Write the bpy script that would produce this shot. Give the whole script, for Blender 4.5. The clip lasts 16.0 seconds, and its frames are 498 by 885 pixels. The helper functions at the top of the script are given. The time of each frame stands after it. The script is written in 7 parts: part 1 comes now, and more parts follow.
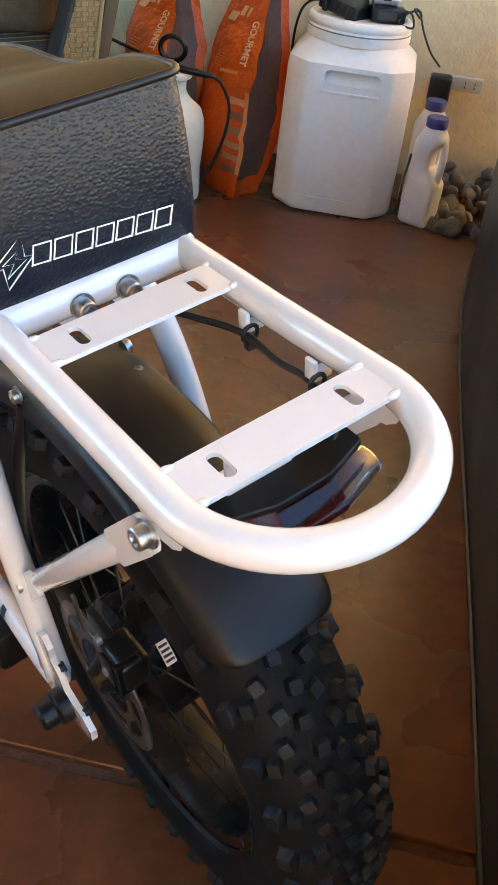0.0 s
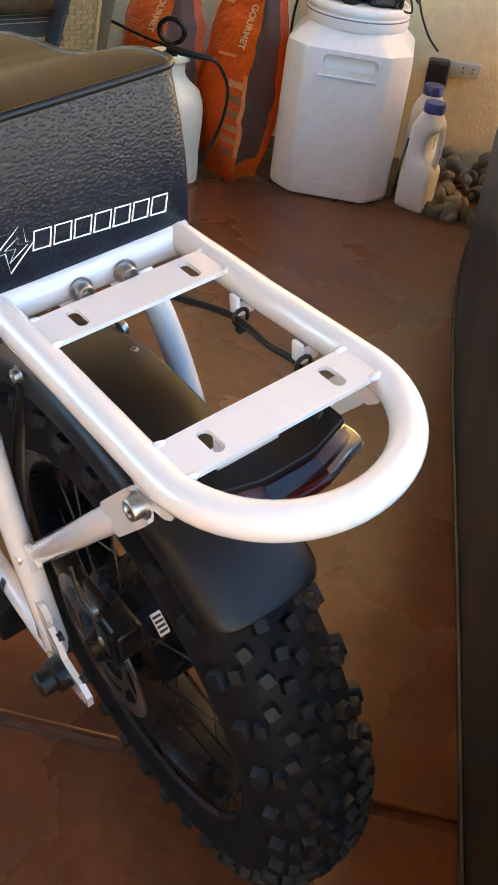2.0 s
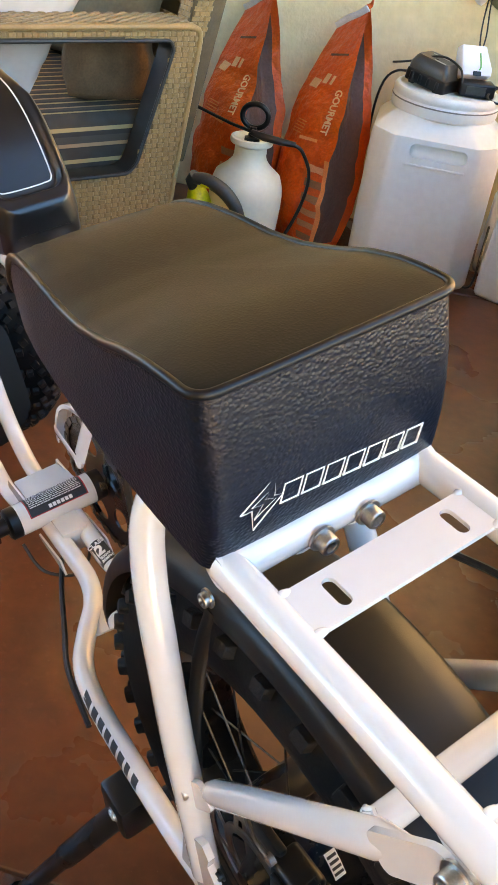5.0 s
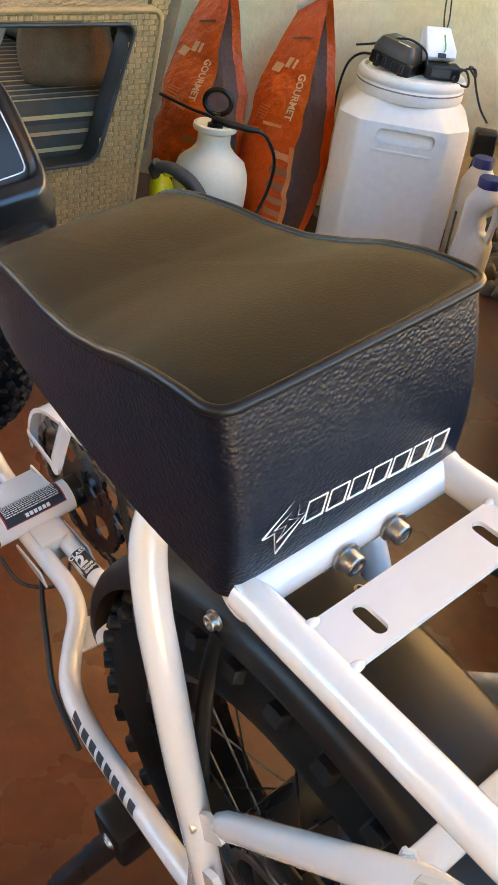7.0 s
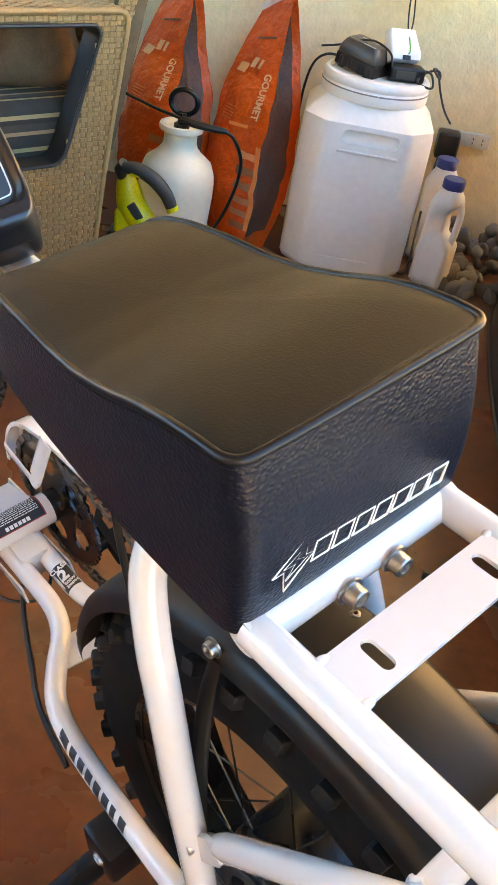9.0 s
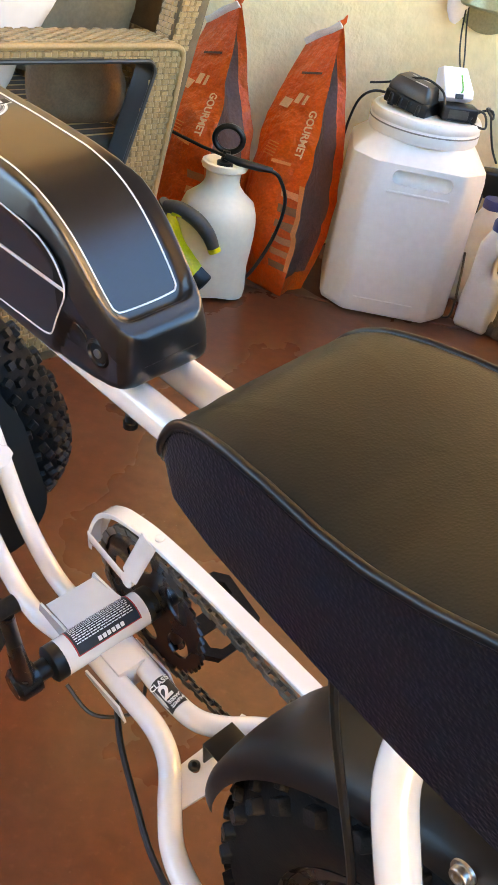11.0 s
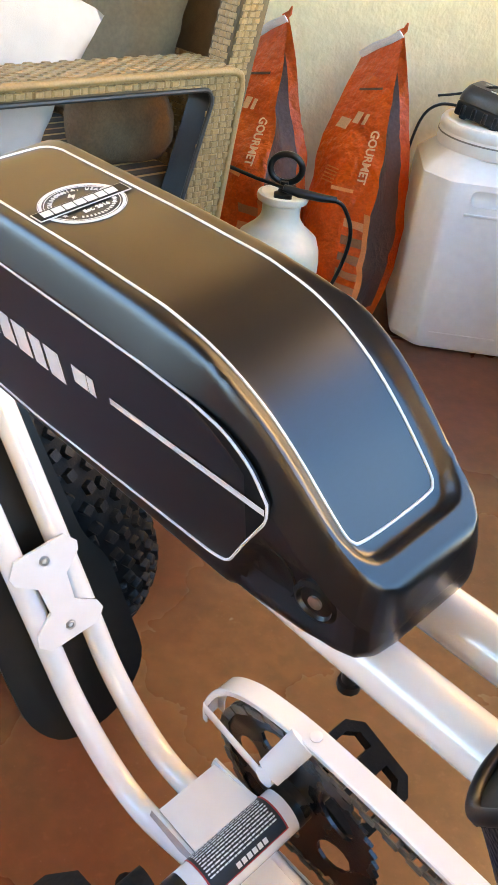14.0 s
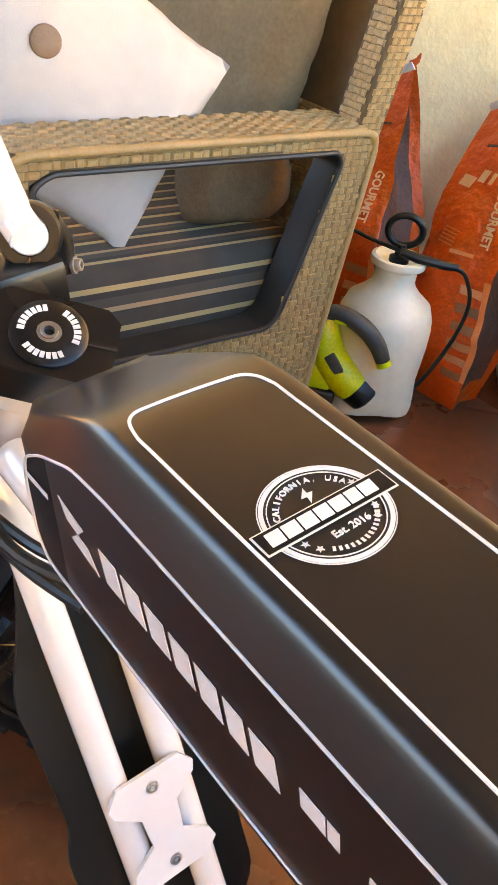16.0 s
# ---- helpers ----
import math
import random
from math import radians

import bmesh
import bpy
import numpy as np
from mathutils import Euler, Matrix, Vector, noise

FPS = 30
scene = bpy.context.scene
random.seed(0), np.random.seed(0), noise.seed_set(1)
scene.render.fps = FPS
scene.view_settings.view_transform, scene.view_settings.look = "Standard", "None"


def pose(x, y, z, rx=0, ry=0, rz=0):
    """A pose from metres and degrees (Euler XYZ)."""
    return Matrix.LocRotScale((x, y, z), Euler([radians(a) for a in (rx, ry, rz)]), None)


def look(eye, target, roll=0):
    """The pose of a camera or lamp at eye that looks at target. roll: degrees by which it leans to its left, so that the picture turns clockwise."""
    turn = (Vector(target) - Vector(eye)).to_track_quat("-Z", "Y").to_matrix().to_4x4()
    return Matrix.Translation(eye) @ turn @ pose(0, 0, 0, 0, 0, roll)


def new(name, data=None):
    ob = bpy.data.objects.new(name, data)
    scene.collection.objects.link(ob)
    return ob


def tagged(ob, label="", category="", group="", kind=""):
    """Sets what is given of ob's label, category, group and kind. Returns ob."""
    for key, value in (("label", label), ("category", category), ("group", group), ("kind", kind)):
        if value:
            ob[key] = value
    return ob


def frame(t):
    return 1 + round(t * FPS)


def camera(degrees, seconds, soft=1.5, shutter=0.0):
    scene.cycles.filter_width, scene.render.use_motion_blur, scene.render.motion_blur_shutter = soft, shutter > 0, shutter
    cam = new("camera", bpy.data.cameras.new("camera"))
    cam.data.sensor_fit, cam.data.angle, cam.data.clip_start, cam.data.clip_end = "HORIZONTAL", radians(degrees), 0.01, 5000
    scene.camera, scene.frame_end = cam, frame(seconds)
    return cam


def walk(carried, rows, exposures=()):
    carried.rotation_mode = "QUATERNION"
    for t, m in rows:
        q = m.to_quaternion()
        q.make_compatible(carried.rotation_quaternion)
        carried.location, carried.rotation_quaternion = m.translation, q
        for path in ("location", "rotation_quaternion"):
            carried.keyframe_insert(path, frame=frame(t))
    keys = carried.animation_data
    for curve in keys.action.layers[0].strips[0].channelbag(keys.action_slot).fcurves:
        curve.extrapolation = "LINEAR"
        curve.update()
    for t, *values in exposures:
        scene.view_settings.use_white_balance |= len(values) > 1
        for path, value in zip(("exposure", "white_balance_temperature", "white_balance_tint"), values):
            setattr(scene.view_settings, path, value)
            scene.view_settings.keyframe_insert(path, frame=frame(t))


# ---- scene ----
cam = camera(31.5, 16.0)
EXPOSURE, WARM = 3.46, 13900
PATH = [
    (0, (-0.2709, -0.2706, 0.9534), (0.5365, 0.6246, 0.0608), 7.22),
    (0.5, (-0.2678, -0.2725, 0.9519), (0.5363, 0.6201, 0.0537), 7.50),
    (1, (-0.2676, -0.2817, 0.9592), (0.5347, 0.6089, 0.0575), 7.72),
    (1.5, (-0.2733, -0.2949, 0.9626), (0.5265, 0.5887, 0.0518), 7.77),
    (2, (-0.2831, -0.2927, 0.9689), (0.5185, 0.5847, 0.0537), 7.90),
    (2.5, (-0.3032, -0.2590, 0.9781), (0.5041, 0.6177, 0.0673), 8.20),
    (3, (-0.3175, -0.2065, 0.9828), (0.4916, 0.6785, 0.0815), 8.29),
    (3.5, (-0.3372, -0.1625, 0.9907), (0.4771, 0.7318, 0.1034), 8.70),
    (4, (-0.3238, -0.1205, 1.0046), (0.4864, 0.7884, 0.1286), 8.67),
    (4.5, (-0.3104, -0.0934, 0.9976), (0.4917, 0.8341, 0.1337), 8.91),
    (4.7, (-0.3103, -0.0854, 1.0021), (0.4891, 0.8466, 0.1406), 8.72),
    (7, (-0.3053, -0.0232, 0.9831), (0.5425, 0.8583, 0.1147), 8.88),
    (7.5, (-0.3155, -0.0174, 0.9910), (0.5483, 0.8435, 0.1176), 8.82),
    (8, (-0.3139, -0.0200, 0.9894), (0.5598, 0.8269, 0.1122), 8.81),
    (8.2, (-0.3131, -0.0208, 0.9921), (0.5642, 0.8216, 0.1143), 8.92),
    (10.3, (-0.3348, 0.1089, 1.0064), (0.5828, 0.9298, 0.1495), 11.97),
    (10.5, (-0.3358, 0.1313, 0.9953), (0.5827, 0.9514, 0.1387), 11.96),
    (11, (-0.3383, 0.2008, 0.9822), (0.5873, 1.0285, 0.1407), 11.29),
    (11.5, (-0.3317, 0.2527, 0.9739), (0.5981, 1.0805, 0.1372), 9.96),
    (12, (-0.3078, 0.2882, 0.9660), (0.6229, 1.1215, 0.1357), 9.10),
    (12.5, (-0.2728, 0.3505, 0.9399), (0.6574, 1.1819, 0.1072), 8.44),
    (13, (-0.2580, 0.3781, 0.9451), (0.6735, 1.2130, 0.1174), 8.07),
    (13.5, (-0.2597, 0.4131, 0.9406), (0.6620, 1.2556, 0.1095), 7.76),
    (14, (-0.2522, 0.4553, 0.9357), (0.6516, 1.3165, 0.1042), 7.32),
    (14.5, (-0.2354, 0.4984, 0.9409), (0.6544, 1.3744, 0.1099), 7.17),
    (15, (-0.2162, 0.5404, 0.9579), (0.6569, 1.4396, 0.1337), 6.83),
    (15.5, (-0.1951, 0.5984, 0.9664), (0.6631, 1.5128, 0.1433), 7.43),
    (16, (-0.1859, 0.6592, 0.9499), (0.6525, 1.5900, 0.1249), 9.06),
]
walk(cam, [(t, look(eye, target, roll)) for t, eye, target, roll in PATH], [(0, EXPOSURE, WARM, 25), (3, EXPOSURE, WARM, 24), (4.5, EXPOSURE + 0.2, WARM, 23), (7, EXPOSURE + 0.13, WARM, 23), (10.5, EXPOSURE + 0.5, WARM, 25), (13, EXPOSURE + 0.48, WARM, 25), (14, EXPOSURE + 0.48, WARM - 900, 23), (15.3, EXPOSURE + 0.46, WARM + 2000, 31), (16, EXPOSURE + 0.43, WARM + 2500, 32)])

# ---- light: a covered patio, open to the sky on one side ----
world = bpy.data.worlds.new("sky")
scene.world = world
world.use_nodes = True
wn = world.node_tree.nodes
sky = wn.new("ShaderNodeTexSky")
sky.sky_type, sky.sun_disc = "NISHITA", False
sky.sun_elevation, sky.sun_rotation = radians(57), radians(258.6)
sky.dust_density, sky.ozone_density = 0.1, 5.0
wn["Background"].inputs[1].default_value = 0.15
deep = wn.new("ShaderNodeHueSaturation")
deep.inputs["Saturation"].default_value = 1.28
world.node_tree.links.new(sky.outputs[0], deep.inputs["Color"])
world.node_tree.links.new(deep.outputs[0], wn["Background"].inputs[0])
lamp = bpy.data.lights.new("sun", "SUN")
lamp.energy, lamp.angle, lamp.color = 4.6, radians(0.6), (1.0, 0.95, 0.86)
sun = new("sun", lamp)
sun.matrix_world = look((-9.83, -1.99, 15.4), (0.0, 0.0, 0.0))

# ---- frames of reference ----
LEAN, RACK_Z = math.radians(9.87), 0.6806
BIKE = Matrix.Translation((0, 0, RACK_Z)) @ Matrix.Rotation(-LEAN, 4, "Y")
ROOM = Matrix.Translation((1.37, 1.56, 0)) @ Matrix.Rotation(radians(-48.7), 4, "Z")


# ---- materials ----
def material(name, colour, rough=0.5, metal=0.0, other=None, scale=6.0, amount=0.5, bump=0.0, bump_scale=200.0, coat=0.0, rough_var=0.08, fine=0.25, spec=0.5):
    """A surface with stains at one scale, grain at a finer one, and a fine relief."""
    m = bpy.data.materials.new(name)
    m.use_nodes = True
    t = m.node_tree
    b = t.nodes["Principled BSDF"]
    co = t.nodes.new("ShaderNodeTexCoord")
    n1 = t.nodes.new("ShaderNodeTexNoise")
    n1.inputs["Scale"].default_value, n1.inputs["Detail"].default_value = scale, 6
    n2 = t.nodes.new("ShaderNodeTexNoise")
    n2.inputs["Scale"].default_value, n2.inputs["Detail"].default_value = scale * 14, 3
    for n in (n1, n2):
        t.links.new(co.outputs["Object"], n.inputs["Vector"])
    other = other or tuple(c * 0.72 for c in colour)
    r1 = t.nodes.new("ShaderNodeMapRange")
    r1.inputs[1].default_value, r1.inputs[2].default_value, r1.inputs[4].default_value = 0.38, 0.66, amount
    t.links.new(n1.outputs[0], r1.inputs[0])
    mix = t.nodes.new("ShaderNodeMix")
    mix.data_type = "RGBA"
    mix.inputs[6].default_value, mix.inputs[7].default_value = (*colour, 1), (*other, 1)
    t.links.new(r1.outputs[0], mix.inputs[0])
    r2 = t.nodes.new("ShaderNodeMapRange")
    r2.inputs[1].default_value, r2.inputs[2].default_value = 0.3, 0.7
    r2.inputs[3].default_value, r2.inputs[4].default_value = 1 - fine * 0.5, 1 + fine * 0.5
    t.links.new(n2.outputs[0], r2.inputs[0])
    mul = t.nodes.new("ShaderNodeVectorMath")
    mul.operation = "SCALE"
    t.links.new(mix.outputs[2], mul.inputs[0])
    t.links.new(r2.outputs[0], mul.inputs["Scale"])
    t.links.new(mul.outputs[0], b.inputs["Base Color"])
    r3 = t.nodes.new("ShaderNodeMapRange")
    r3.inputs[1].default_value, r3.inputs[2].default_value = 0.3, 0.7
    r3.inputs[3].default_value, r3.inputs[4].default_value = max(0.02, rough - rough_var), min(1, rough + rough_var)
    t.links.new(n1.outputs[0], r3.inputs[0])
    t.links.new(r3.outputs[0], b.inputs["Roughness"])
    b.inputs["Metallic"].default_value = metal
    b.inputs["Coat Weight"].default_value = coat
    b.inputs["Coat Roughness"].default_value = 0.05
    b.inputs["Specular IOR Level"].default_value = spec
    if bump:
        n3 = t.nodes.new("ShaderNodeTexNoise")
        n3.inputs["Scale"].default_value, n3.inputs["Detail"].default_value = bump_scale, 4
        t.links.new(co.outputs["Object"], n3.inputs["Vector"])
        bp = t.nodes.new("ShaderNodeBump")
        bp.inputs["Strength"].default_value, bp.inputs["Distance"].default_value = bump, 1.0 / bump_scale
        t.links.new(n3.outputs[0], bp.inputs["Height"])
        t.links.new(bp.outputs[0], b.inputs["Normal"])
    return m


def leather_material(name, colour, cell=230.0, rough=0.41, relief=0.4, spec=0.42):
    """Vinyl with rounded pebbles of uneven size."""
    m = material(name, colour, rough, other=tuple(c * 0.8 for c in colour), scale=9, rough_var=0.05, spec=spec)
    t = m.node_tree
    b = t.nodes["Principled BSDF"]
    co = t.nodes.new("ShaderNodeTexCoord")
    warp = t.nodes.new("ShaderNodeTexNoise")
    warp.inputs["Scale"].default_value = cell * 0.5
    t.links.new(co.outputs["Object"], warp.inputs["Vector"])
    add = t.nodes.new("ShaderNodeVectorMath")
    add.operation = "MULTIPLY_ADD"
    add.inputs[1].default_value = (0.0007, 0.0007, 0.0007)
    t.links.new(warp.outputs[1], add.inputs[0])
    squash = t.nodes.new("ShaderNodeVectorMath")
    squash.operation = "MULTIPLY"
    squash.inputs[1].default_value = (0.95, 0.95, 1.1)
    t.links.new(co.outputs["Object"], squash.inputs[0])
    t.links.new(squash.outputs[0], add.inputs[2])
    vo = t.nodes.new("ShaderNodeTexVoronoi")
    vo.feature = "F1"
    vo.inputs["Scale"].default_value = cell
    t.links.new(add.outputs[0], vo.inputs["Vector"])
    rr = t.nodes.new("ShaderNodeMapRange")
    rr.interpolation_type = "SMOOTHSTEP"
    rr.inputs[1].default_value, rr.inputs[2].default_value = 0.0, 0.78
    rr.inputs[3].default_value, rr.inputs[4].default_value = 1.0, 0.0
    t.links.new(vo.outputs["Distance"], rr.inputs[0])
    bp = t.nodes.new("ShaderNodeBump")
    bp.inputs["Strength"].default_value, bp.inputs["Distance"].default_value = relief, 0.0007
    t.links.new(rr.outputs[0], bp.inputs["Height"])
    t.links.new(bp.outputs[0], b.inputs["Normal"])
    return m


def varied_material(name, colour, rough, spread=0.35, island=False, bump=0.2, bump_scale=300, spec=0.5):
    """Like material(), but lighter or darker from piece to piece."""
    m = material(name, colour, rough, scale=20, amount=0.4, bump=bump, bump_scale=bump_scale, spec=spec)
    t = m.node_tree
    b = t.nodes["Principled BSDF"]
    src = t.nodes.new("ShaderNodeNewGeometry") if island else t.nodes.new("ShaderNodeObjectInfo")
    rr = t.nodes.new("ShaderNodeMapRange")
    rr.inputs[3].default_value, rr.inputs[4].default_value = 1 - spread, 1 + spread
    t.links.new(src.outputs["Random Per Island" if island else "Random"], rr.inputs[0])
    mul = t.nodes.new("ShaderNodeVectorMath")
    mul.operation = "SCALE"
    was = b.inputs["Base Color"].links[0].from_socket
    t.links.new(was, mul.inputs[0])
    t.links.new(rr.outputs[0], mul.inputs["Scale"])
    t.links.new(mul.outputs[0], b.inputs["Base Color"])
    return m


def stripe_material(name):
    """Woven cushion cloth with tan and grey stripes across it."""
    m = material(name, (0.1, 0.09, 0.08), 0.9, scale=30, bump=0.4, bump_scale=700)
    t = m.node_tree
    b = t.nodes["Principled BSDF"]
    co = t.nodes.new("ShaderNodeTexCoord")
    sep = t.nodes.new("ShaderNodeSeparateXYZ")
    t.links.new(co.outputs["Object"], sep.inputs[0])
    add = t.nodes.new("ShaderNodeMath")
    add.operation = "SUBTRACT"
    t.links.new(sep.outputs["Y"], add.inputs[0])
    t.links.new(sep.outputs["Z"], add.inputs[1])
    mu = t.nodes.new("ShaderNodeMath")
    mu.operation = "MULTIPLY"
    mu.inputs[1].default_value = 14.5
    t.links.new(add.outputs[0], mu.inputs[0])
    fr = t.nodes.new("ShaderNodeMath")
    fr.operation = "FRACT"
    t.links.new(mu.outputs[0], fr.inputs[0])
    ra = t.nodes.new("ShaderNodeValToRGB")
    ra.color_ramp.interpolation = "CONSTANT"
    e = ra.color_ramp.elements
    e[0].position, e[0].color = 0.0, (0.052, 0.04, 0.03, 1)
    e[1].position, e[1].color = 0.34, (0.44, 0.29, 0.13, 1)
    for p, c in ((0.47, (0.042, 0.033, 0.026, 1)), (0.62, (0.068, 0.053, 0.039, 1)), (0.84, (0.4, 0.23, 0.12, 1)), (0.96, (0.042, 0.033, 0.026, 1))):
        k = e.new(p)
        k.color = c
    t.links.new(fr.outputs[0], ra.inputs[0])
    t.links.new(ra.outputs[0], b.inputs["Base Color"])
    return m


def floor_material(name, colour, other):
    """Stained concrete: broad blotches, a dusting of paler scuffs and small light specks."""
    m = material(name, colour, 0.29, other=other, scale=2.6, amount=1.0, bump=0.03, bump_scale=110, rough_var=0.1, fine=0.35)
    t = m.node_tree
    b = t.nodes["Principled BSDF"]
    co = t.nodes.new("ShaderNodeTexCoord")
    was = b.inputs["Base Color"].links[0].from_socket
    for scale, lo, hi, amount, tint in ((7.0, 0.42, 0.8, 0.3, (0.2, 0.07, 0.035, 1)), (70.0, 0.6, 0.76, 0.3, (0.22, 0.09, 0.05, 1)), (330.0, 0.7, 0.76, 0.6, (0.32, 0.2, 0.15, 1)), (24.0, 0.56, 0.78, 0.35, (0.05, 0.016, 0.008, 1))):
        n = t.nodes.new("ShaderNodeTexNoise")
        n.inputs["Scale"].default_value, n.inputs["Detail"].default_value = scale, 3
        t.links.new(co.outputs["Object"], n.inputs["Vector"])
        r = t.nodes.new("ShaderNodeMapRange")
        r.inputs[1].default_value, r.inputs[2].default_value, r.inputs[4].default_value = lo, hi, amount
        t.links.new(n.outputs[0], r.inputs[0])
        mix = t.nodes.new("ShaderNodeMix")
        mix.data_type = "RGBA"
        mix.inputs[7].default_value = tint
        t.links.new(r.outputs[0], mix.inputs[0])
        t.links.new(was, mix.inputs[6])
        was = mix.outputs[2]
    t.links.new(was, b.inputs["Base Color"])
    return m


def clear_material(name, colour, rough=0.05, ior=1.4):
    m = bpy.data.materials.new(name)
    m.use_nodes = True
    b = m.node_tree.nodes["Principled BSDF"]
    b.inputs["Base Color"].default_value = (*colour, 1)
    b.inputs["Transmission Weight"].default_value, b.inputs["Roughness"].default_value, b.inputs["IOR"].default_value = 1.0, rough, ior
    return m


WHITE_PAINT = material("gloss_white_paint", (0.7, 0.69, 0.675), 0.2, other=(0.7, 0.69, 0.67), scale=5, amount=0.5, coat=1.0, fine=0.03, bump=0.03, bump_scale=900, rough_var=0.02)
SATIN_BLACK = material("satin_black_shell", (0.0022, 0.004, 0.006), 0.31, other=(0.003, 0.005, 0.007), scale=8, fine=0.2, bump=0.04, bump_scale=1500, rough_var=0.03, spec=0.75)
BLACK_PLASTIC = material("black_plastic", (0.005, 0.005, 0.0052), 0.36, scale=14, bump=0.08, bump_scale=900, spec=0.4)
DECAL_BLACK = material("black_decal_film", (0.003, 0.0036, 0.0042), 0.5, scale=10, fine=0.2, rough_var=0.04, spec=0.25)
FENDER_BLACK = material("fender_plastic", (0.0045, 0.0045, 0.0042), 0.42, scale=10, bump=0.08, bump_scale=1200, other=(0.005, 0.0048, 0.0046), spec=0.34)
# Faint olive in the base stands in for warm reflections on the seat's top.
SEAT_TOP_VINYL = leather_material("matt_black_top_vinyl", (0.0056, 0.0068, 0.0046), 620.0, 0.5, 0.12, 0.27)
# Black vinyl; the blue in its base imitates sky sheen on sides and back.
LEATHER = leather_material("black_vinyl_sky_tint", (0.0012, 0.005, 0.013), 380.0, 0.37, 0.42, 0.36)
PIPING = material("black_piping", (0.006, 0.006, 0.007), 0.36, scale=20, spec=0.3)
RUBBER = varied_material("tyre_rubber", (0.0033, 0.0035, 0.0038), 0.7, 0.2, spec=0.18)
KNOB_RUBBER = varied_material("knob_rubber", (0.0052, 0.0055, 0.006), 0.55, 0.45, spec=0.28, bump=0.35, bump_scale=500)
ALLOY_BLACK = material("black_anodised_metal", (0.006, 0.006, 0.0062), 0.28, metal=0.1, scale=12)
STEEL = material("bolt_steel", (0.5, 0.49, 0.47), 0.38, metal=1.0, scale=40)
DISC_STEEL = material("disc_steel", (0.25, 0.25, 0.25), 0.35, metal=1.0, scale=30)
CHAIN_STEEL = varied_material("chain_steel", (0.08, 0.07, 0.06), 0.4, 0.3)
INK_WHITE = material("white_print", (0.78, 0.78, 0.76), 0.5, scale=30, fine=0.05)
GREY_INK = material("pale_grey_print", (0.6, 0.6, 0.62), 0.5, scale=30, fine=0.05)
INK_RED = material("red_print", (0.5, 0.03, 0.03), 0.5, scale=30)
INK_BLACK = material("black_print", (0.015, 0.015, 0.016), 0.5, scale=30)
CABLE = material("cable_sheath", (0.012, 0.012, 0.012), 0.4, scale=40)
RED_LENS = clear_material("red_lens", (0.4, 0.03, 0.04), 0.08)
LAMP_CORE = material("dark_red_reflector", (0.16, 0.012, 0.016), 0.3, scale=60, bump=0.4, bump_scale=500)
CLEAR_LENS = clear_material("clear_lens", (0.8, 0.78, 0.76), 0.06, 1.2)
BUCKET_WHITE = material("white_hdpe", (0.82, 0.8, 0.74), 0.42, other=(0.76, 0.71, 0.62), scale=4, amount=0.6, fine=0.06, bump=0.05, bump_scale=400)
BOTTLE_WHITE = material("bottle_plastic", (0.74, 0.74, 0.73), 0.35, scale=9, fine=0.05)
SPRAYER_WHITE = material("translucent_poly", (0.82, 0.74, 0.56), 0.38, other=(0.76, 0.67, 0.47), scale=6, fine=0.06)
BLUE_CAP = material("blue_plastic", (0.02, 0.045, 0.2), 0.4, scale=20)
BAG_ORANGE = material("orange_printed_film", (0.74, 0.085, 0.008), 0.42, other=(0.6, 0.055, 0.007), scale=12, bump=0.5, bump_scale=34, rough_var=0.12, spec=0.4)
BAG_BROWN = material("brown_film", (0.13, 0.05, 0.033), 0.55, other=(0.09, 0.04, 0.028), scale=10, bump=0.3, bump_scale=30, spec=0.3)
BAG_WHITE = material("folded_paper_strip", (0.7, 0.66, 0.62), 0.6, scale=30)
BAG_PICTURE = varied_material("food_picture_print", (0.55, 0.2, 0.1), 0.4, 0.6)
BAG_FAINT = material("pale_orange_print", (0.82, 0.22, 0.07), 0.45, scale=30)
BAG_TEXT = material("cream_print", (0.78, 0.38, 0.2), 0.45, scale=30)
WICKER = varied_material("tan_wicker", (0.35, 0.205, 0.085), 0.5, 0.12, island=True, bump=0.3, bump_scale=250)
# Darker than the strands: shade in the weave's gaps is put into this colour.
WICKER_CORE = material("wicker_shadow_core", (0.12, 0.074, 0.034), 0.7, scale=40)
FRAME_METAL = material("dark_powder_coat", (0.018, 0.0185, 0.018), 0.45, scale=14)
STRIPES = stripe_material("striped_outdoor_cloth")
BROWN_CLOTH = material("taupe_cloth", (0.19, 0.125, 0.068), 0.9, other=(0.15, 0.095, 0.05), scale=9, bump=0.5, bump_scale=700)
WORN_CLOTH = material("worn_brown_cloth", (0.17, 0.092, 0.046), 0.92, other=(0.11, 0.055, 0.026), scale=14, amount=0.8, bump=0.6, bump_scale=300)
WHITE_CLOTH = material("white_cotton", (0.51, 0.46, 0.425), 0.9, other=(0.5, 0.445, 0.4), scale=3, fine=0.06, bump=0.3, bump_scale=500)
WOOD_BUTTON = material("wooden_button", (0.2, 0.1, 0.05), 0.5, scale=60)
TOOL_LIME = material("lime_plastic", (0.75, 0.68, 0.02), 0.4, scale=14)
TOOL_GREY = material("grey_rubber_plastic", (0.05, 0.048, 0.04), 0.5, scale=14)
STONE = varied_material("river_stone", (0.15, 0.13, 0.11), 0.7, 0.5, bump=0.4, bump_scale=90)
STUCCO = material("cream_stucco", (0.82, 0.64, 0.39), 0.88, other=(0.78, 0.55, 0.26), scale=2.2, amount=0.75, bump=0.3, bump_scale=95, fine=0.12)
# Ceiling is unseen; the dark cool tone keeps its reflections dim and neutral.
DARK_CEILING = material("unseen_dark_ceiling", (0.085, 0.095, 0.102), 0.9, scale=2)
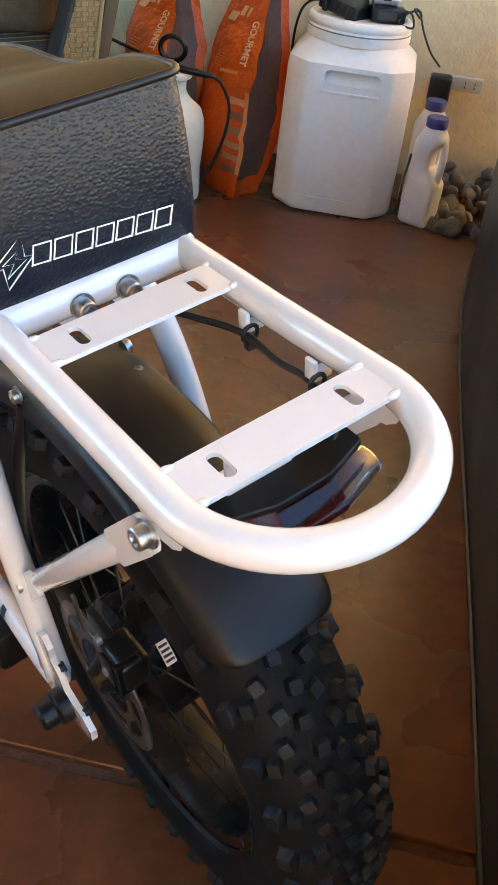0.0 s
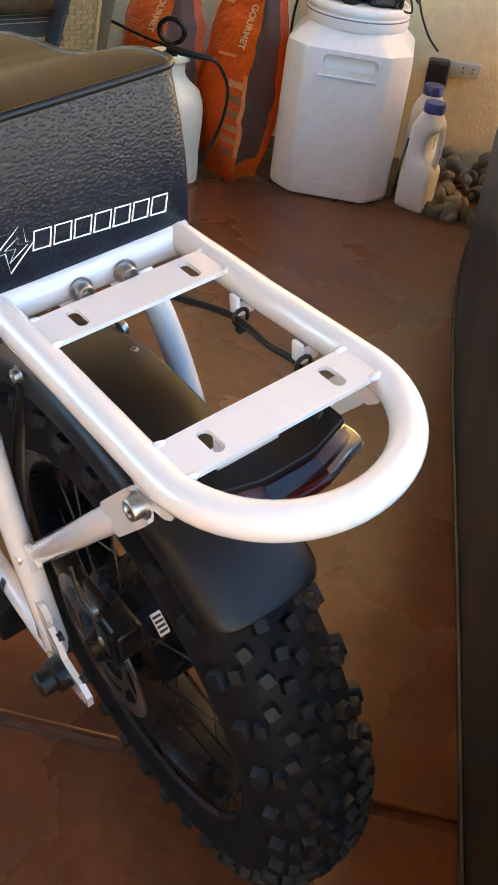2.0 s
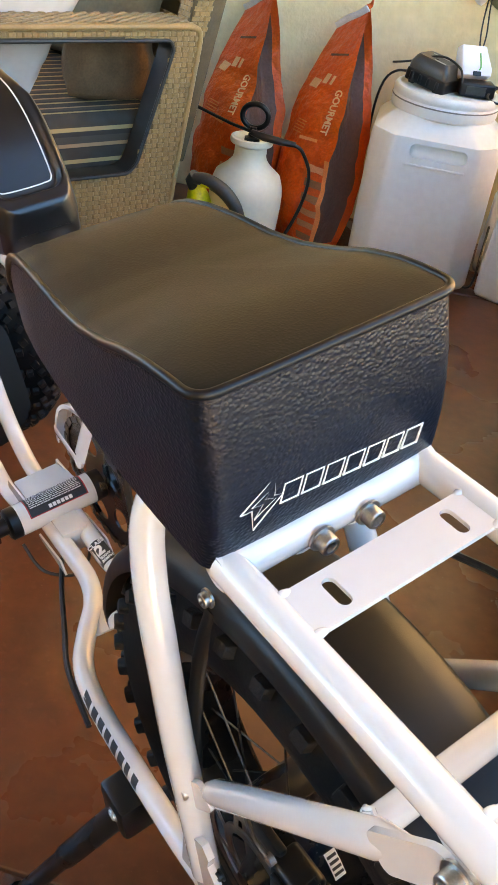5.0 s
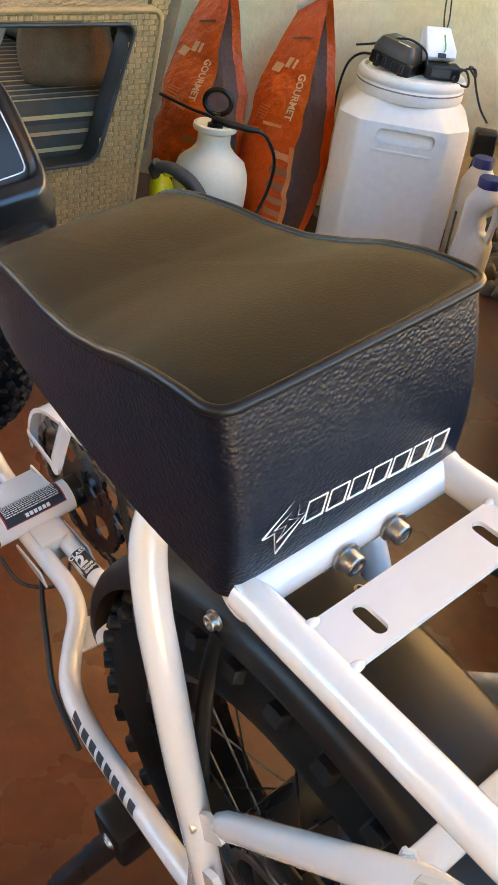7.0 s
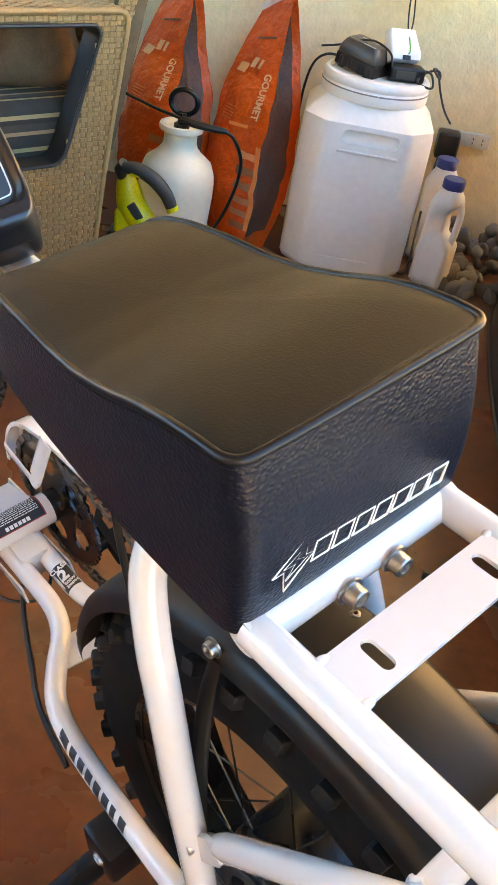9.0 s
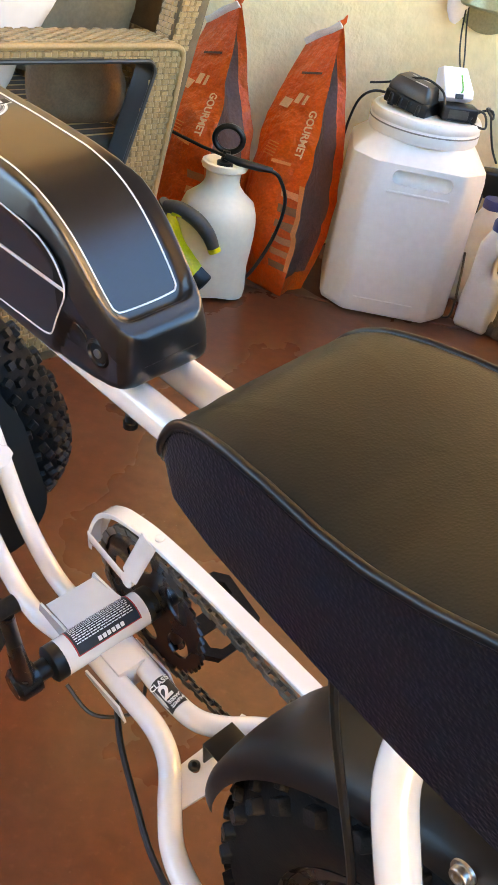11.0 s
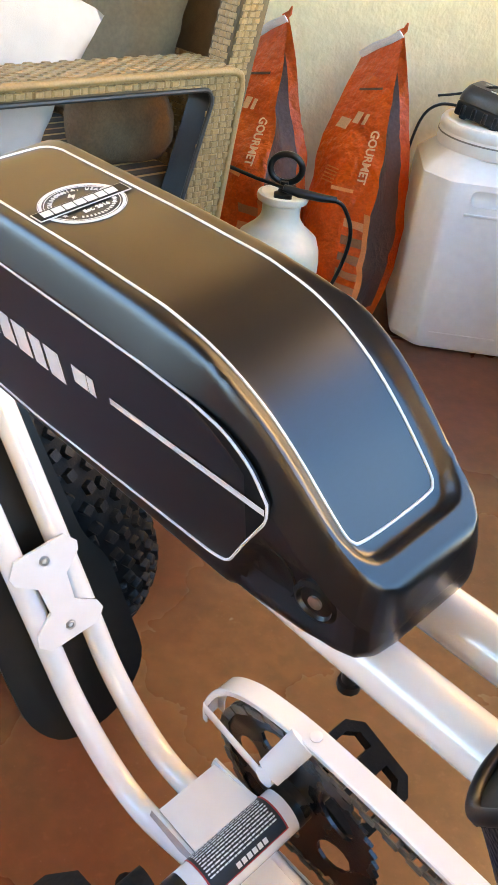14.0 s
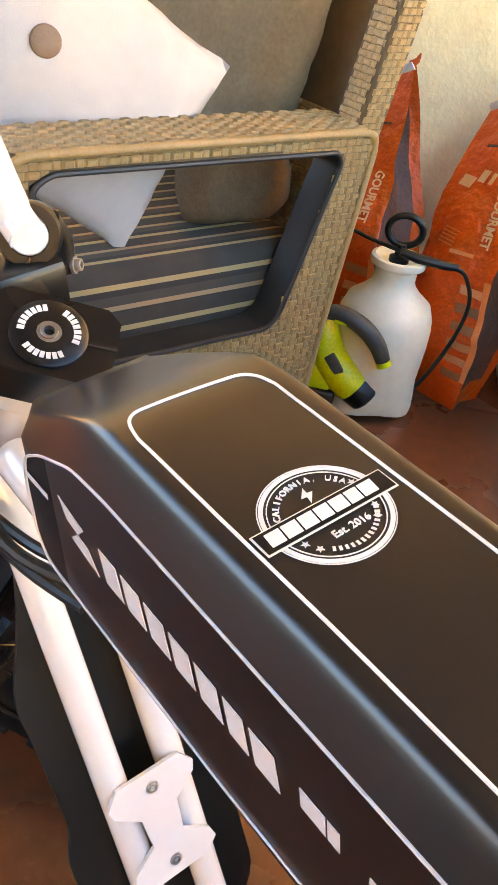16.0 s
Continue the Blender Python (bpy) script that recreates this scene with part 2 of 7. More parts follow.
# For a wall out of view; grey keeps its bounce off the bike neutral.
UNSEEN_GREY = material("unseen_wall_grey", (0.24, 0.26, 0.275), 0.9, scale=3, bump=0.3, bump_scale=95)
CONCRETE = floor_material("stained_concrete", (0.142, 0.043, 0.019), (0.112, 0.0335, 0.0148))
JOINT_FILL = material("joint_filler", (0.26, 0.1, 0.055), 0.75, other=(0.15, 0.06, 0.032), scale=25, bump=0.6, bump_scale=120)
STAINED_LID = material("smoky_translucent_cover", (0.055, 0.045, 0.036), 0.35, other=(0.035, 0.03, 0.026), scale=20)
FLECK = material("dry_flecks", (0.45, 0.36, 0.26), 0.8, scale=40)
# Tone of the unseen ground, chosen for the warm light it bounces inside.
BOUNCE_GROUND = material("pale_ground", (0.5, 0.42, 0.31), 0.95, scale=1.2, bump=0.3, bump_scale=20)
BOX_GREY = material("dark_grey_resin", (0.02, 0.02, 0.018), 0.42, other=(0.026, 0.025, 0.022), scale=3, bump=0.15, bump_scale=250)
DEVICE_WHITE = material("white_abs", (0.76, 0.76, 0.8), 0.4, scale=20, fine=0.04)
GREEN_MARK = material("green_stripe", (0.02, 0.4, 0.06), 0.5, scale=20)
BEIGE_PLASTIC = material("beige_outlet_plastic", (0.55, 0.48, 0.36), 0.5, scale=20)
OLIVE_METAL = material("olive_metal", (0.3, 0.27, 0.16), 0.4, metal=0.5, scale=12)


# ---- shape helpers ----
def finish(name, bm, mats, angle=38):
    bmesh.ops.recalc_face_normals(bm, faces=bm.faces)
    me = bpy.data.meshes.new(name)
    bm.to_mesh(me)
    bm.free()
    for m in mats if isinstance(mats, (list, tuple)) else [mats]:
        me.materials.append(m)
    me.shade_smooth()
    me.set_sharp_from_angle(angle=radians(angle))
    return me


def thing(name, label, category, m=None, group="", kind=""):
    ob = new(name)
    ob.empty_display_size = 0.05
    if m is not None:
        ob.matrix_world = m
    return tagged(ob, label, category, group, kind)


def part(name, bm, mat, parent, label="", angle=38):
    ob = new(name, finish(name, bm, mat, angle))
    ob.parent = parent
    return tagged(ob, label)


def share(name, me, parent, m):
    ob = new(name, me)
    ob.parent = parent
    ob.matrix_local = m
    return ob


def solid(name, bm, mat, label, category, m=None, kind="", angle=38, group=""):
    ob = new(name, finish(name, bm, mat, angle))
    if m is not None:
        ob.matrix_world = m
    return tagged(ob, label, category, group, kind)


def rounded_path(pts, radius, steps=7):
    """A polyline with its corners turned into arcs."""
    pts = [Vector(p) for p in pts]
    out = [pts[0]]
    for a, b, c in zip(pts, pts[1:], pts[2:]):
        u, w = (a - b), (c - b)
        r = min(radius, u.length * 0.49, w.length * 0.49)
        p, q = b + u.normalized() * r, b + w.normalized() * r
        for i in range(steps + 1):
            s = i / steps
            out.append(p * (1 - s) ** 2 + b * 2 * s * (1 - s) + q * s ** 2)
    out.append(pts[-1])
    return out


def spline(pts, steps=6, closed=False):
    """A smooth curve through the points."""
    pts = [Vector(p) for p in pts]
    n = len(pts)
    out = []
    for i in range(n if closed else n - 1):
        p0, p1, p2, p3 = (pts[(i + k) % n] if closed else pts[min(max(i + k, 0), n - 1)] for k in (-1, 0, 1, 2))
        for j in range(steps):
            t = j / steps
            out.append(0.5 * ((2 * p1) + (p2 - p0) * t + (2 * p0 - 5 * p1 + 4 * p2 - p3) * t * t + (3 * p1 - p0 - 3 * p2 + p3) * t ** 3))
    if not closed:
        out.append(pts[-1])
    return out


def sweep(bm, pts, r, segs=14, closed=False, flat=1.0, up=None, slot=0):
    """A tube along pts. r: one radius or one for each point. flat: its height against its width, along up."""
    pts = [Vector(p) for p in pts]
    n = len(pts)
    rs = r if isinstance(r, (list, tuple)) else [r] * n
    rings, side = [], None
    for i, p in enumerate(pts):
        a, b = (pts[(i - 1) % n], pts[(i + 1) % n]) if closed else (pts[max(i - 1, 0)], pts[min(i + 1, n - 1)])
        d = (b - a).normalized()
        if up is not None:
            side = d.cross(Vector(up)).normalized()
        elif side is None:
            side = d.orthogonal().normalized()
        else:
            side = (side - d * side.dot(d)).normalized()
        other = side.cross(d).normalized()
        rings.append([bm.verts.new(p + (side * math.cos(k) + other * math.sin(k) * flat) * rs[i]) for k in (2 * math.pi * j / segs for j in range(segs))])
    for i in range(n if closed else n - 1):
        a, b = rings[i], rings[(i + 1) % n]
        for j in range(segs):
            bm.faces.new((a[j], a[(j + 1) % segs], b[(j + 1) % segs], b[j])).material_index = slot
    if not closed:
        bm.faces.new(rings[0]).material_index = slot
        bm.faces.new(rings[-1]).material_index = slot
    return bm


def rbox(bm, lo, hi, bevel=0.0, segs=2, m=None, slot=0):
    vs = bmesh.ops.create_cube(bm, size=1)["verts"]
    for v in vs:
        v.co = Vector([(l + h) / 2 + (h - l) * c for l, h, c in zip(lo, hi, v.co)])
    fs = {f for v in vs for f in v.link_faces}
    for f in fs:
        f.material_index = slot
    if bevel:
        es = list({e for v in vs for e in v.link_edges})
        got = bmesh.ops.bevel(bm, geom=es, offset=bevel, segments=segs, profile=0.5, affect="EDGES")
        vs = list({v for f in got["faces"] for v in f.verts} | {v for v in vs if v.is_valid})
        for f in got["faces"]:
            f.material_index = slot
    if m is not None:
        bmesh.ops.transform(bm, matrix=m, verts=[v for v in vs if v.is_valid])
    return bm


def lathe(bm, profile, m=None, segs=32, slot=0):
    """profile: (radius, height) pairs, turned about local z."""
    m = m or Matrix()
    rings = []
    for r, z in profile:
        rings.append([bm.verts.new(m @ Vector((r * math.cos(a), r * math.sin(a), z))) for a in (2 * math.pi * i / segs for i in range(segs))])
    for a, b in zip(rings, rings[1:]):
        for j in range(segs):
            bm.faces.new((a[j], a[(j + 1) % segs], b[(j + 1) % segs], b[j])).material_index = slot
    bm.faces.new(rings[0]).material_index = slot
    bm.faces.new(rings[-1]).material_index = slot
    return bm


def loft(bm, rings, cap=True, closed=True, slot=0):
    vs = [[bm.verts.new(p) for p in ring] for ring in rings]
    for a, b in zip(vs, vs[1:]):
        n = len(a)
        for j in range(n if closed else n - 1):
            bm.faces.new((a[j], a[(j + 1) % n], b[(j + 1) % n], b[j])).material_index = slot
    if cap:
        bm.faces.new(vs[0]).material_index = slot
        bm.faces.new(vs[-1]).material_index = slot
    return bm


def plate(bm, outline, thick, m=None, holes=(), slot=0):
    """A flat sheet with the outline (x, y), from z = -thick to 0, with holes that go through it."""
    m = m or Matrix()
    loops = [list(outline)] + [list(h) for h in holes]
    for z in (0, -thick):
        es = []
        for lp in loops:
            vs = [bm.verts.new(m @ Vector((x, y, z))) for x, y in lp]
            es += [bm.edges.new((vs[i], vs[(i + 1) % len(vs)])) for i in range(len(vs))]
        if holes:
            got = bmesh.ops.triangle_fill(bm, use_beauty=True, use_dissolve=False, edges=es)
            for f in got["geom"]:
                if isinstance(f, bmesh.types.BMFace):
                    f.material_index = slot
        else:
            bm.faces.new([e.verts[0] for e in es]).material_index = slot
    for lp in loops:
        n = len(lp)
        a = [bm.verts.new(m @ Vector((x, y, 0))) for x, y in lp]
        b = [bm.verts.new(m @ Vector((x, y, -thick))) for x, y in lp]
        for j in range(n):
            bm.faces.new((a[j], a[(j + 1) % n], b[(j + 1) % n], b[j])).material_index = slot
    bmesh.ops.remove_doubles(bm, verts=bm.verts, dist=1e-6)
    return bm


def stadium(cx, cy, length, width, turn=0.0, n=7):
    """The outline of a slot, long in y."""
    r, h = width / 2, (length - width) / 2
    pts = [(r * math.cos(a), h + r * math.sin(a)) for a in (math.pi * i / n for i in range(n + 1))]
    pts += [(r * math.cos(a), -h + r * math.sin(a)) for a in (math.pi + math.pi * i / n for i in range(n + 1))]
    c, s = math.cos(turn), math.sin(turn)
    return [(cx + x * c - y * s, cy + x * s + y * c) for x, y in pts]


def round_rect(w, h, r, n=5):
    """Points of a rounded rectangle of half sizes w and h."""
    pts = []
    for cx, cy, a0 in ((w - r, h - r, 0), (-w + r, h - r, 90), (-w + r, -h + r, 180), (w - r, -h + r, 270)):
        pts += [(cx + r * math.cos(radians(a0 + 90 * i / n)), cy + r * math.sin(radians(a0 + 90 * i / n))) for i in range(n + 1)]
    return pts


def along(p, q, up=(0, 0, 1)):
    """A matrix at p whose local z points to q."""
    d = (Vector(q) - Vector(p)).normalized()
    x = Vector(up).cross(d)
    x = d.orthogonal().normalized() if x.length < 1e-5 else x.normalized()
    return Matrix.Translation(p) @ Matrix((x, d.cross(x), d)).transposed().to_4x4()


def lettering(body, size, m, mat, parent, name="lettering", bold=0.0, spacing=1.0):
    """Words in the built-in font, as a thin mesh."""
    cu = bpy.data.curves.new(name, "FONT")
    cu.body, cu.size, cu.extrude, cu.align_x, cu.align_y, cu.space_character = body, size, 0.0003, "CENTER", "CENTER", spacing
    cu.resolution_u, cu.offset = 3, bold
    tmp = bpy.data.objects.new(name, cu)
    scene.collection.objects.link(tmp)
    bpy.context.view_layer.update()
    me = bpy.data.meshes.new_from_object(tmp.evaluated_get(bpy.context.evaluated_depsgraph_get()))
    bpy.data.objects.remove(tmp)
    me.materials.clear()
    me.materials.append(mat)
    ob = new(name, me)
    ob.parent = parent
    ob.matrix_local = m
    return ob


def button_bolt(bm, at, to, r=0.008, h=0.004):
    """A low domed bolt head with a hexagon socket."""
    m = along(at, to)
    lathe(bm, [(r * 1.2, 0), (r * 1.2, 0.0012), (r, 0.0013), (r * 0.97, h * 0.5), (r * 0.8, h * 0.85), (r * 0.5, h), (r * 0.44, h - 0.0022), (r * 0.05, h - 0.0022)], m, 20)
    return bm


def socket_bolt(bm, at, to, r=0.008, h=0.01):
    """A round-headed bolt with a hexagon socket and a washer, from at towards to."""
    m = along(at, to)
    lathe(bm, [(r * 1.35, 0), (r * 1.35, 0.0018), (r, 0.0019), (r, 0.0023), (r, h - 0.0011), (r * 0.98, h - 0.0008), (r * 0.92, h - 0.0001), (r * 0.9, h), (r * 0.6, h), (r * 0.58, h - 0.0003), (r * 0.54, h - 0.006), (r * 0.05, h - 0.006)], m, 24)
    return bm


# ---- the electric bike, in its own upright frame ----
AXLE_Y, AXLE_Z = 0.193, -0.404
FRONT_Y = 1.27
MID = -0.0045  # the middle plane of wheels, seat and tank


def mirrored(pts):
    return [(-x, y, z) for x, y, z in pts]


def bike_frame(bike):
    frame_part = part("frame", sweep(bmesh.new(), [(-0.0222, 0.2, -0.0158), (-0.0222, 0.62, -0.0158), (-0.0222, 1.03, -0.0158)], 0.0127, 20), WHITE_PAINT, bike, "glossy white painted twin-tube frame")
    part("top_tube", sweep(bmesh.new(), [(0.0192, 0.2, -0.0158), (0.0192, 0.62, -0.0158), (0.0192, 1.03, -0.0158)], 0.0127, 20), WHITE_PAINT, frame_part)
    down = rounded_path([(-0.0295, 1.05, -0.03), (-0.0295, 0.943, -0.31), (-0.0295, 0.905, -0.415), (-0.0295, 0.83, -0.475), (-0.0295, 0.735, -0.43)], 0.07, 8)
    for pts in (down, [(-0.015 - p.x, p.y, p.z) for p in down]):
        part("down_tube", sweep(bmesh.new(), pts, 0.0112, 16), WHITE_PAINT, frame_part)
    part("head_tube", lathe(bmesh.new(), [(0.02, 0), (0.024, 0.002), (0.024, 0.012), (0.0205, 0.016), (0.0205, 0.104), (0.024, 0.108), (0.024, 0.118), (0.02, 0.12)], along((0, 1.105, -0.09), (0, 1.045, 0.03)), 24), WHITE_PAINT, frame_part)
    bm = lathe(bmesh.new(), [(0.0185, 0), (0.0205, 0.001), (0.0205, 0.101), (0.0185, 0.102)], along((-0.057, 0.713, -0.412), (0.045, 0.713, -0.412)), 28)
    part("bottom_bracket_shell", bm, WHITE_PAINT, frame_part)
    bm = bmesh.new()
    m = Matrix.Translation((0, 0.755, -0.408)) @ Matrix.Rotation(radians(-14), 4, "X")
    plate(bm, [(-0.034, -0.03), (0.034, -0.03), (0.03, 0.03), (-0.03, 0.03)], 0.003, m)
    part("gusset", bm, WHITE_PAINT, frame_part)
    for x in (-0.034, 0.0335):
        bm = plate(bmesh.new(), [(0, 0), (0.055, -0.004), (0.06, -0.02), (0, -0.024)], 0.0025, Matrix.Translation((x, 0.73, -0.405)) @ Matrix.Rotation(radians(90), 4, "Z") @ Matrix.Rotation(radians(90), 4, "X"))
        part("gusset", bm, WHITE_PAINT, frame_part)
    # chain stays bow out round the tyre
    near = spline([(-0.021, 0.7, -0.43), (-0.021, 0.645, -0.432), (-0.0235, 0.595, -0.43), (-0.036, 0.557, -0.428), (-0.062, 0.522, -0.426), (-0.084, 0.488, -0.428), (-0.093, 0.445, -0.434), (-0.096, 0.37, -0.437), (-0.099, 0.275, -0.43), (-0.1, 0.225, -0.418)], 6)
    far = spline([(0.012, 0.7, -0.43), (0.0105, 0.645, -0.432), (0.0095, 0.605, -0.431), (0.014, 0.575, -0.43), (0.03, 0.551, -0.429), (0.055, 0.527, -0.427), (0.08, 0.495, -0.428), (0.093, 0.45, -0.434), (0.099, 0.37, -0.437), (0.105, 0.275, -0.43), (0.108, 0.225, -0.418)], 6)
    for pts in (near, far):
        part("chain_stay", sweep(bmesh.new(), pts, 0.0115, 16), WHITE_PAINT, frame_part)
    bm = rbox(bmesh.new(), (-0.021, 0.66, -0.452), (0.012, 0.7, -0.416), 0.002)
    part("stay_block", bm, WHITE_PAINT, frame_part)
    for x in (-0.036, 0.0265):
        bm = plate(bmesh.new(), [(0, 0), (0.07, 0.006), (0.07, 0.012), (0.01, 0.016)], 0.0025, Matrix.Translation((x, 0.628, -0.446)) @ Matrix.Rotation(radians(90), 4, "Z") @ Matrix.Rotation(radians(90), 4, "X"))
        part("gusset", bm, WHITE_PAINT, frame_part)
    bm = plate(bmesh.new(), [(-0.062, -0.022), (-0.03, -0.026), (0.03, -0.026), (0.062, -0.022), (0.05, 0.016), (0.03, 0.012), (-0.03, 0.012), (-0.05, 0.016)], 0.003, Matrix.Translation((0, 0.535, -0.424)), [stadium(-0.022, 0.0, 0.009, 0.0085)])
    part("bridge_plate", bm, WHITE_PAINT, frame_part)
    # seat stays rise from the dropouts and turn in under the seat
    up = spline([(-0.1, 0.222, -0.4), (-0.1, 0.234, -0.3), (-0.098, 0.25, -0.22), (-0.0915, 0.271, -0.14), (-0.084, 0.29, -0.095), (-0.07, 0.309, -0.06), (-0.046, 0.318, -0.035), (-0.024, 0.318, -0.022)], 6)
    for pts in (up, [(-p.x, p.y, p.z) for p in up]):
        part("seat_stay", sweep(bmesh.new(), pts, 0.0125, 16), WHITE_PAINT, frame_part)
    for s in (-1, 1):
        m = Matrix.Translation((s * 0.1025, 0, 0)) @ Matrix.Rotation(radians(90), 4, "Z") @ Matrix.Rotation(radians(90), 4, "X")
        out = [(0.24, -0.352), (0.222, -0.33), (0.208, -0.322), (0.2, -0.334), (0.203, -0.35), (0.192, -0.366), (0.188, -0.384), (0.172, -0.39), (0.158, -0.388), (0.146, -0.398), (0.148, -0.414), (0.166, -0.426), (0.198, -0.432), (0.232, -0.436), (0.25, -0.424), (0.245, -0.39)]
        part("dropout", plate(bmesh.new(), out, 0.006, m), WHITE_PAINT, frame_part)
    # the plate that ties the two down tubes
    n = Vector((0, -0.94, 0.34)).normalized()
    m = Matrix.Translation(Vector((-0.008, 0.9365, -0.288)) + n * 0.0005) @ Matrix((Vector((1, 0, 0)), n.cross(Vector((1, 0, 0))), n)).transposed().to_4x4()
    out = [(0.024, 0.046), (0.033, 0.034), (0.031, 0.026), (0.014, 0.012), (0.012, -0.014), (0.03, -0.027), (0.033, -0.037), (0.024, -0.047), (-0.024, -0.047), (-0.033, -0.037), (-0.03, -0.027), (-0.012, -0.014), (-0.014, 0.012), (-0.031, 0.026), (-0.033, 0.034), (-0.024, 0.046)]
    tie = part("tie_plate", plate(bmesh.new(), out, 0.003, m), WHITE_PAINT, frame_part)
    for y in (0.033, -0.034):
        bm = socket_bolt(bmesh.new(), m @ Vector((0, y, -0.001)), m @ Vector((0, y, 1)), 0.0034, 0.003)
        part("screw", bm, STEEL, bike, "small steel screw")
    return frame_part


def bike_rack(bike):
    R, Z, C = 0.073, -0.006, -0.0035
    loop = [(C - R, 0.203, Z), (C - R, 0.1, Z)] + [(-0.0012 - 0.0758 * math.cos(a), -0.0775 * math.sin(a), Z) for a in (math.pi * i / 28 for i in range(29))] + [(C + R + 0.001, 0.1, Z), (C + R, 0.203, Z)]
    rack = part("rear_rack", sweep(bmesh.new(), loop, 0.0112, 22), WHITE_PAINT, bike, "glossy white tubular rack with a rounded end")
    part("cross_bar", sweep(bmesh.new(), [(C - R - 0.007, 0.203, Z - 0.002), (C + R + 0.007, 0.203, Z - 0.002)], 0.0128, 22), WHITE_PAINT, rack)
    for y in (0.0005, 0.147):
        bm = bmesh.new()
        plate(bm, [(-0.0745, -0.0165), (0.0705, -0.0165), (0.0705, 0.0165), (-0.0745, 0.0165)], 0.0032, Matrix.Translation((0, y, 0.0022)), [stadium(s * 0.0435, 0, 0.021, 0.0085, s * -0.0) for s in (-1, 1)])
        part("slotted_plate", bm, WHITE_PAINT, rack)
        for s in (-1, 1):
            for k in (-0.016, 0.016):
                bm = bmesh.new()
                bmesh.ops.create_icosphere(bm, subdivisions=2, radius=0.004, matrix=Matrix.Translation((-0.002 + s * 0.0665, y + k * 0.97, 0.0012)) @ Matrix.Diagonal((1.7, 0.8, 0.6, 1)))
                part("weld_bead", bm, WHITE_PAINT, rack)
    bm = rbox(bmesh.new(), (-0.036, 0.008, -0.04), (0.01, 0.011, -0.002), 0.001)
    part("lamp_bracket", bm, WHITE_PAINT, rack)
    for y in (0.044, 0.11):
        bm = rbox(bmesh.new(), (0.054, y - 0.004, -0.02), (0.068, y + 0.004, -0.014), 0.0012)
        bm = rbox(bm, (0.052, y - 0.0045, -0.021), (0.0555, y + 0.0045, -0.004), 0.001)
        part("cable_tab", bm, WHITE_PAINT, rack)
        bm = sweep(bmesh.new(), [(0.0545 + 0.006 * math.cos(a), y - 0.005, -0.019 + 0.006 * math.sin(a)) for a in (2 * math.pi * i / 14 for i in range(14))], 0.0016, 6, True)
        bm = rbox(bm, (0.05, y - 0.009, -0.03), (0.057, y - 0.003, -0.022), 0.001)
        part("cable_tie", bm, CABLE, rack, "black cable tie")
    cable = spline([(0.035, 0.18, -0.03), (0.044, 0.15, -0.026), (0.052, 0.11, -0.02), (0.054, 0.075, -0.024), (0.053, 0.044, -0.02), (0.045, 0.012, -0.03), (0.02, 0.0, -0.045)], 6)
    part("lamp_cable", sweep(bmesh.new(), cable, 0.0026, 8), CABLE, rack, "black lamp cable")
    for x in (-0.0195, 0.0155):
        part("rack_bolt", socket_bolt(bmesh.new(), (x, 0.1895, -0.0082), (x, 0.12, -0.011), 0.0066, 0.0098), STEEL, rack, "steel socket-head bolt")
    part("strut_tie", sweep(bmesh.new(), [(-0.0805, 0.0725, -0.101), (0.0, 0.0725, -0.101), (0.0805, 0.0725, -0.101)], 0.0098, 18), WHITE_PAINT, rack)
    for x in (-0.0715, 0.0715):
        part("weld_bead", sweep(bmesh.new(), [(x + 0.0012 * math.sin(7 * a), 0.0725 + 0.0102 * math.cos(a), -0.101 + 0.0102 * math.sin(a)) for a in (2 * math.pi * i / 22 for i in range(22))], [0.0017 + 0.0004 * (i % 2) for i in range(22)], 6, True), WHITE_PAINT, rack)
    # struts from the seat stays to the rack's tabs
    for s in (-1, 1):
        a, b = Vector((s * 0.0925, 0.214, -0.262)), Vector((s * 0.078, 0.036, -0.058))
        strut = part("rack_strut", sweep(bmesh.new(), [a, a.lerp(b, 0.06), a.lerp(b, 0.5), a.lerp(b, 0.86), a.lerp(b, 0.97)], [0.0085, 0.0108, 0.0108, 0.0108, 0.0055], 18), WHITE_PAINT, bike, "white tubular rack strut")
        d = (b - a).normalized()
        for p, q in ((a + d * 0.004, a - d * 0.036), (b - d * 0.03, b + d * 0.036)):
            e = (q - p).normalized()
            sidev = Vector((1, 0, 0))
            w = e.cross(sidev).normalized()
            m = Matrix.Translation(p + sidev * (0.0035 if s > 0 else -0.0085)) @ Matrix((e, w, e.cross(w))).transposed().to_4x4()
            L = (q - p).length
            out = [(-0.002 + 0.006 * (1 - math.sin(k)), -0.0065 - 0.006 * math.cos(k)) for k in (math.pi / 2 - math.pi / 2 * i / 4 for i in range(5))] + [(L - 0.0125, -0.0125)] + [(L - 0.0125 + 0.0125 * math.sin(k), -0.0125 * math.cos(k)) for k in (math.pi * i / 8 for i in range(1, 8))] + [(L - 0.0125, 0.0125)] + [(-0.002 + 0.006 * (1 - math.sin(k)), 0.0065 + 0.006 * math.cos(k)) for k in (math.pi / 2 * i / 4 for i in range(5))]
            part("strut_end", plate(bmesh.new(), out, 0.0045, m), WHITE_PAINT, strut)
        part("strut_bolt", socket_bolt(bmesh.new(), (s * 0.0845, 0.012, -0.0305), (s * 0.2, 0.007, -0.02), 0.0068, 0.0095), STEEL, strut, "steel socket-head bolt")
        part("strut_bolt", socket_bolt(bmesh.new(), (s * 0.0975, 0.234, -0.277), (s * 0.2, 0.234, -0.277), 0.0072, 0.012), STEEL, strut, "steel socket-head bolt")
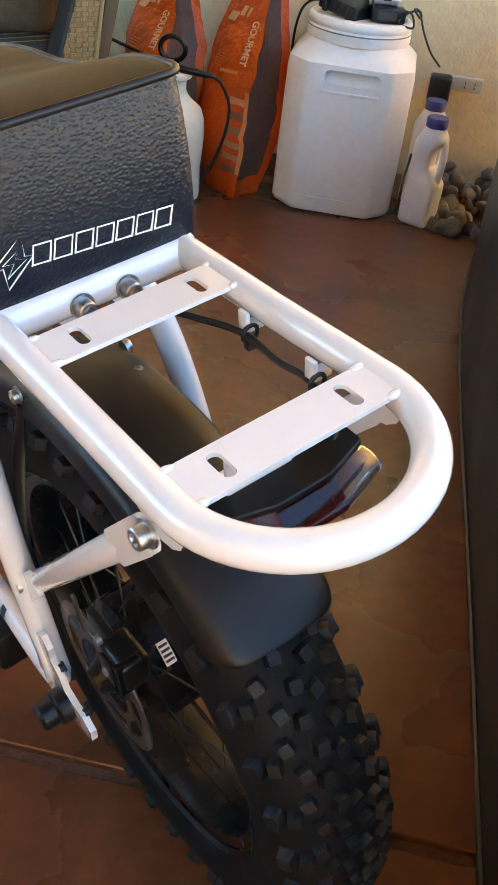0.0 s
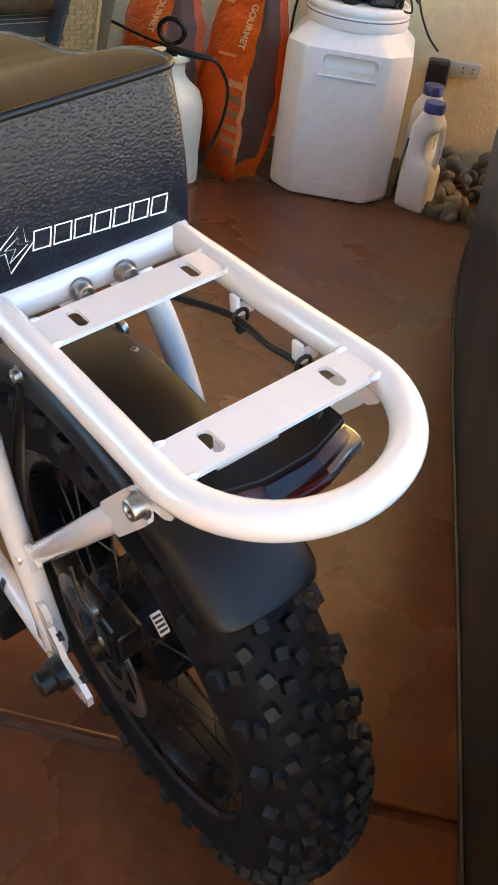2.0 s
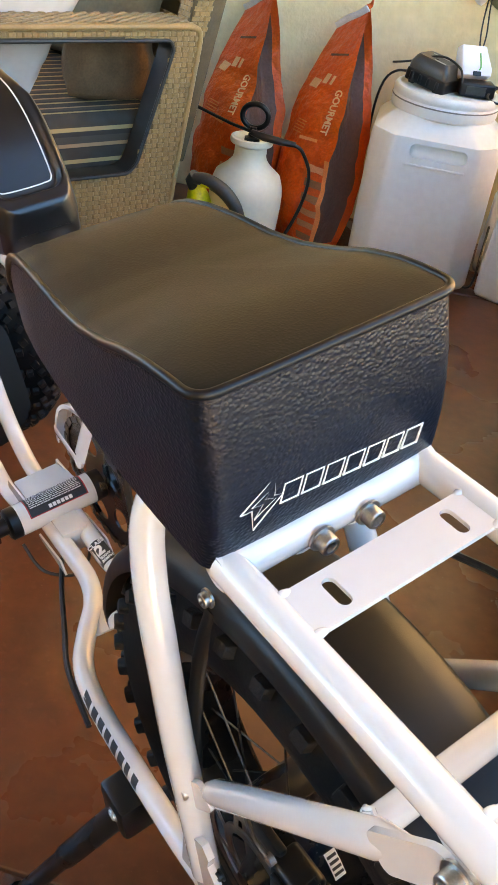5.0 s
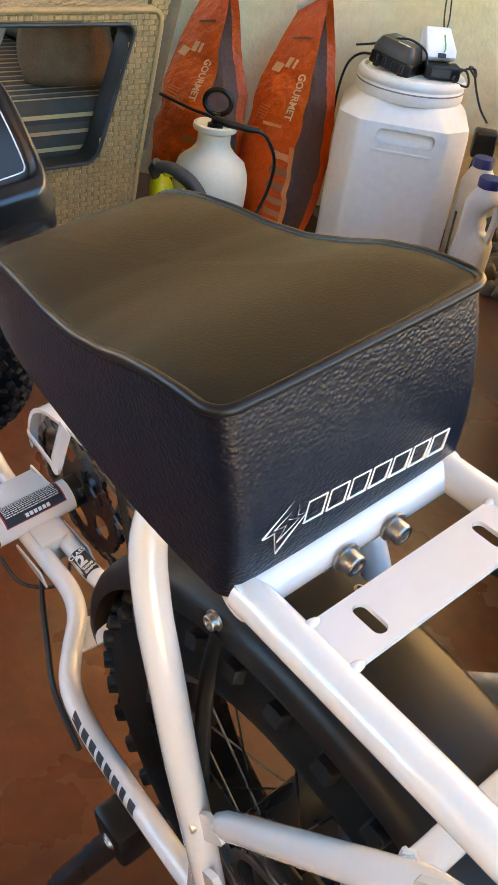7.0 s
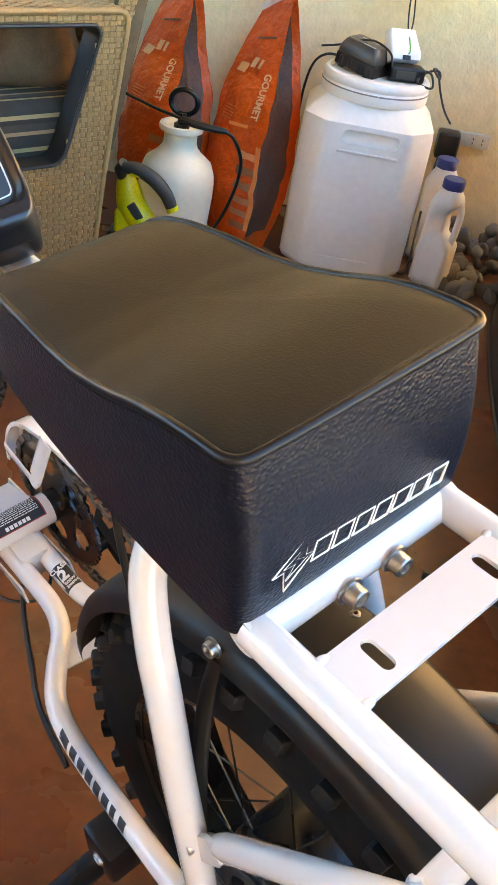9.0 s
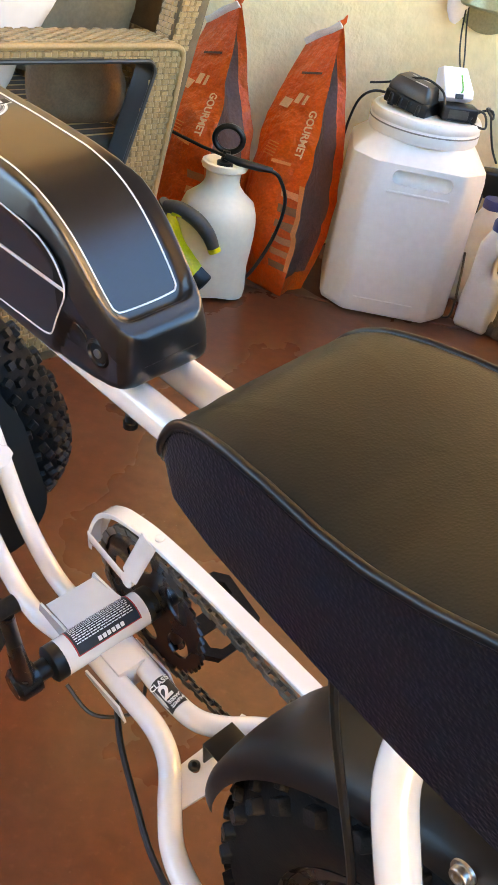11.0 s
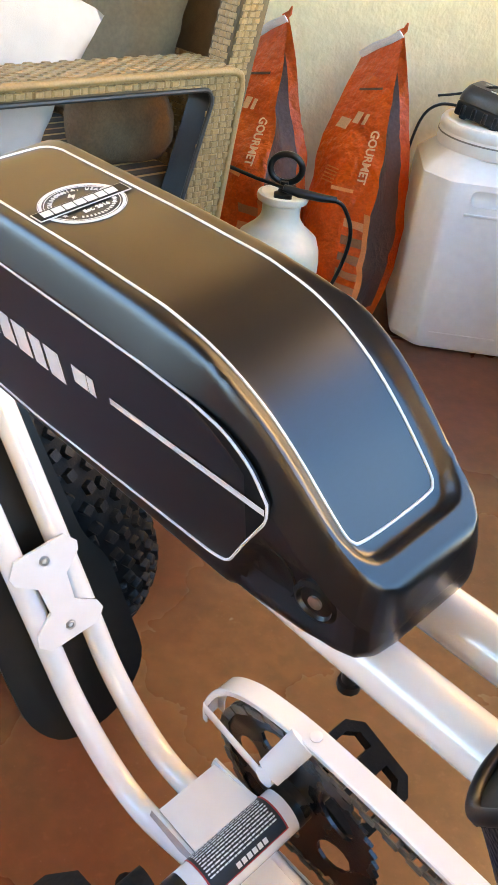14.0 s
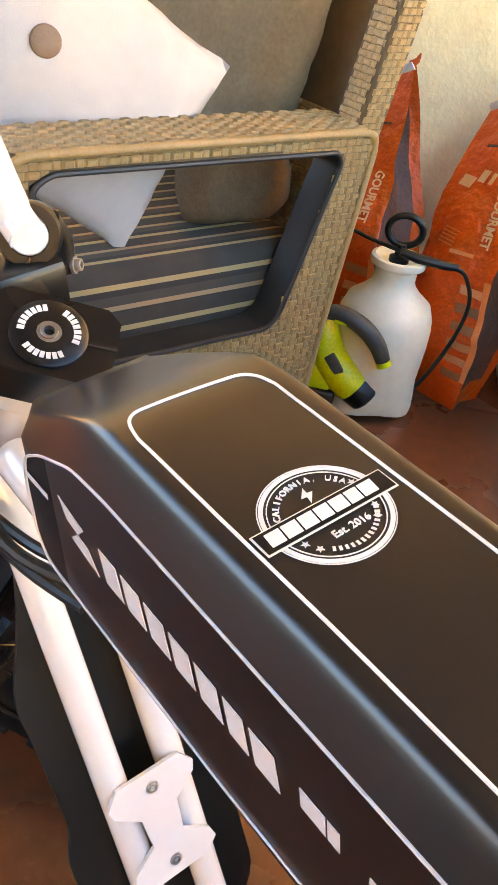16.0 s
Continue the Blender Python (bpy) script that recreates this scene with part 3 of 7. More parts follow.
        m = Matrix.Translation((s * 0.0755, 0, 0)) @ Matrix.Rotation(radians(90), 4, "Z") @ Matrix.Rotation(radians(90), 4, "X")
        part("rack_tab", plate(bmesh.new(), [(-0.018, -0.003), (-0.018, -0.014), (-0.0125, -0.026), (-0.004, -0.0325), (0.006, -0.0345), (0.016, -0.034), (0.03, -0.026), (0.05, -0.008), (0.06, -0.002)], 0.005, m), WHITE_PAINT, rack)
    return rack


def tail_lamp(bike):
    half = [(0.052, 0.022), (0.052, -0.002), (0.0515, -0.004), (0.035, -0.0095), (0.0195, -0.0142), (0.01, -0.0145), (0.0, -0.0145)]
    line = half + [(-x, y) for x, y in reversed(half[:-1])]

    def ring(z, out):
        """The outline at a height, moved out by so much at the back and sides."""
        pts = []
        for x, y in line:
            n = Vector((x * 0.35, y - 0.03, 0)).normalized() if y < 0.02 else Vector((0, 0, 0))
            pts.append((x + n.x * out, y + n.y * out, z))
        return pts
    housing = part("tail_lamp", loft(bmesh.new(), [ring(-0.0325, -0.001), ring(-0.0335, 0), ring(-0.037, 0), ring(-0.0375, -0.001)]), FENDER_BLACK, bike, "black tail lamp with a red and clear lens under the rack")
    part("lamp_core", loft(bmesh.new(), [ring(-0.0378, -0.004), ring(-0.046, 0.004), ring(-0.056, 0.002)]), LAMP_CORE, housing, "dark red reflector")
    for i0, i1, mat, lab in ((1, 4, CLEAR_LENS, "clear lens"), (4, 8, RED_LENS, "red lens"), (8, 11, CLEAR_LENS, "clear lens")):
        bm = bmesh.new()
        rows = [[Vector(p) for p in ring(z, o)[i0:i1 + 1]] for z, o in ((-0.0378, 0.001), (-0.042, 0.009), (-0.047, 0.0135), (-0.053, 0.013), (-0.0585, 0.006))]
        inner = [[Vector(p) for p in ring(z, o)[i0:i1 + 1]] for z, o in ((-0.0385, -0.001), (-0.0428, 0.007), (-0.0472, 0.0115), (-0.0525, 0.011), (-0.0572, 0.005))]
        loft(bm, rows, cap=False, closed=False)
        loft(bm, inner, cap=False, closed=False)
        bmesh.ops.bridge_loops(bm, edges=[e for e in bm.edges if e.is_boundary])
        part("lens", bm, mat, housing, lab)
    for x in (-0.012, 0.012):
        part("lens_rib", sweep(bmesh.new(), [(x, -0.0225, -0.039), (x, -0.033, -0.046), (x, -0.0335, -0.0525)], 0.0006, 6), CLEAR_LENS, housing)


SEAT_TOP = ((0.19, 0.113), (0.205, 0.1135), (0.232, 0.1115), (0.252, 0.1085), (0.277, 0.102), (0.306, 0.091), (0.338, 0.0815), (0.37, 0.077), (0.405, 0.076), (0.44, 0.0725), (0.465, 0.067), (0.48, 0.06), (0.492, 0.0505), (0.502, 0.036), (0.51, 0.021), (0.516, 0.006), (0.522, 0.0), (0.54, -0.002))


def interp(table, t):
    return float(np.interp(t, [a for a, _ in table], [b for _, b in table]))


def smooth_interp(table, t, w=0.012):
    return (interp(table, t - w) + 2 * interp(table, t) + interp(table, t + w)) / 4


def bike_seat(bike):
    SEAT_X = -0.0018
    half = [(0.0, 0.205), (0.05, 0.205), (0.0855, 0.206), (0.086, 0.25), (0.0848, 0.3), (0.0805, 0.36), (0.076, 0.41), (0.0712, 0.455), (0.066, 0.49), (0.062, 0.512), (0.042, 0.523), (0.0, 0.5255)]
    corner = rounded_path([(x, y, 0) for x, y in half], 0.013, 8)
    rim = [Vector((p.x, p.y, 0)) for p in corner] + [Vector((-p.x, p.y, 0)) for p in reversed(corner[1:-1])]
    # even steps round the outline
    lens = [0]
    for i, p in enumerate(rim):
        lens.append(lens[-1] + (rim[(i + 1) % len(rim)] - p).length)
    N = 320
    pts = []
    for k in range(N):
        s = lens[-1] * k / N
        i = max(j for j in range(len(rim)) if lens[j] <= s)
        f = (s - lens[i]) / max(1e-9, lens[i + 1] - lens[i])
        pts.append(rim[i].lerp(rim[(i + 1) % len(rim)], f))
    ymid = 0.36

    def ring(f, lift, drop=None):
        out = []
        for p in pts:
            x, y = p.x * f, ymid + (p.y - ymid) * f
            out.append((SEAT_X + x, y, (smooth_interp(SEAT_TOP, y, 0.004) + lift) if drop is None else drop))
        return out
    rings = []
    for t in (0.0, 0.12, 0.3, 0.5, 0.7, 0.86, 1.0):
        z = []
        f = 1.0 + 0.006 * math.sin(math.pi * t) + 0.02 * t
        for p in pts:
            top, bottom = smooth_interp(SEAT_TOP, p.y, 0.004), -0.006
            back = max(0.0, (0.26 - p.y) / 0.055) * (0.004 * t + 0.0065 * math.sin(math.pi * t))
            z.append((SEAT_X + p.x * f, p.y - back - 0.012 * t * max(0.0, (p.y - 0.45) / 0.075), top + (bottom - top) * t))
        rings.append(z)
    rings.append([(SEAT_X + (x - SEAT_X) * 0.94, ymid + (y - ymid) * 0.97, z - 0.005) for x, y, z in rings[-1]])
    shell = loft(bmesh.new(), rings, cap=False)
    shell.faces.new(list(shell.verts)[-N:])
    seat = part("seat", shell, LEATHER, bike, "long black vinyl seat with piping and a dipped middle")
    top = [ring(f, h) for f, h in ((1.0, -0.001), (0.985, 0.0014), (0.97, 0.0019), (0.95, 0.0023), (0.92, 0.0028), (0.88, 0.0034), (0.8, 0.0042), (0.68, 0.0051), (0.55, 0.0058), (0.4, 0.0064), (0.25, 0.0067), (0.1, 0.0068), (0.01, 0.0068))]
    bm = loft(bmesh.new(), top, cap=False)
    bm.faces.new([v for v in list(bm.verts)[-N:]])
    part("seat_top", bm, SEAT_TOP_VINYL, seat, "", 70)
    # sewing thread just under the piping
    inner = [Vector(p) for p in ring(1.0045, -0.0052)]
    rows = bmesh.new()
    for a, b in zip(inner, inner[1:] + inner[:1]):
        sweep(rows, [a.lerp(b, 0.1), a.lerp(b, 0.75)], 0.00045, 4)
    tagged(part("stitching", rows, PIPING, seat, "dark sewing thread"), kind="stuff")
    part("piping", sweep(bmesh.new(), [Vector(p) for p in ring(1.004, 0.0006)], 0.0029, 12, True), PIPING, seat, "glossy black piping")
    # slanted outlined emblem on the back of the seat
    def outline(shape, w=0.0011):
        bm = bmesh.new()
        sweep(bm, [Vector((x, 0.1972, z)) for x, z in shape], w * 0.5, 6, True)
        return bm

    def emblem(shape, w=0.0011):
        part("emblem", outline(shape, w), INK_WHITE, seat, "white outlined slanted emblem")
    emblem([(-0.047, 0.05), (-0.07, 0.033), (-0.0625, 0.0325), (-0.062, 0.0175), (-0.0415, 0.0345), (-0.0475, 0.036)])
    emblem([(-0.0505, 0.0415), (-0.0625, 0.0345), (-0.055, 0.0335), (-0.061, 0.025), (-0.0465, 0.0335), (-0.0535, 0.0365)], 0.0008)
    for i in range(7):
        # each mark leans, and the row falls a little to one side
        x, z, k = -0.0437 + i * 0.015, 0.0278 - i * 0.00125, 0.0032
        w, h, d = 0.0122, 0.0128, -0.001
        emblem([(x, z), (x + w, z + d), (x + w + k, z + d + h), (x + k, z + h)], 0.0018)


TANK_TOP = ((0.5775, 0.0245), (0.5785, 0.0285), (0.58, 0.031), (0.583, 0.034), (0.5875, 0.0385), (0.598, 0.048), (0.612, 0.063), (0.625, 0.077), (0.64, 0.09), (0.657, 0.1), (0.674, 0.1065), (0.7, 0.111), (0.76, 0.1125), (0.872, 0.112), (0.886, 0.109), (0.906, 0.0985), (0.932, 0.0845), (0.955, 0.072))
TANK_HALF = ((0.5775, 0.023), (0.5785, 0.029), (0.5815, 0.035), (0.587, 0.0395), (0.596, 0.0425), (0.612, 0.0458), (0.64, 0.048), (0.7, 0.0485), (0.9, 0.0485), (0.93, 0.047), (0.95, 0.042), (0.956, 0.036))
TANK_LOW = ((0.5775, 0.014), (0.5785, 0.009), (0.5815, 0.0045), (0.587, 0.0015), (0.6, -0.0015), (0.64, -0.003), (0.9, -0.004), (0.956, 0.004))


STRIPE_HALF = ((0.5985, 0.0255), (0.601, 0.0262), (0.615, 0.0272), (0.635, 0.028), (0.66, 0.0288), (0.69, 0.029), (0.9, 0.029))
RIM_RISE = ((0.577, 0.0135), (0.582, 0.0115), (0.586, 0.0105), (0.594, 0.009), (0.605, 0.008), (0.63, 0.0066), (0.66, 0.004), (0.695, 0.0), (1.0, 0.0))


def tank_z(x, y):
    """The height of the tank's skin at a place in plan: a lid sunk within a rim on the back slope."""
    w, t = interp(TANK_HALF, y), smooth_interp(TANK_TOP, y, 0.0006 + 0.0054 * min(1, max(0, (y - 0.591) / 0.01)))
    flat = 0.0355 * w / 0.0485
    # distance outside the sunk panel, whose corners are round
    rc = 0.007
    dx, dy = abs(x + 0.0012) - 1.03 * interp(STRIPE_HALF, y) - 0.0015 + rc, 0.5962 - y + rc
    e = math.hypot(max(dx, 0), max(dy, 0)) + min(max(dx, dy), 0) - rc
    k = min(1.0, max(0.0, e / 0.0095))
    t += interp(RIM_RISE, y) * k * k * (3 - 2 * k)
    # the rim's own top is flat before it rolls over
    start = max(flat, interp(STRIPE_HALF, y) + 0.0105 * min(1, interp(RIM_RISE, y) / 0.0045))
    start = min(start, w - 0.006)
    if abs(x) <= start:
        return t
    k = min(1.0, (abs(x) - start) / max(1e-6, w - start))
    fall = 0.0165 * (w / 0.0485) ** 1.5 + interp(RIM_RISE, y)
    return t - fall * (0.11 * (k / 0.3) ** 2 if k < 0.3 else 0.11 + 0.89 * ((k - 0.3) / 0.7) ** 1.06)


def tank_x(x):
    """From the tank's own width to the bike's frame."""
    return -0.004 + 0.925 * x


def scoop(y, z):
    """The depth of the hollow in the tank's flank round the port and the lock."""
    edge = 0.648 - 0.46 * (z - 0.018)

    def step(a, b, v):
        k = min(1.0, max(0.0, (v - a) / (b - a)))
        return k * k * (3 - 2 * k)
    return 0.0072 * (0.3 + 0.7 * step(-0.004, 0.02, z)) * step(0.583, 0.606, y) * (1 - step(edge - 0.007, edge - 0.002, y)) * (1 - step(0.033, 0.043, z))


def battery_tank(bike):
    rings = []
    ys = [0.5775, 0.5785, 0.58, 0.5815, 0.5826, 0.583, 0.5834, 0.585, 0.5866, 0.5871, 0.5875, 0.5879, 0.5884, 0.5898] + [0.591 + 0.0009 * i for i in range(14)] + [0.605 + 0.003 * i for i in range(30)] + [0.697 + 0.0085 * i for i in range(28)] + [0.936, 0.944, 0.95, 0.954, 0.956]
    for y in ys:
        w, zb = interp(TANK_HALF, y), interp(TANK_LOW, y)
        f = min(interp(STRIPE_HALF, y), w * 0.72)
        xs = [f * i / 7 for i in range(8)] + [f + (w - f) * math.sin(math.pi / 2 * i / 18) for i in range(1, 19)]
        right = [(x, y, tank_z(x, y)) for x in xs]
        side = [(w, y, right[-1][2] + (zb + 0.006 - right[-1][2]) * i / 16) for i in range(1, 17)]
        side = [(x - scoop(yy, z), yy, z) for x, yy, z in side]
        low = [(w - 0.002 - scoop(y, 0), y, zb + 0.002), (w - 0.006 - scoop(y, 0), y, zb), (0.0, y, zb)]
        half = right + side + low
        rings.append([(tank_x(x), yy, z) for x, yy, z in half + [(-x, yy, z) for x, yy, z in reversed(half[1:-1])]])
    tank = part("battery_tank", loft(bmesh.new(), rings), SATIN_BLACK, bike, "satin black battery tank with thin white pinstripes", 34)
    # pinstripe on the lid, closed across the front, and down the back slope
    line = [(-0.029, 0.845), (-0.029, 0.74), (-0.029, 0.69), (-0.0288, 0.66), (-0.028, 0.635), (-0.0272, 0.615), (-0.0262, 0.6045), (-0.0245, 0.601), (-0.02, 0.5995), (0.0, 0.599), (0.02, 0.5995), (0.0245, 0.601), (0.0262, 0.6045), (0.0272, 0.615), (0.028, 0.635), (0.0288, 0.66), (0.029, 0.69), (0.029, 0.74), (0.029, 0.845), (0.0285, 0.862), (0.0235, 0.8715), (0.012, 0.8745), (-0.012, 0.877), (-0.0235, 0.876), (-0.0285, 0.866)]
    flat = spline([(x, y, 0) for x, y in line], 8, True)
    part("pinstripe", sweep(bmesh.new(), [(tank_x(p.x * 1.03 - 0.0012), p.y, tank_z(p.x * 1.03 - 0.0012, p.y) + 0.0002) for p in flat], 0.00065, 6, True), INK_WHITE, tank, "thin white pinstripe")
    # side panel with its outline
    m = Matrix.Translation((-0.0487, 0, 0)) @ Matrix.Rotation(radians(90), 4, "Z") @ Matrix.Rotation(radians(90), 4, "X")
    shape = [(0.6255, 0.067), (0.634, 0.08), (0.648, 0.0885), (0.668, 0.092), (0.7, 0.0935), (0.86, 0.0945), (0.885, 0.092), (0.915, 0.078), (0.932, 0.066), (0.937, 0.05), (0.937, 0.02), (0.932, 0.009), (0.924, 0.006), (0.8, 0.0055), (0.66, 0.0135), (0.65, 0.0165), (0.64, 0.035), (0.626, 0.058)]
    side = [(p.x, p.y) for p in rounded_path([(a, b, 0) for a, b in shape + shape[:1]], 0.006, 3)[:-1]]
    panel = part("side_panel", plate(bmesh.new(), side, 0.0008, m @ Matrix.Translation((0, 0, 0.0004)) @ Matrix.Diagonal((1, 1, -1, 1))), DECAL_BLACK, tank, "flat black side decal with white bars")
    part("pinstripe", sweep(bmesh.new(), [m @ Vector((a, b, -0.0004)) for a, b in side], 0.00065, 6, True), GREY_INK, tank, "thin white pinstripe")

    def flat_shape(pts, name="emblem", mat=GREY_INK):
        part(name, plate(bmesh.new(), pts, 0.0003, m @ Matrix.Translation((0, 0, -0.0005))), mat, tank, "pale grey slanted bar")
    flat_shape([(0.627, 0.0605), (0.627, 0.0635), (0.726, 0.0605), (0.726, 0.0575)], "stripe")
    flat_shape([(0.914, 0.0555), (0.934, 0.0545), (0.934, 0.0575), (0.914, 0.0585)], "stripe")
    flat_shape([(0.902, 0.067), (0.883, 0.0625), (0.8895, 0.0555), (0.8815, 0.0545), (0.8745, 0.045), (0.8955, 0.0495), (0.8885, 0.0565), (0.897, 0.058)])
    x = 0.868
    for i, w in enumerate((0.0145, 0.0145, 0.0145, 0.014, 0.0145, 0.0125, 0.0145)):
        z0, z1, k = 0.0475, 0.063, 0.0035
        flat_shape([(x - w + 0.0022, z0), (x, z0), (x + k, z1), (x - w + 0.0022 + k, z1)])
        x -= w + 0.0012
    for w in (0.011, 0.005):
        flat_shape([(x - 0.006 - w, 0.0545), (x - 0.005 - w, 0.0635), (x - 0.005, 0.0635), (x - 0.006, 0.0545)])
        x -= w + 0.001
    # lock
    lock = along((-0.0395, 0.6075, 0.021), (-0.2, 0.58, 0.026))
    part("key_lock", lathe(bmesh.new(), [(0.0105, -0.004), (0.0105, 0.0012), (0.0085, 0.0022), (0.0075, 0.0005), (0.0065, 0.0008), (0.0005, 0.001)], lock, 24), BLACK_PLASTIC, tank, "black key lock with a steel barrel")
    part("lock_barrel", lathe(bmesh.new(), [(0.0032, 0), (0.0032, 0.002), (0.0022, 0.0024), (0.0003, 0.0022)], lock, 16), STEEL, tank)
    part("port_cover", lathe(bmesh.new(), [(0.0135, -0.004), (0.0135, 0.0004), (0.0128, 0.0008), (0.012, 0.0003), (0.0005, 0.0003)], along((-0.0412, 0.6315, 0.02), (-0.2, 0.62, 0.024)), 26), BLACK_PLASTIC, tank, "round black charging port cover")
    # badge on the lid
    c = Vector((MID - 0.0015, 0.7985, 0.1127))
    top = Matrix.Translation(c) @ Matrix.Scale(0.92, 4)
    for r, w in ((0.0215, 0.0016), (0.0228, 0.0004), (0.0196, 0.0004)):
        ringm = bmesh.new()
        lathe(ringm, [(r - w / 2, 0), (r - w / 2, 0.00025), (r + w / 2, 0.00025), (r + w / 2, 0)], top, 64)
        bmesh.ops.delete(ringm, geom=[f for f in ringm.faces if len(f.verts) > 4], context="FACES_ONLY")
        part("badge_ring", ringm, INK_WHITE, tank, "white printed ring")
    band = top
    part("badge_band", plate(bmesh.new(), [(-0.0275, -0.005), (0.0275, -0.005), (0.0275, 0.0052), (-0.0275, 0.0052)], 0.0003, band @ Matrix.Translation((0, 0, 0.0006))), INK_WHITE, tank, "white-edged band across a round badge")
    part("badge_band", plate(bmesh.new(), [(-0.0268, -0.0043), (0.0268, -0.0043), (0.0268, 0.0045), (-0.0268, 0.0045)], 0.0003, band @ Matrix.Translation((0, 0, 0.0009))), DECAL_BLACK, tank)
    x = -0.0235
    for w in (0.0058, 0.006, 0.006, 0.0056, 0.006, 0.0052, 0.006):
        part("emblem", plate(bmesh.new(), [(x - 0.0007, -0.0029), (x + w - 0.0008, -0.0029), (x + w, 0.003), (x, 0.003)], 0.0002, band @ Matrix.Translation((0, 0, 0.0012))), INK_WHITE, tank, "white printed bar")
        x += w + 0.0007
    # words round the upper and lower arcs
    for word, start, r in (("CALIFORNIA, USA", 156, 0.0164),):
        for i, ch in enumerate(word):
            if ch == " ":
                continue
            a = radians(start - i * 9.0)
            lettering(ch, 0.0034, top @ Matrix.Translation((r * math.cos(a), r * math.sin(a), 0.0002)) @ Matrix.Rotation(a - math.pi / 2, 4, "Z"), INK_WHITE, tank)
    for i in range(14):
        a = radians(238 + i * 7.2)
        part("printed_bar", plate(bmesh.new(), [(-0.0005, -0.0009), (0.0005, -0.0009), (0.0005, 0.0009), (-0.0005, 0.0009)], 0.0002, top @ Matrix.Translation((0.0165 * math.cos(a), 0.0165 * math.sin(a), 0.0004)) @ Matrix.Rotation(a + math.pi / 2, 4, "Z")), INK_WHITE, tank)
    lettering("Est. 2016", 0.0042, top @ Matrix.Translation((0.0025, -0.0095, 0.0002)), INK_WHITE, tank)
    for a, r in ((168, 0.0172), (20, 0.0172), (206, 0.0165), (223, 0.0168), (-24, 0.0165), (-41, 0.0165)):
        star = [((0.0016 if i % 2 == 0 else 0.0007) * math.sin(math.pi * i / 5), (0.0016 if i % 2 == 0 else 0.0007) * math.cos(math.pi * i / 5)) for i in range(10)]
        part("star", plate(bmesh.new(), star, 0.0002, top @ Matrix.Translation((r * math.cos(radians(a)), r * math.sin(radians(a)), 0.0004))), INK_WHITE, tank, "small white star")
    part("emblem", plate(bmesh.new(), [(0.0008, 0.0135), (-0.0028, 0.0095), (-0.0006, 0.0092), (-0.0012, 0.006), (0.0026, 0.0103), (0.0005, 0.0107)], 0.0002, top @ Matrix.Translation((0, 0, 0.0004))), INK_WHITE, tank, "white printed bar")
    return tank


TYRE = ((0.0, 0.2815), (0.012, 0.2808), (0.024, 0.278), (0.034, 0.2728), (0.0415, 0.2655), (0.0475, 0.2555), (0.051, 0.244), (0.0515, 0.232), (0.0495, 0.219), (0.0455, 0.2085), (0.042, 0.203), (0.039, 0.199))


def tyre_mesh():
    bm = bmesh.new()
    prof = [(r, -x) for x, r in reversed(TYRE)] + [(r, x) for x, r in TYRE[1:]]
    rings = []
    for r, x in prof:
        rings.append([bm.verts.new((x, r * math.cos(a), r * math.sin(a))) for a in (2 * math.pi * j / 96 for j in range(96))])
    for a, b in zip(rings, rings[1:]):
        for j in range(96):
            bm.faces.new((a[j], a[(j + 1) % 96], b[(j + 1) % 96], b[j]))
    return bm


def knob_mesh(l, w, h, name):
    bm = bmesh.new()
    vs = []
    for z, s in ((-0.004, 1.08), (h - 0.0012, 0.9), (h, 0.8)):
        vs.append([bm.verts.new((x * w / 2 * s, y * l / 2 * s, z)) for x, y in ((-1, -0.8), (-0.75, -1), (0.75, -1), (1, -0.8), (1, 0.8), (0.75, 1), (-0.75, 1), (-1, 0.8))])
    for a, b in zip(vs, vs[1:]):
        for j in range(8):
            bm.faces.new((a[j], a[(j + 1) % 8], b[(j + 1) % 8], b[j]))
    bm.faces.new(vs[-1])
    return finish(name, bm, KNOB_RUBBER)


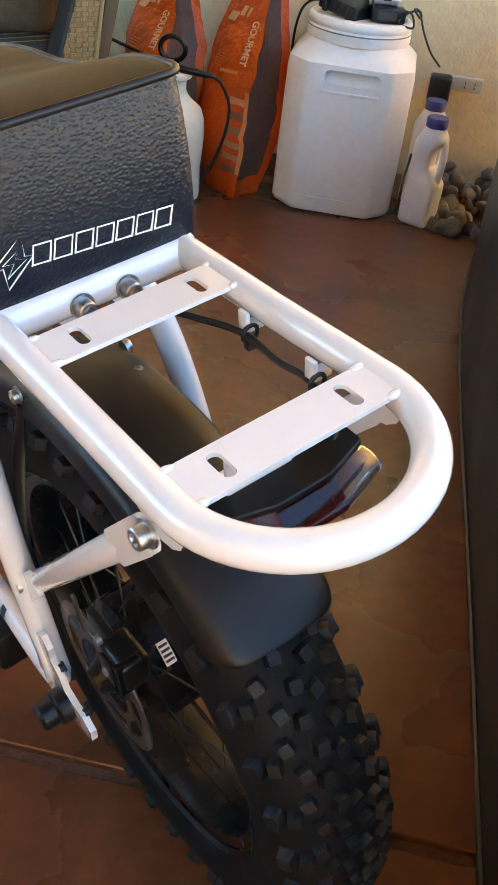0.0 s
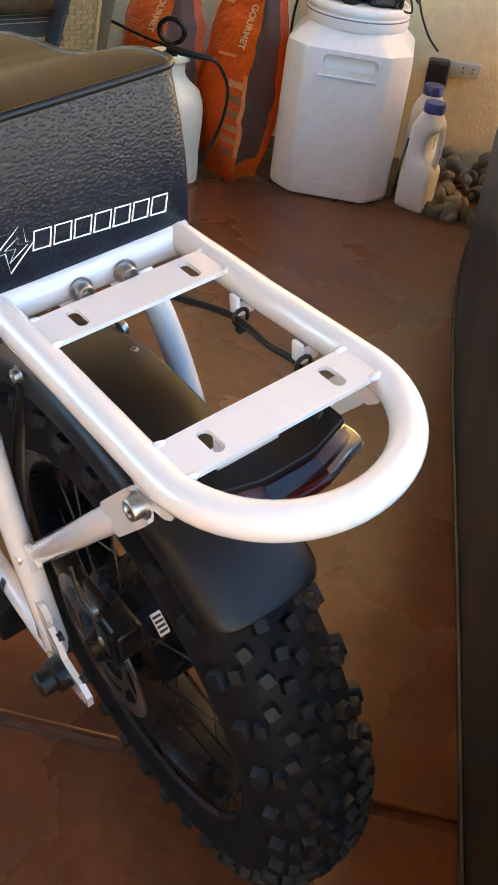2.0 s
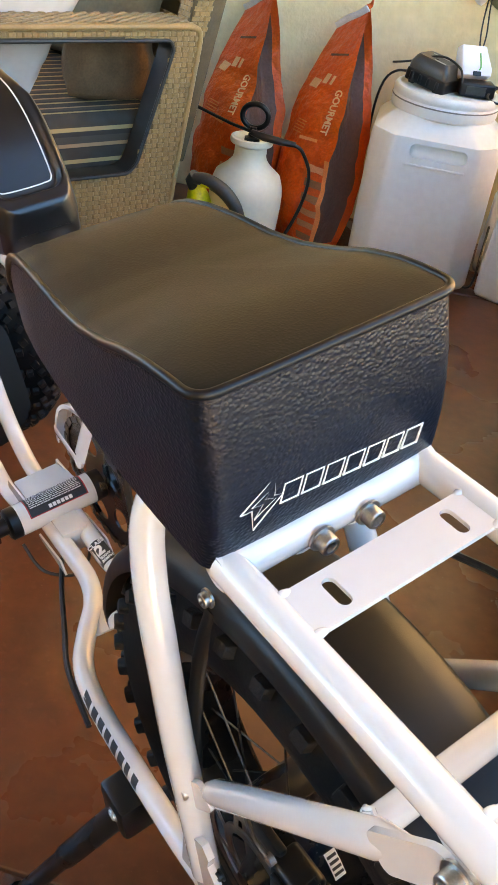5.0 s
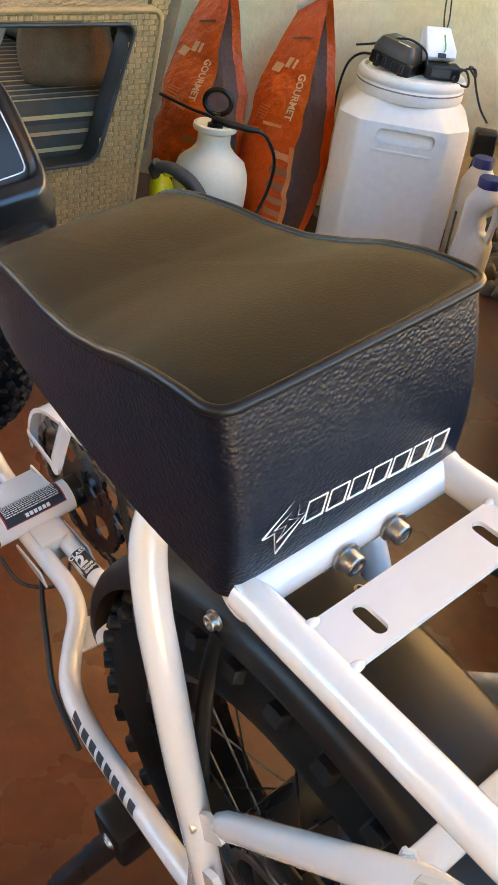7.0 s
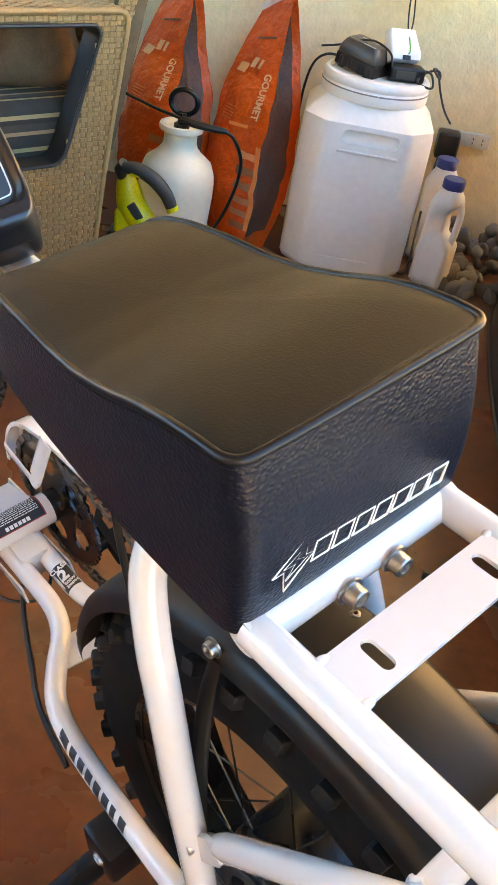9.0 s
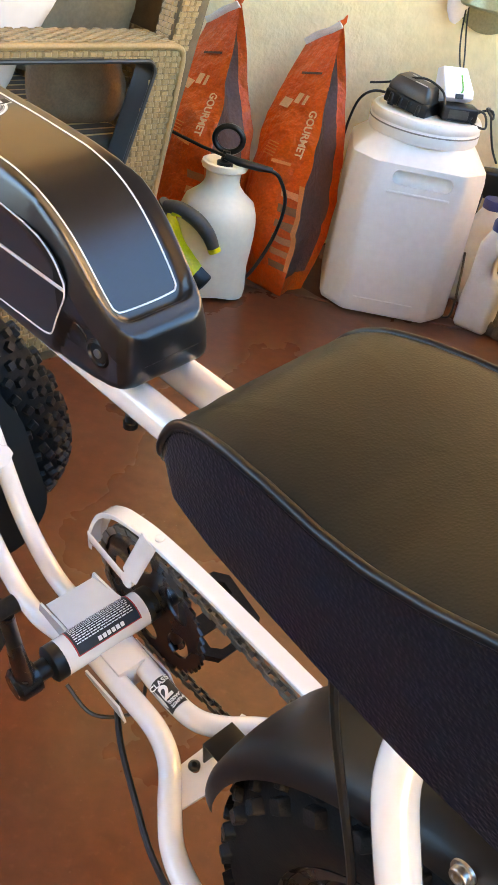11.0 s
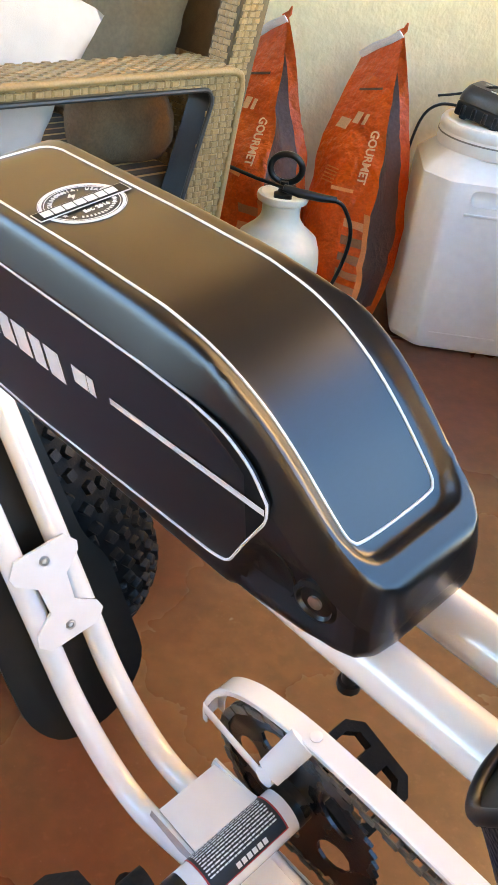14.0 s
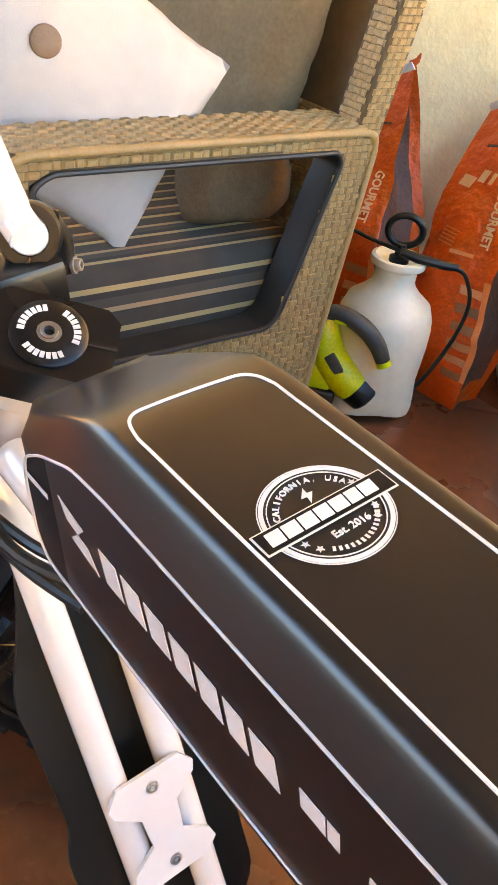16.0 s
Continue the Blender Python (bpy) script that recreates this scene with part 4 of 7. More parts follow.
def bike_wheel(bike, name, m, label, a0, a1, disc):
    """One fat wheel about local x. a0 to a1: the arc, in degrees from the front over the top, whose knobs are single pieces."""
    def put(bm):
        bmesh.ops.transform(bm, matrix=m, verts=bm.verts)
        return bm
    tyre = part(name, put(tyre_mesh()), RUBBER, bike, label)
    middle, edge, flank = knob_mesh(0.0122, 0.0118, 0.0066, "tread_knob"), knob_mesh(0.013, 0.011, 0.0066, "tread_knob"), knob_mesh(0.017, 0.013, 0.0085, "side_knob")
    joined = bmesh.new()
    count = 0
    N = 36
    # sideways place, mesh, steps in one pitch, shift along the tread, zigzag, twist
    rows = ((0.0085, middle, 2, 0.0, 0.0022, 0.2), (0.0255, middle, 2, 0.25, 0.0025, -0.22), (0.0375, edge, 1, 0.5, 0.0, 0.15), (0.0462, flank, 1, 0.5, 0.0, 0.0))
    for x0, me, per, off, zig, tw in [r for r in rows] + [(-r[0], r[1], r[2], r[3] + 0.3, r[4], -r[5]) for r in rows]:
        for i in range(N * per):
            ang = 360 * (i / per + off) / N
            an = radians(ang)
            x = x0 + zig * (1 if i % 2 else -1)
            r = float(np.interp(abs(x), [p[0] for p in TYRE[:7]], [p[1] for p in TYRE[:7]]))
            d = float(np.interp(abs(x) + 0.002, [p[0] for p in TYRE[:7]], [p[1] for p in TYRE[:7]])) - float(np.interp(max(0, abs(x) - 0.002), [p[0] for p in TYRE[:7]], [p[1] for p in TYRE[:7]]))
            tilt = math.atan2(-d, 0.004) * (1 if x > 0 else -1)
            nrm = Vector((math.sin(tilt), math.cos(tilt) * math.cos(an), math.cos(tilt) * math.sin(an)))
            tang = Vector((0, -math.sin(an), math.cos(an)))
            across = tang.cross(nrm)
            q = Matrix.Translation((x, r * math.cos(an), r * math.sin(an))) @ Matrix((across, tang, nrm)).transposed().to_4x4() @ Matrix.Rotation(tw, 4, "Z")
            if (ang - a0) % 360 <= (a1 - a0) and count < 290:
                share("side_knob" if me is flank else "tread_knob", me, tyre, m @ q)
                count += 1
            else:
                tmp = bmesh.new()
                tmp.from_mesh(me)
                bmesh.ops.transform(tmp, matrix=m @ q, verts=tmp.verts)
                at = len(joined.verts)
                new_vs = [joined.verts.new(v.co) for v in tmp.verts]
                for f in tmp.faces:
                    joined.faces.new([new_vs[v.index] for v in f.verts])
                tmp.free()
    rest = part("tread", joined, KNOB_RUBBER, tyre)
    tagged(rest, kind="stuff")
    rim = bmesh.new()
    rings = []
    for r, x in ((0.2, -0.04), (0.204, -0.0435), (0.205, -0.039), (0.188, -0.036), (0.184, -0.015), (0.186, 0), (0.184, 0.015), (0.188, 0.036), (0.205, 0.039), (0.204, 0.0435), (0.2, 0.04)):
        rings.append([rim.verts.new((x, r * math.cos(a), r * math.sin(a))) for a in (2 * math.pi * j / 72 for j in range(72))])
    for a, b in zip(rings, rings[1:]):
        for j in range(72):
            rim.faces.new((a[j], a[(j + 1) % 72], b[(j + 1) % 72], b[j]))
    rim_part = part("rim", put(rim), ALLOY_BLACK, bike, "black wide alloy rim")
    turn = Matrix.Rotation(radians(90), 4, "Y")
    big = 0.066 if disc else 0.03
    hub = lathe(bmesh.new(), [(0.012, -0.075), (0.02, -0.06), (big * 0.75, -0.045), (big, -0.036), (big, 0.036), (big * 0.75, 0.045), (0.02, 0.06), (0.012, 0.075)], turn, 36)
    part("hub", put(hub), ALLOY_BLACK, bike, "black hub")
    for i in range(28):
        a = 2 * math.pi * i / 28
        s = 1 if i % 2 else -1
        b = a + s * (0.35 if i % 4 < 2 else -0.35)
        bm = sweep(bmesh.new(), [(s * 0.034, (big - 0.004) * math.cos(b), (big - 0.004) * math.sin(b)), (s * 0.008, 0.186 * math.cos(a), 0.186 * math.sin(a))], 0.0011, 6)
        part("spoke", put(bm), ALLOY_BLACK, rim_part)
    if disc:
        bm = bmesh.new()
        for r0, r1 in ((0.08, 0.066), (0.05, 0.04)):
            lathe(bm, [(r1, -0.001), (r0, -0.001), (r0, 0.001), (r1, 0.001), (r1, -0.001)], Matrix.Translation((-0.062, 0, 0)) @ turn, 64)
        bmesh.ops.delete(bm, geom=[f for f in bm.faces if len(f.verts) > 4], context="FACES_ONLY")
        for i in range(8):
            a = 2 * math.pi * i / 8
            sweep(bm, [(-0.062, 0.045 * math.cos(a), 0.045 * math.sin(a)), (-0.062, 0.07 * math.cos(a + 0.35), 0.07 * math.sin(a + 0.35))], 0.0035, 6, flat=0.3, up=(1, 0, 0))
        for i in range(24):
            a = 2 * math.pi * i / 24
            rbox(bm, (-0.0012, -0.006, -0.0015), (0.0012, 0.006, 0.0015), 0, 1, Matrix.Translation((-0.062, 0.073 * math.cos(a), 0.073 * math.sin(a))) @ Matrix.Rotation(a + 0.6, 4, "X"))
        part("brake_disc", put(bm), DISC_STEEL, bike, "drilled steel brake disc")
    return tyre


def bike_running_gear(bike):
    # brake caliper and axle nut on the near side
    bm = rbox(bmesh.new(), (-0.093, 0.125, -0.35), (-0.06, 0.172, -0.308), 0.006, 3)
    cal = part("brake_caliper", bm, BLACK_PLASTIC, bike, "black brake caliper")
    part("caliper_cap", rbox(bmesh.new(), (-0.099, 0.134, -0.345), (-0.0925, 0.162, -0.313), 0.003), BLACK_PLASTIC, cal)
    part("caliper_rib", rbox(bmesh.new(), (-0.0965, 0.127, -0.308), (-0.07, 0.134, -0.35), 0.002), BLACK_PLASTIC, cal)
    part("caliper_arm", rbox(bmesh.new(), (-0.085, 0.165, -0.325), (-0.075, 0.208, -0.3), 0.003), BLACK_PLASTIC, cal)
    part("hose_banjo", lathe(bmesh.new(), [(0.006, 0), (0.006, 0.006), (0.003, 0.007)], along((-0.09, 0.168, -0.303), (-0.12, 0.168, -0.303)), 14), STEEL, cal)
    part("caliper_bolt", lathe(bmesh.new(), [(0.0065, 0), (0.0065, 0.008), (0.003, 0.009)], along((-0.088, 0.135, -0.362), (-0.12, 0.135, -0.362)), 14), BLACK_PLASTIC, cal)
    part("brake_hose", sweep(bmesh.new(), spline([(-0.094, 0.168, -0.303), (-0.098, 0.185, -0.288), (-0.09, 0.215, -0.285), (-0.085, 0.235, -0.31)], 6), 0.0024, 8), CABLE, cal)
    part("caliper_piston", lathe(bmesh.new(), [(0.005, 0), (0.0052, 0.002), (0.004, 0.003), (0.0004, 0.003)], along((-0.0985, 0.148, -0.329), (-0.2, 0.14, -0.32)), 14), STEEL, cal, "bright steel piston cap")
    for y, z in ((0.205, -0.365), (0.164, -0.398)):
        part("mount_bolt", socket_bolt(bmesh.new(), (-0.122, y, z), (-0.2, y, z), 0.0048, 0.006), BLACK_PLASTIC, cal)
    cal.matrix_local = Matrix.Translation((0.004, 0.021, -0.049)) @ Matrix.Scale(0.85, 4)
    bm = lathe(bmesh.new(), [(0.017, 0), (0.0175, 0.012), (0.016, 0.014), (0.0135, 0.015), (0.0135, 0.028), (0.011, 0.031), (0.001, 0.031)], along((-0.107, 0.191, -0.404), (-0.2, 0.191, -0.404)), 20)
    part("axle_nut_cover", bm, BLACK_PLASTIC, bike, "black rubber axle nut cover")
    # a white printed sticker wrapped on the hub
    def hub_patch(x0, x1, a0, a1, r):
        rows = [[(x, AXLE_Y + r * math.cos(a), AXLE_Z + r * math.sin(a)) for x in (x0, x1)] for a in (radians(a0 + (a1 - a0) * i / 8) for i in range(9))]
        return loft(bmesh.new(), rows, cap=False, closed=False)
    sticker = part("sticker", hub_patch(-0.0275, -0.0165, 123.5, 143.5, 0.0667), INK_WHITE, bike, "small white printed sticker")
    for i in range(4):
        part("printed_bar", hub_patch(-0.0265, -0.0175, 126 + 4.2 * i, 128.2 + 4.2 * i, 0.0671), INK_BLACK, sticker)
    # fender over the rear tyre
    def arc(a0, a1, n, half, r, drop):
        rows = []
        turn = 0.021
        steps = [(a1 - a0 - 4.2) * i / n for i in range(n)] + [a1 - a0 - 4.2 * (1 - math.sin(math.pi / 2 * i / 9)) for i in range(10)]
        for i, step in enumerate(steps):
            a = radians(a0 + step)
            e = min(1.0, i / 2.5 + 0.35)
            near_end = max(0.0, 1 - radians(a1 - a0 - step) * r / turn)
            tail = 1 - turn * (1 - math.sqrt(max(0.0, 1 - near_end ** 2))) / half
            row = []
            for k in (-1, -0.99, -0.975, -0.95, -0.9, -0.8, -0.5, 0, 0.5, 0.8, 0.9, 0.95, 0.975, 0.99, 1):
                rr = r - drop * tail ** 6 * abs(k) ** 14 - 0.004 * k * k
                row.append(Vector((MID + half * k * (0.9 + 0.1 * e) * tail, AXLE_Y + rr * math.cos(a), AXLE_Z + rr * math.sin(a))))
            rows.append(row)
        return rows
    rows = arc(6, 131.4, 44, 0.0515, 0.3035, 0.0155)
    bm = bmesh.new()
    outer = rows
    inner = [[p + (Vector((0, AXLE_Y, AXLE_Z)) - Vector((0, p.y, p.z))).normalized() * 0.0025 for p in r] for r in rows]
    loft(bm, outer, cap=False, closed=False)
    loft(bm, inner, cap=False, closed=False)
    bmesh.ops.bridge_loops(bm, edges=[e for e in bm.edges if e.is_boundary])
    fender = part("rear_fender", bm, FENDER_BLACK, bike, "smooth black plastic fender over the rear tyre", 50)
    for s in (-1, 1):
        part("fender_bolt", socket_bolt(bmesh.new(), (MID + s * 0.0475, 0.267, -0.117), (s * 0.2, 0.267, -0.105), 0.0058, 0.0065), STEEL, fender, "steel button-head bolt")
        part("fender_stay", sweep(bmesh.new(), spline([(MID + s * 0.05, 0.262, -0.124), (s * 0.066, 0.26, -0.16), (s * 0.085, 0.245, -0.22), (s * 0.095, 0.235, -0.3)], 5), 0.006, 10, flat=0.3, up=(0, 0, 1)), FENDER_BLACK, fender)
    bm = rbox(bmesh.new(), (-0.013, 0.508, -0.393), (0.023, 0.535, -0.39), 0.0008)
    rbox(bm, (-0.013, 0.5325, -0.422), (0.023, 0.5355, -0.3905), 0.0008)
    part("mount_bracket", bm, BLACK_PLASTIC, fender, "bent black mounting bracket")
    part("bracket_bolt", button_bolt(bmesh.new(), (-0.0215, 0.537, -0.4224), (-0.0215, 0.537, 0.0), 0.005, 0.004), BLACK_PLASTIC, fender)
    part("fender_bolt", socket_bolt(bmesh.new(), (0.03, 0.22, -0.1055), (0.03, 0.22, 0), 0.0028, 0.003), STEEL, fender, "steel button-head bolt")
    # kickstand
    stand = part("kickstand", rbox(bmesh.new(), (-0.15, 0.325, -0.505), (-0.112, 0.372, -0.452), 0.006), BLACK_PLASTIC, bike, "black metal kickstand folded down to the floor")
    a, b = Vector((-0.138, 0.35, -0.49)), Vector((-0.262, 0.405, -0.636))
    part("stand_leg", sweep(bmesh.new(), [a, a.lerp(b, 0.25), a.lerp(b, 0.5), a.lerp(b, 0.52), a.lerp(b, 0.93), b], [0.014, 0.0135, 0.013, 0.0105, 0.01, 0.011], 14), ALLOY_BLACK, stand)
    part("stand_foot", sweep(bmesh.new(), [a.lerp(b, 0.93), b + Vector((-0.008, 0.003, -0.01))], [0.014, 0.017], 12), RUBBER, stand)
    part("stand_bolt", socket_bolt(bmesh.new(), (-0.149, 0.345, -0.476), (-0.3, 0.345, -0.47), 0.006, 0.004), STEEL, stand, "steel bolt")
    part("stand_bolt", socket_bolt(bmesh.new(), (-0.118, 0.33, -0.452), (-0.118, 0.32, -0.3), 0.005, 0.006), STEEL, stand, "steel bolt")
    stand.location = (0.02, 0.005, -0.002)
    # dark bars printed along the chain stay
    centre = ((0.24, -0.0997, -0.4225), (0.275, -0.099, -0.43), (0.37, -0.096, -0.437), (0.445, -0.093, -0.434), (0.488, -0.084, -0.428))
    for i, w in enumerate((0.016, 0.0105, 0.0105, 0.0105, 0.0105, 0.0105, 0.008, 0.0105)):
        y0 = 0.452 - i * 0.0145 - (0.006 if i else 0)
        rows = []
        for k in range(7):
            a = radians(14 + 50 * k / 6)
            row = []
            for y in (y0 - w + k * 0.0006, y0 + k * 0.0006):
                cx, cz = (float(np.interp(y, [c[0] for c in centre], [c[j] for c in centre])) for j in (1, 2))
                row.append((cx - 0.0119 * math.cos(a), y, cz + 0.0119 * math.sin(a)))
            rows.append(row)
        part("emblem", loft(bmesh.new(), rows, cap=False, closed=False), INK_BLACK, bike, "dark printed bar")


def bike_drive(bike):
    turn = Matrix.Rotation(radians(90), 4, "Y")
    c = Vector((0.062, 0.713, -0.412))
    teeth = []
    for i in range(44 * 2):
        a = 2 * math.pi * i / 88
        r = 0.085 if i % 2 else 0.0905
        teeth.append((r * math.cos(a - 0.02), r * math.sin(a - 0.02)))
    holes = []
    for i in range(5):
        a = 2 * math.pi * i / 5 + 0.3
        holes.append([((0.056 + 0.016 * math.cos(k) * 1.1) * math.cos(a + 0.42 * math.sin(k)), (0.056 + 0.016 * math.cos(k)) * math.sin(a + 0.42 * math.sin(k))) for k in (2 * math.pi * j / 12 for j in range(12))])
    ring = part("chainring", plate(bmesh.new(), teeth, 0.003, Matrix.Translation(c) @ turn, holes), ALLOY_BLACK, bike, "black toothed chainring")
    part("spider", lathe(bmesh.new(), [(0.014, -0.018), (0.02, -0.01), (0.02, 0.012), (0.012, 0.016)], Matrix.Translation(c) @ turn, 24), ALLOY_BLACK, ring)
    # chain: a run over the ring to the sprocket and back below
    def run():
        out = []
        n = 46
        for i in range(n):
            out.append(Vector((0.0, 0.195 + (0.71 - 0.195) * i / n, -0.372 + (-0.3235 + 0.372) * i / n)))
        for i in range(22):
            a = math.pi / 2 - math.pi * i / 22
            out.append(Vector((0, 0.713 + 0.0885 * math.cos(a), -0.412 + 0.0885 * math.sin(a))))
        for i in range(n):
            out.append(Vector((0.0, 0.713 - (0.713 - 0.195) * i / n, -0.5005 + (0.0485) * i / n)))
        return out
    pts = run()
    bm = bmesh.new()
    for i in range(len(pts) - 1):
        d = pts[i + 1] - pts[i]
        mid = (pts[i] + pts[i + 1]) / 2
        if d.length < 1e-6:
            continue
        w = 0.0042 if i % 2 else 0.0025
        m = Matrix.Translation(mid + Vector((0.0605, 0, 0))) @ Matrix.Rotation(math.atan2(d.z, d.y), 4, "X")
        for s in (-1, 1):
            rbox(bm, (s * w - 0.0006, -d.length * 0.62, -0.0042), (s * w + 0.0006, d.length * 0.62, 0.0042), 0, 1, m)
        rbox(bm, (-w, -0.0022, -0.0022), (w, 0.0022, 0.0022), 0, 1, m @ Matrix.Translation((0, d.length / 2, 0)))
    tagged(part("chain", bm, CHAIN_STEEL, bike, "oily steel roller chain"), kind="stuff")
    # white guard over the upper run
    path = spline([(0.062, 0.826, -0.415), (0.062, 0.822, -0.385), (0.062, 0.8, -0.342), (0.062, 0.768, -0.316), (0.062, 0.73, -0.304), (0.062, 0.69, -0.2985), (0.062, 0.62, -0.2975), (0.062, 0.5, -0.303), (0.062, 0.42, -0.308)], 8)
    bm = bmesh.new()
    rings = []
    for i, p in enumerate(path):
        d = (path[min(i + 1, len(path) - 1)] - path[max(i - 1, 0)]).normalized()
        nrm = Vector((1, 0, 0)).cross(d)
        nrm = nrm if nrm.dot(p - Vector((0.062, 0.713, -0.412))) > 0 else -nrm
        rings.append([p + Vector((x, 0, 0)) + nrm * h for x, h in ((-0.0105, -0.006), (-0.0105, -0.001), (-0.0095, 0), (0.0075, 0), (0.0085, -0.001), (0.0085, -0.01), (0.007, -0.01), (0.007, -0.002), (-0.009, -0.002), (-0.009, -0.006))])
    loft(bm, rings)
    guard = part("chain_guard", bm, WHITE_PAINT, bike, "white painted metal chain guard")
    for p, q, w in (((0.051, 0.82, -0.392), (0.043, 0.737, -0.385), 0.009), ((0.052, 0.7, -0.3), (0.043, 0.728, -0.372), 0.012)):
        p, q = Vector(p), Vector(q)
        d = (q - p).normalized()
        part("guard_arm", sweep(bmesh.new(), [p, q], w, 12, flat=0.16, up=(1, 0, 0.0)), WHITE_PAINT, guard)
    part("guard_arm", lathe(bmesh.new(), [(0.0095, 0), (0.0095, 0.004), (0.003, 0.0042)], along((0.045, 0.732, -0.381), (0.03, 0.732, -0.379)), 18), WHITE_PAINT, guard)
    part("guard_bolt", lathe(bmesh.new(), [(0.005, 0), (0.005, 0.0012), (0.003, 0.0022), (0.0005, 0.0024)], along((0.0615, 0.695, -0.2985), (0.0615, 0.69, 0)), 16), WHITE_PAINT, guard)
    # cranks and pedals
    def crank(s, ang, x0, x1):
        a = radians(ang)
        hub, end = Vector((s * x0, 0.713, -0.412)), Vector((s * x1, 0.713 + 0.16 * math.cos(a), -0.412 + 0.16 * math.sin(a)))
        bm = sweep(bmesh.new(), [hub, hub.lerp(end, 0.12), hub.lerp(end, 0.5), hub.lerp(end, 0.9), end], [0.013, 0.0145, 0.0105, 0.0105, 0.012], 14, flat=0.7, up=(1, 0, 0))
        lathe(bm, [(0.017, 0), (0.018, 0.004), (0.018, 0.022), (0.014, 0.026), (0.002, 0.026)], along(hub - Vector((s * 0.012, 0, 0)), hub + Vector((s, 0, 0))), 22)
        arm = part("crank_arm", bm, ALLOY_BLACK, bike, "black crank arm")
        pm = Matrix.Translation(end + Vector((s * 0.062, 0, 0)))
        bm = bmesh.new()
        out = [(-0.046, -0.034), (-0.03, -0.05), (0.03, -0.05), (0.046, -0.034), (0.046, 0.034), (0.03, 0.05), (-0.03, 0.05), (-0.046, 0.034)]
        gaps = [[(-0.034, 0.012), (0.034, 0.012), (0.034, 0.03), (0.022, 0.04), (-0.022, 0.04), (-0.034, 0.03)], [(-0.034, -0.012), (0.034, -0.012), (0.034, -0.03), (0.022, -0.04), (-0.022, -0.04), (-0.034, -0.03)]]
        plate(bm, out, 0.018, pm @ Matrix.Rotation(radians(ang * 0 + 24 * s), 4, "X") @ Matrix.Translation((0, 0, 0.009)), gaps)
        sweep(bm, [end - Vector((s * 0.012, 0, 0)), end + Vector((s * 0.1, 0, 0))], 0.0085, 12)
        ped = part("pedal", bm, RUBBER, bike, "black plastic platform pedal")
        if s < 0:
            part("reflector", rbox(bmesh.new(), (-0.02, -0.004, -0.005), (0.02, 0.004, 0.005), 0.001, 1, pm @ Matrix.Rotation(radians(-24), 4, "X") @ Matrix.Translation((0, -0.049, 0))), material("amber_reflector", (0.8, 0.25, 0.02), 0.2), bike, "small amber reflector")
    crank(-1, 101.5, 0.097, 0.113)
    crank(1, 281.5, 0.078, 0.116)
    part("bearing_cup", lathe(bmesh.new(), [(0.0195, 0), (0.0205, 0.002), (0.0205, 0.013), (0.018, 0.015), (0.011, 0.016), (0.011, 0.03)], along((-0.055, 0.713, -0.412), (-0.2, 0.713, -0.412)), 26), BLACK_PLASTIC, bike, "black bearing cup")
    part("bearing_cup", lathe(bmesh.new(), [(0.0195, 0), (0.0205, 0.002), (0.0205, 0.008), (0.012, 0.01), (0.012, 0.02)], along((0.043, 0.713, -0.412), (0.2, 0.713, -0.412)), 26), BLACK_PLASTIC, bike, "black bearing cup")
    # warning label wrapped on the shell
    def wrap(x0, x1, a0, a1, r, mat, name, parent, lab=""):
        bm = bmesh.new()
        rows = []
        for i in range(9):
            a = radians(a0 + (a1 - a0) * i / 8)
            rows.append([(x, 0.713 + r * math.cos(a), -0.412 + r * math.sin(a)) for x in (x0, x1)])
        loft(bm, rows, cap=False, closed=False)
        return part(name, bm, mat, parent, lab)
    label = wrap(-0.044, 0.034, 20, 150, 0.0208, INK_BLACK, "warning_label", bike, "black warning label with rows of fine white print")
    for x0, x1, a0, a1 in ((-0.044, -0.0425, 20, 150), (0.0325, 0.034, 20, 150), (-0.044, 0.034, 147, 150), (-0.044, 0.034, 20, 23)):
        wrap(x0, x1, a0, a1, 0.021, INK_RED, "label_edge", label)
    for i in range(12):
        a = 30 + i * 7.6
        x = -0.04
        k = 0
        while x < 0.028:
            w = (0.003, 0.0052, 0.0022, 0.0044)[(i * 3 + k) % 4]
            wrap(x, min(x + w, 0.0295), a, a + 3.4, 0.0211, INK_WHITE, "print_bar", label)
            x += w + 0.0009
            k += 1
    for i in range(6):
        wrap(-0.018 + i * 0.0055, -0.0138 + i * 0.0055, 128, 141, 0.0211, INK_WHITE, "print_bar", label)
    # class sticker on the far chain stay
    p, q = Vector((0.0104, 0.638, -0.4318)), Vector((0.0098, 0.592, -0.4305))
    d = (p - q).normalized()
    n = Vector((-0.35, -0.1, 0.93))
    n = (n - d * n.dot(d)).normalized()
    m = Matrix.Translation((p + q) / 2 + n * 0.0095) @ Matrix((d.cross(n), d, n)).transposed().to_4x4() @ Matrix.Rotation(radians(0), 4, "Z")
    rows = []
    for i in range(7):
        a = radians(-58 + 116 * i / 6)
        rows.append([m @ Vector((0.0119 * math.sin(a), y, 0.0119 * math.cos(a) - 0.0095)) for y in (-0.0195, 0.0195)])
    st = part("class_sticker", loft(bmesh.new(), rows, cap=False, closed=False), INK_BLACK, bike, "black sticker with white lettering")
    face = m @ Matrix.Translation((0, 0, 0.0026))
    lettering("CLASS", 0.0082, face @ Matrix.Translation((0, 0.0135, 0)), INK_WHITE, st, bold=0.0002)
    lettering("2", 0.021, face @ Matrix.Translation((-0.0005, 0.0015, 0)), INK_WHITE, st, bold=0.0008)
    lettering("500W", 0.0056, face @ Matrix.Translation((0.002, -0.01, 0)), INK_WHITE, st, bold=0.00012)
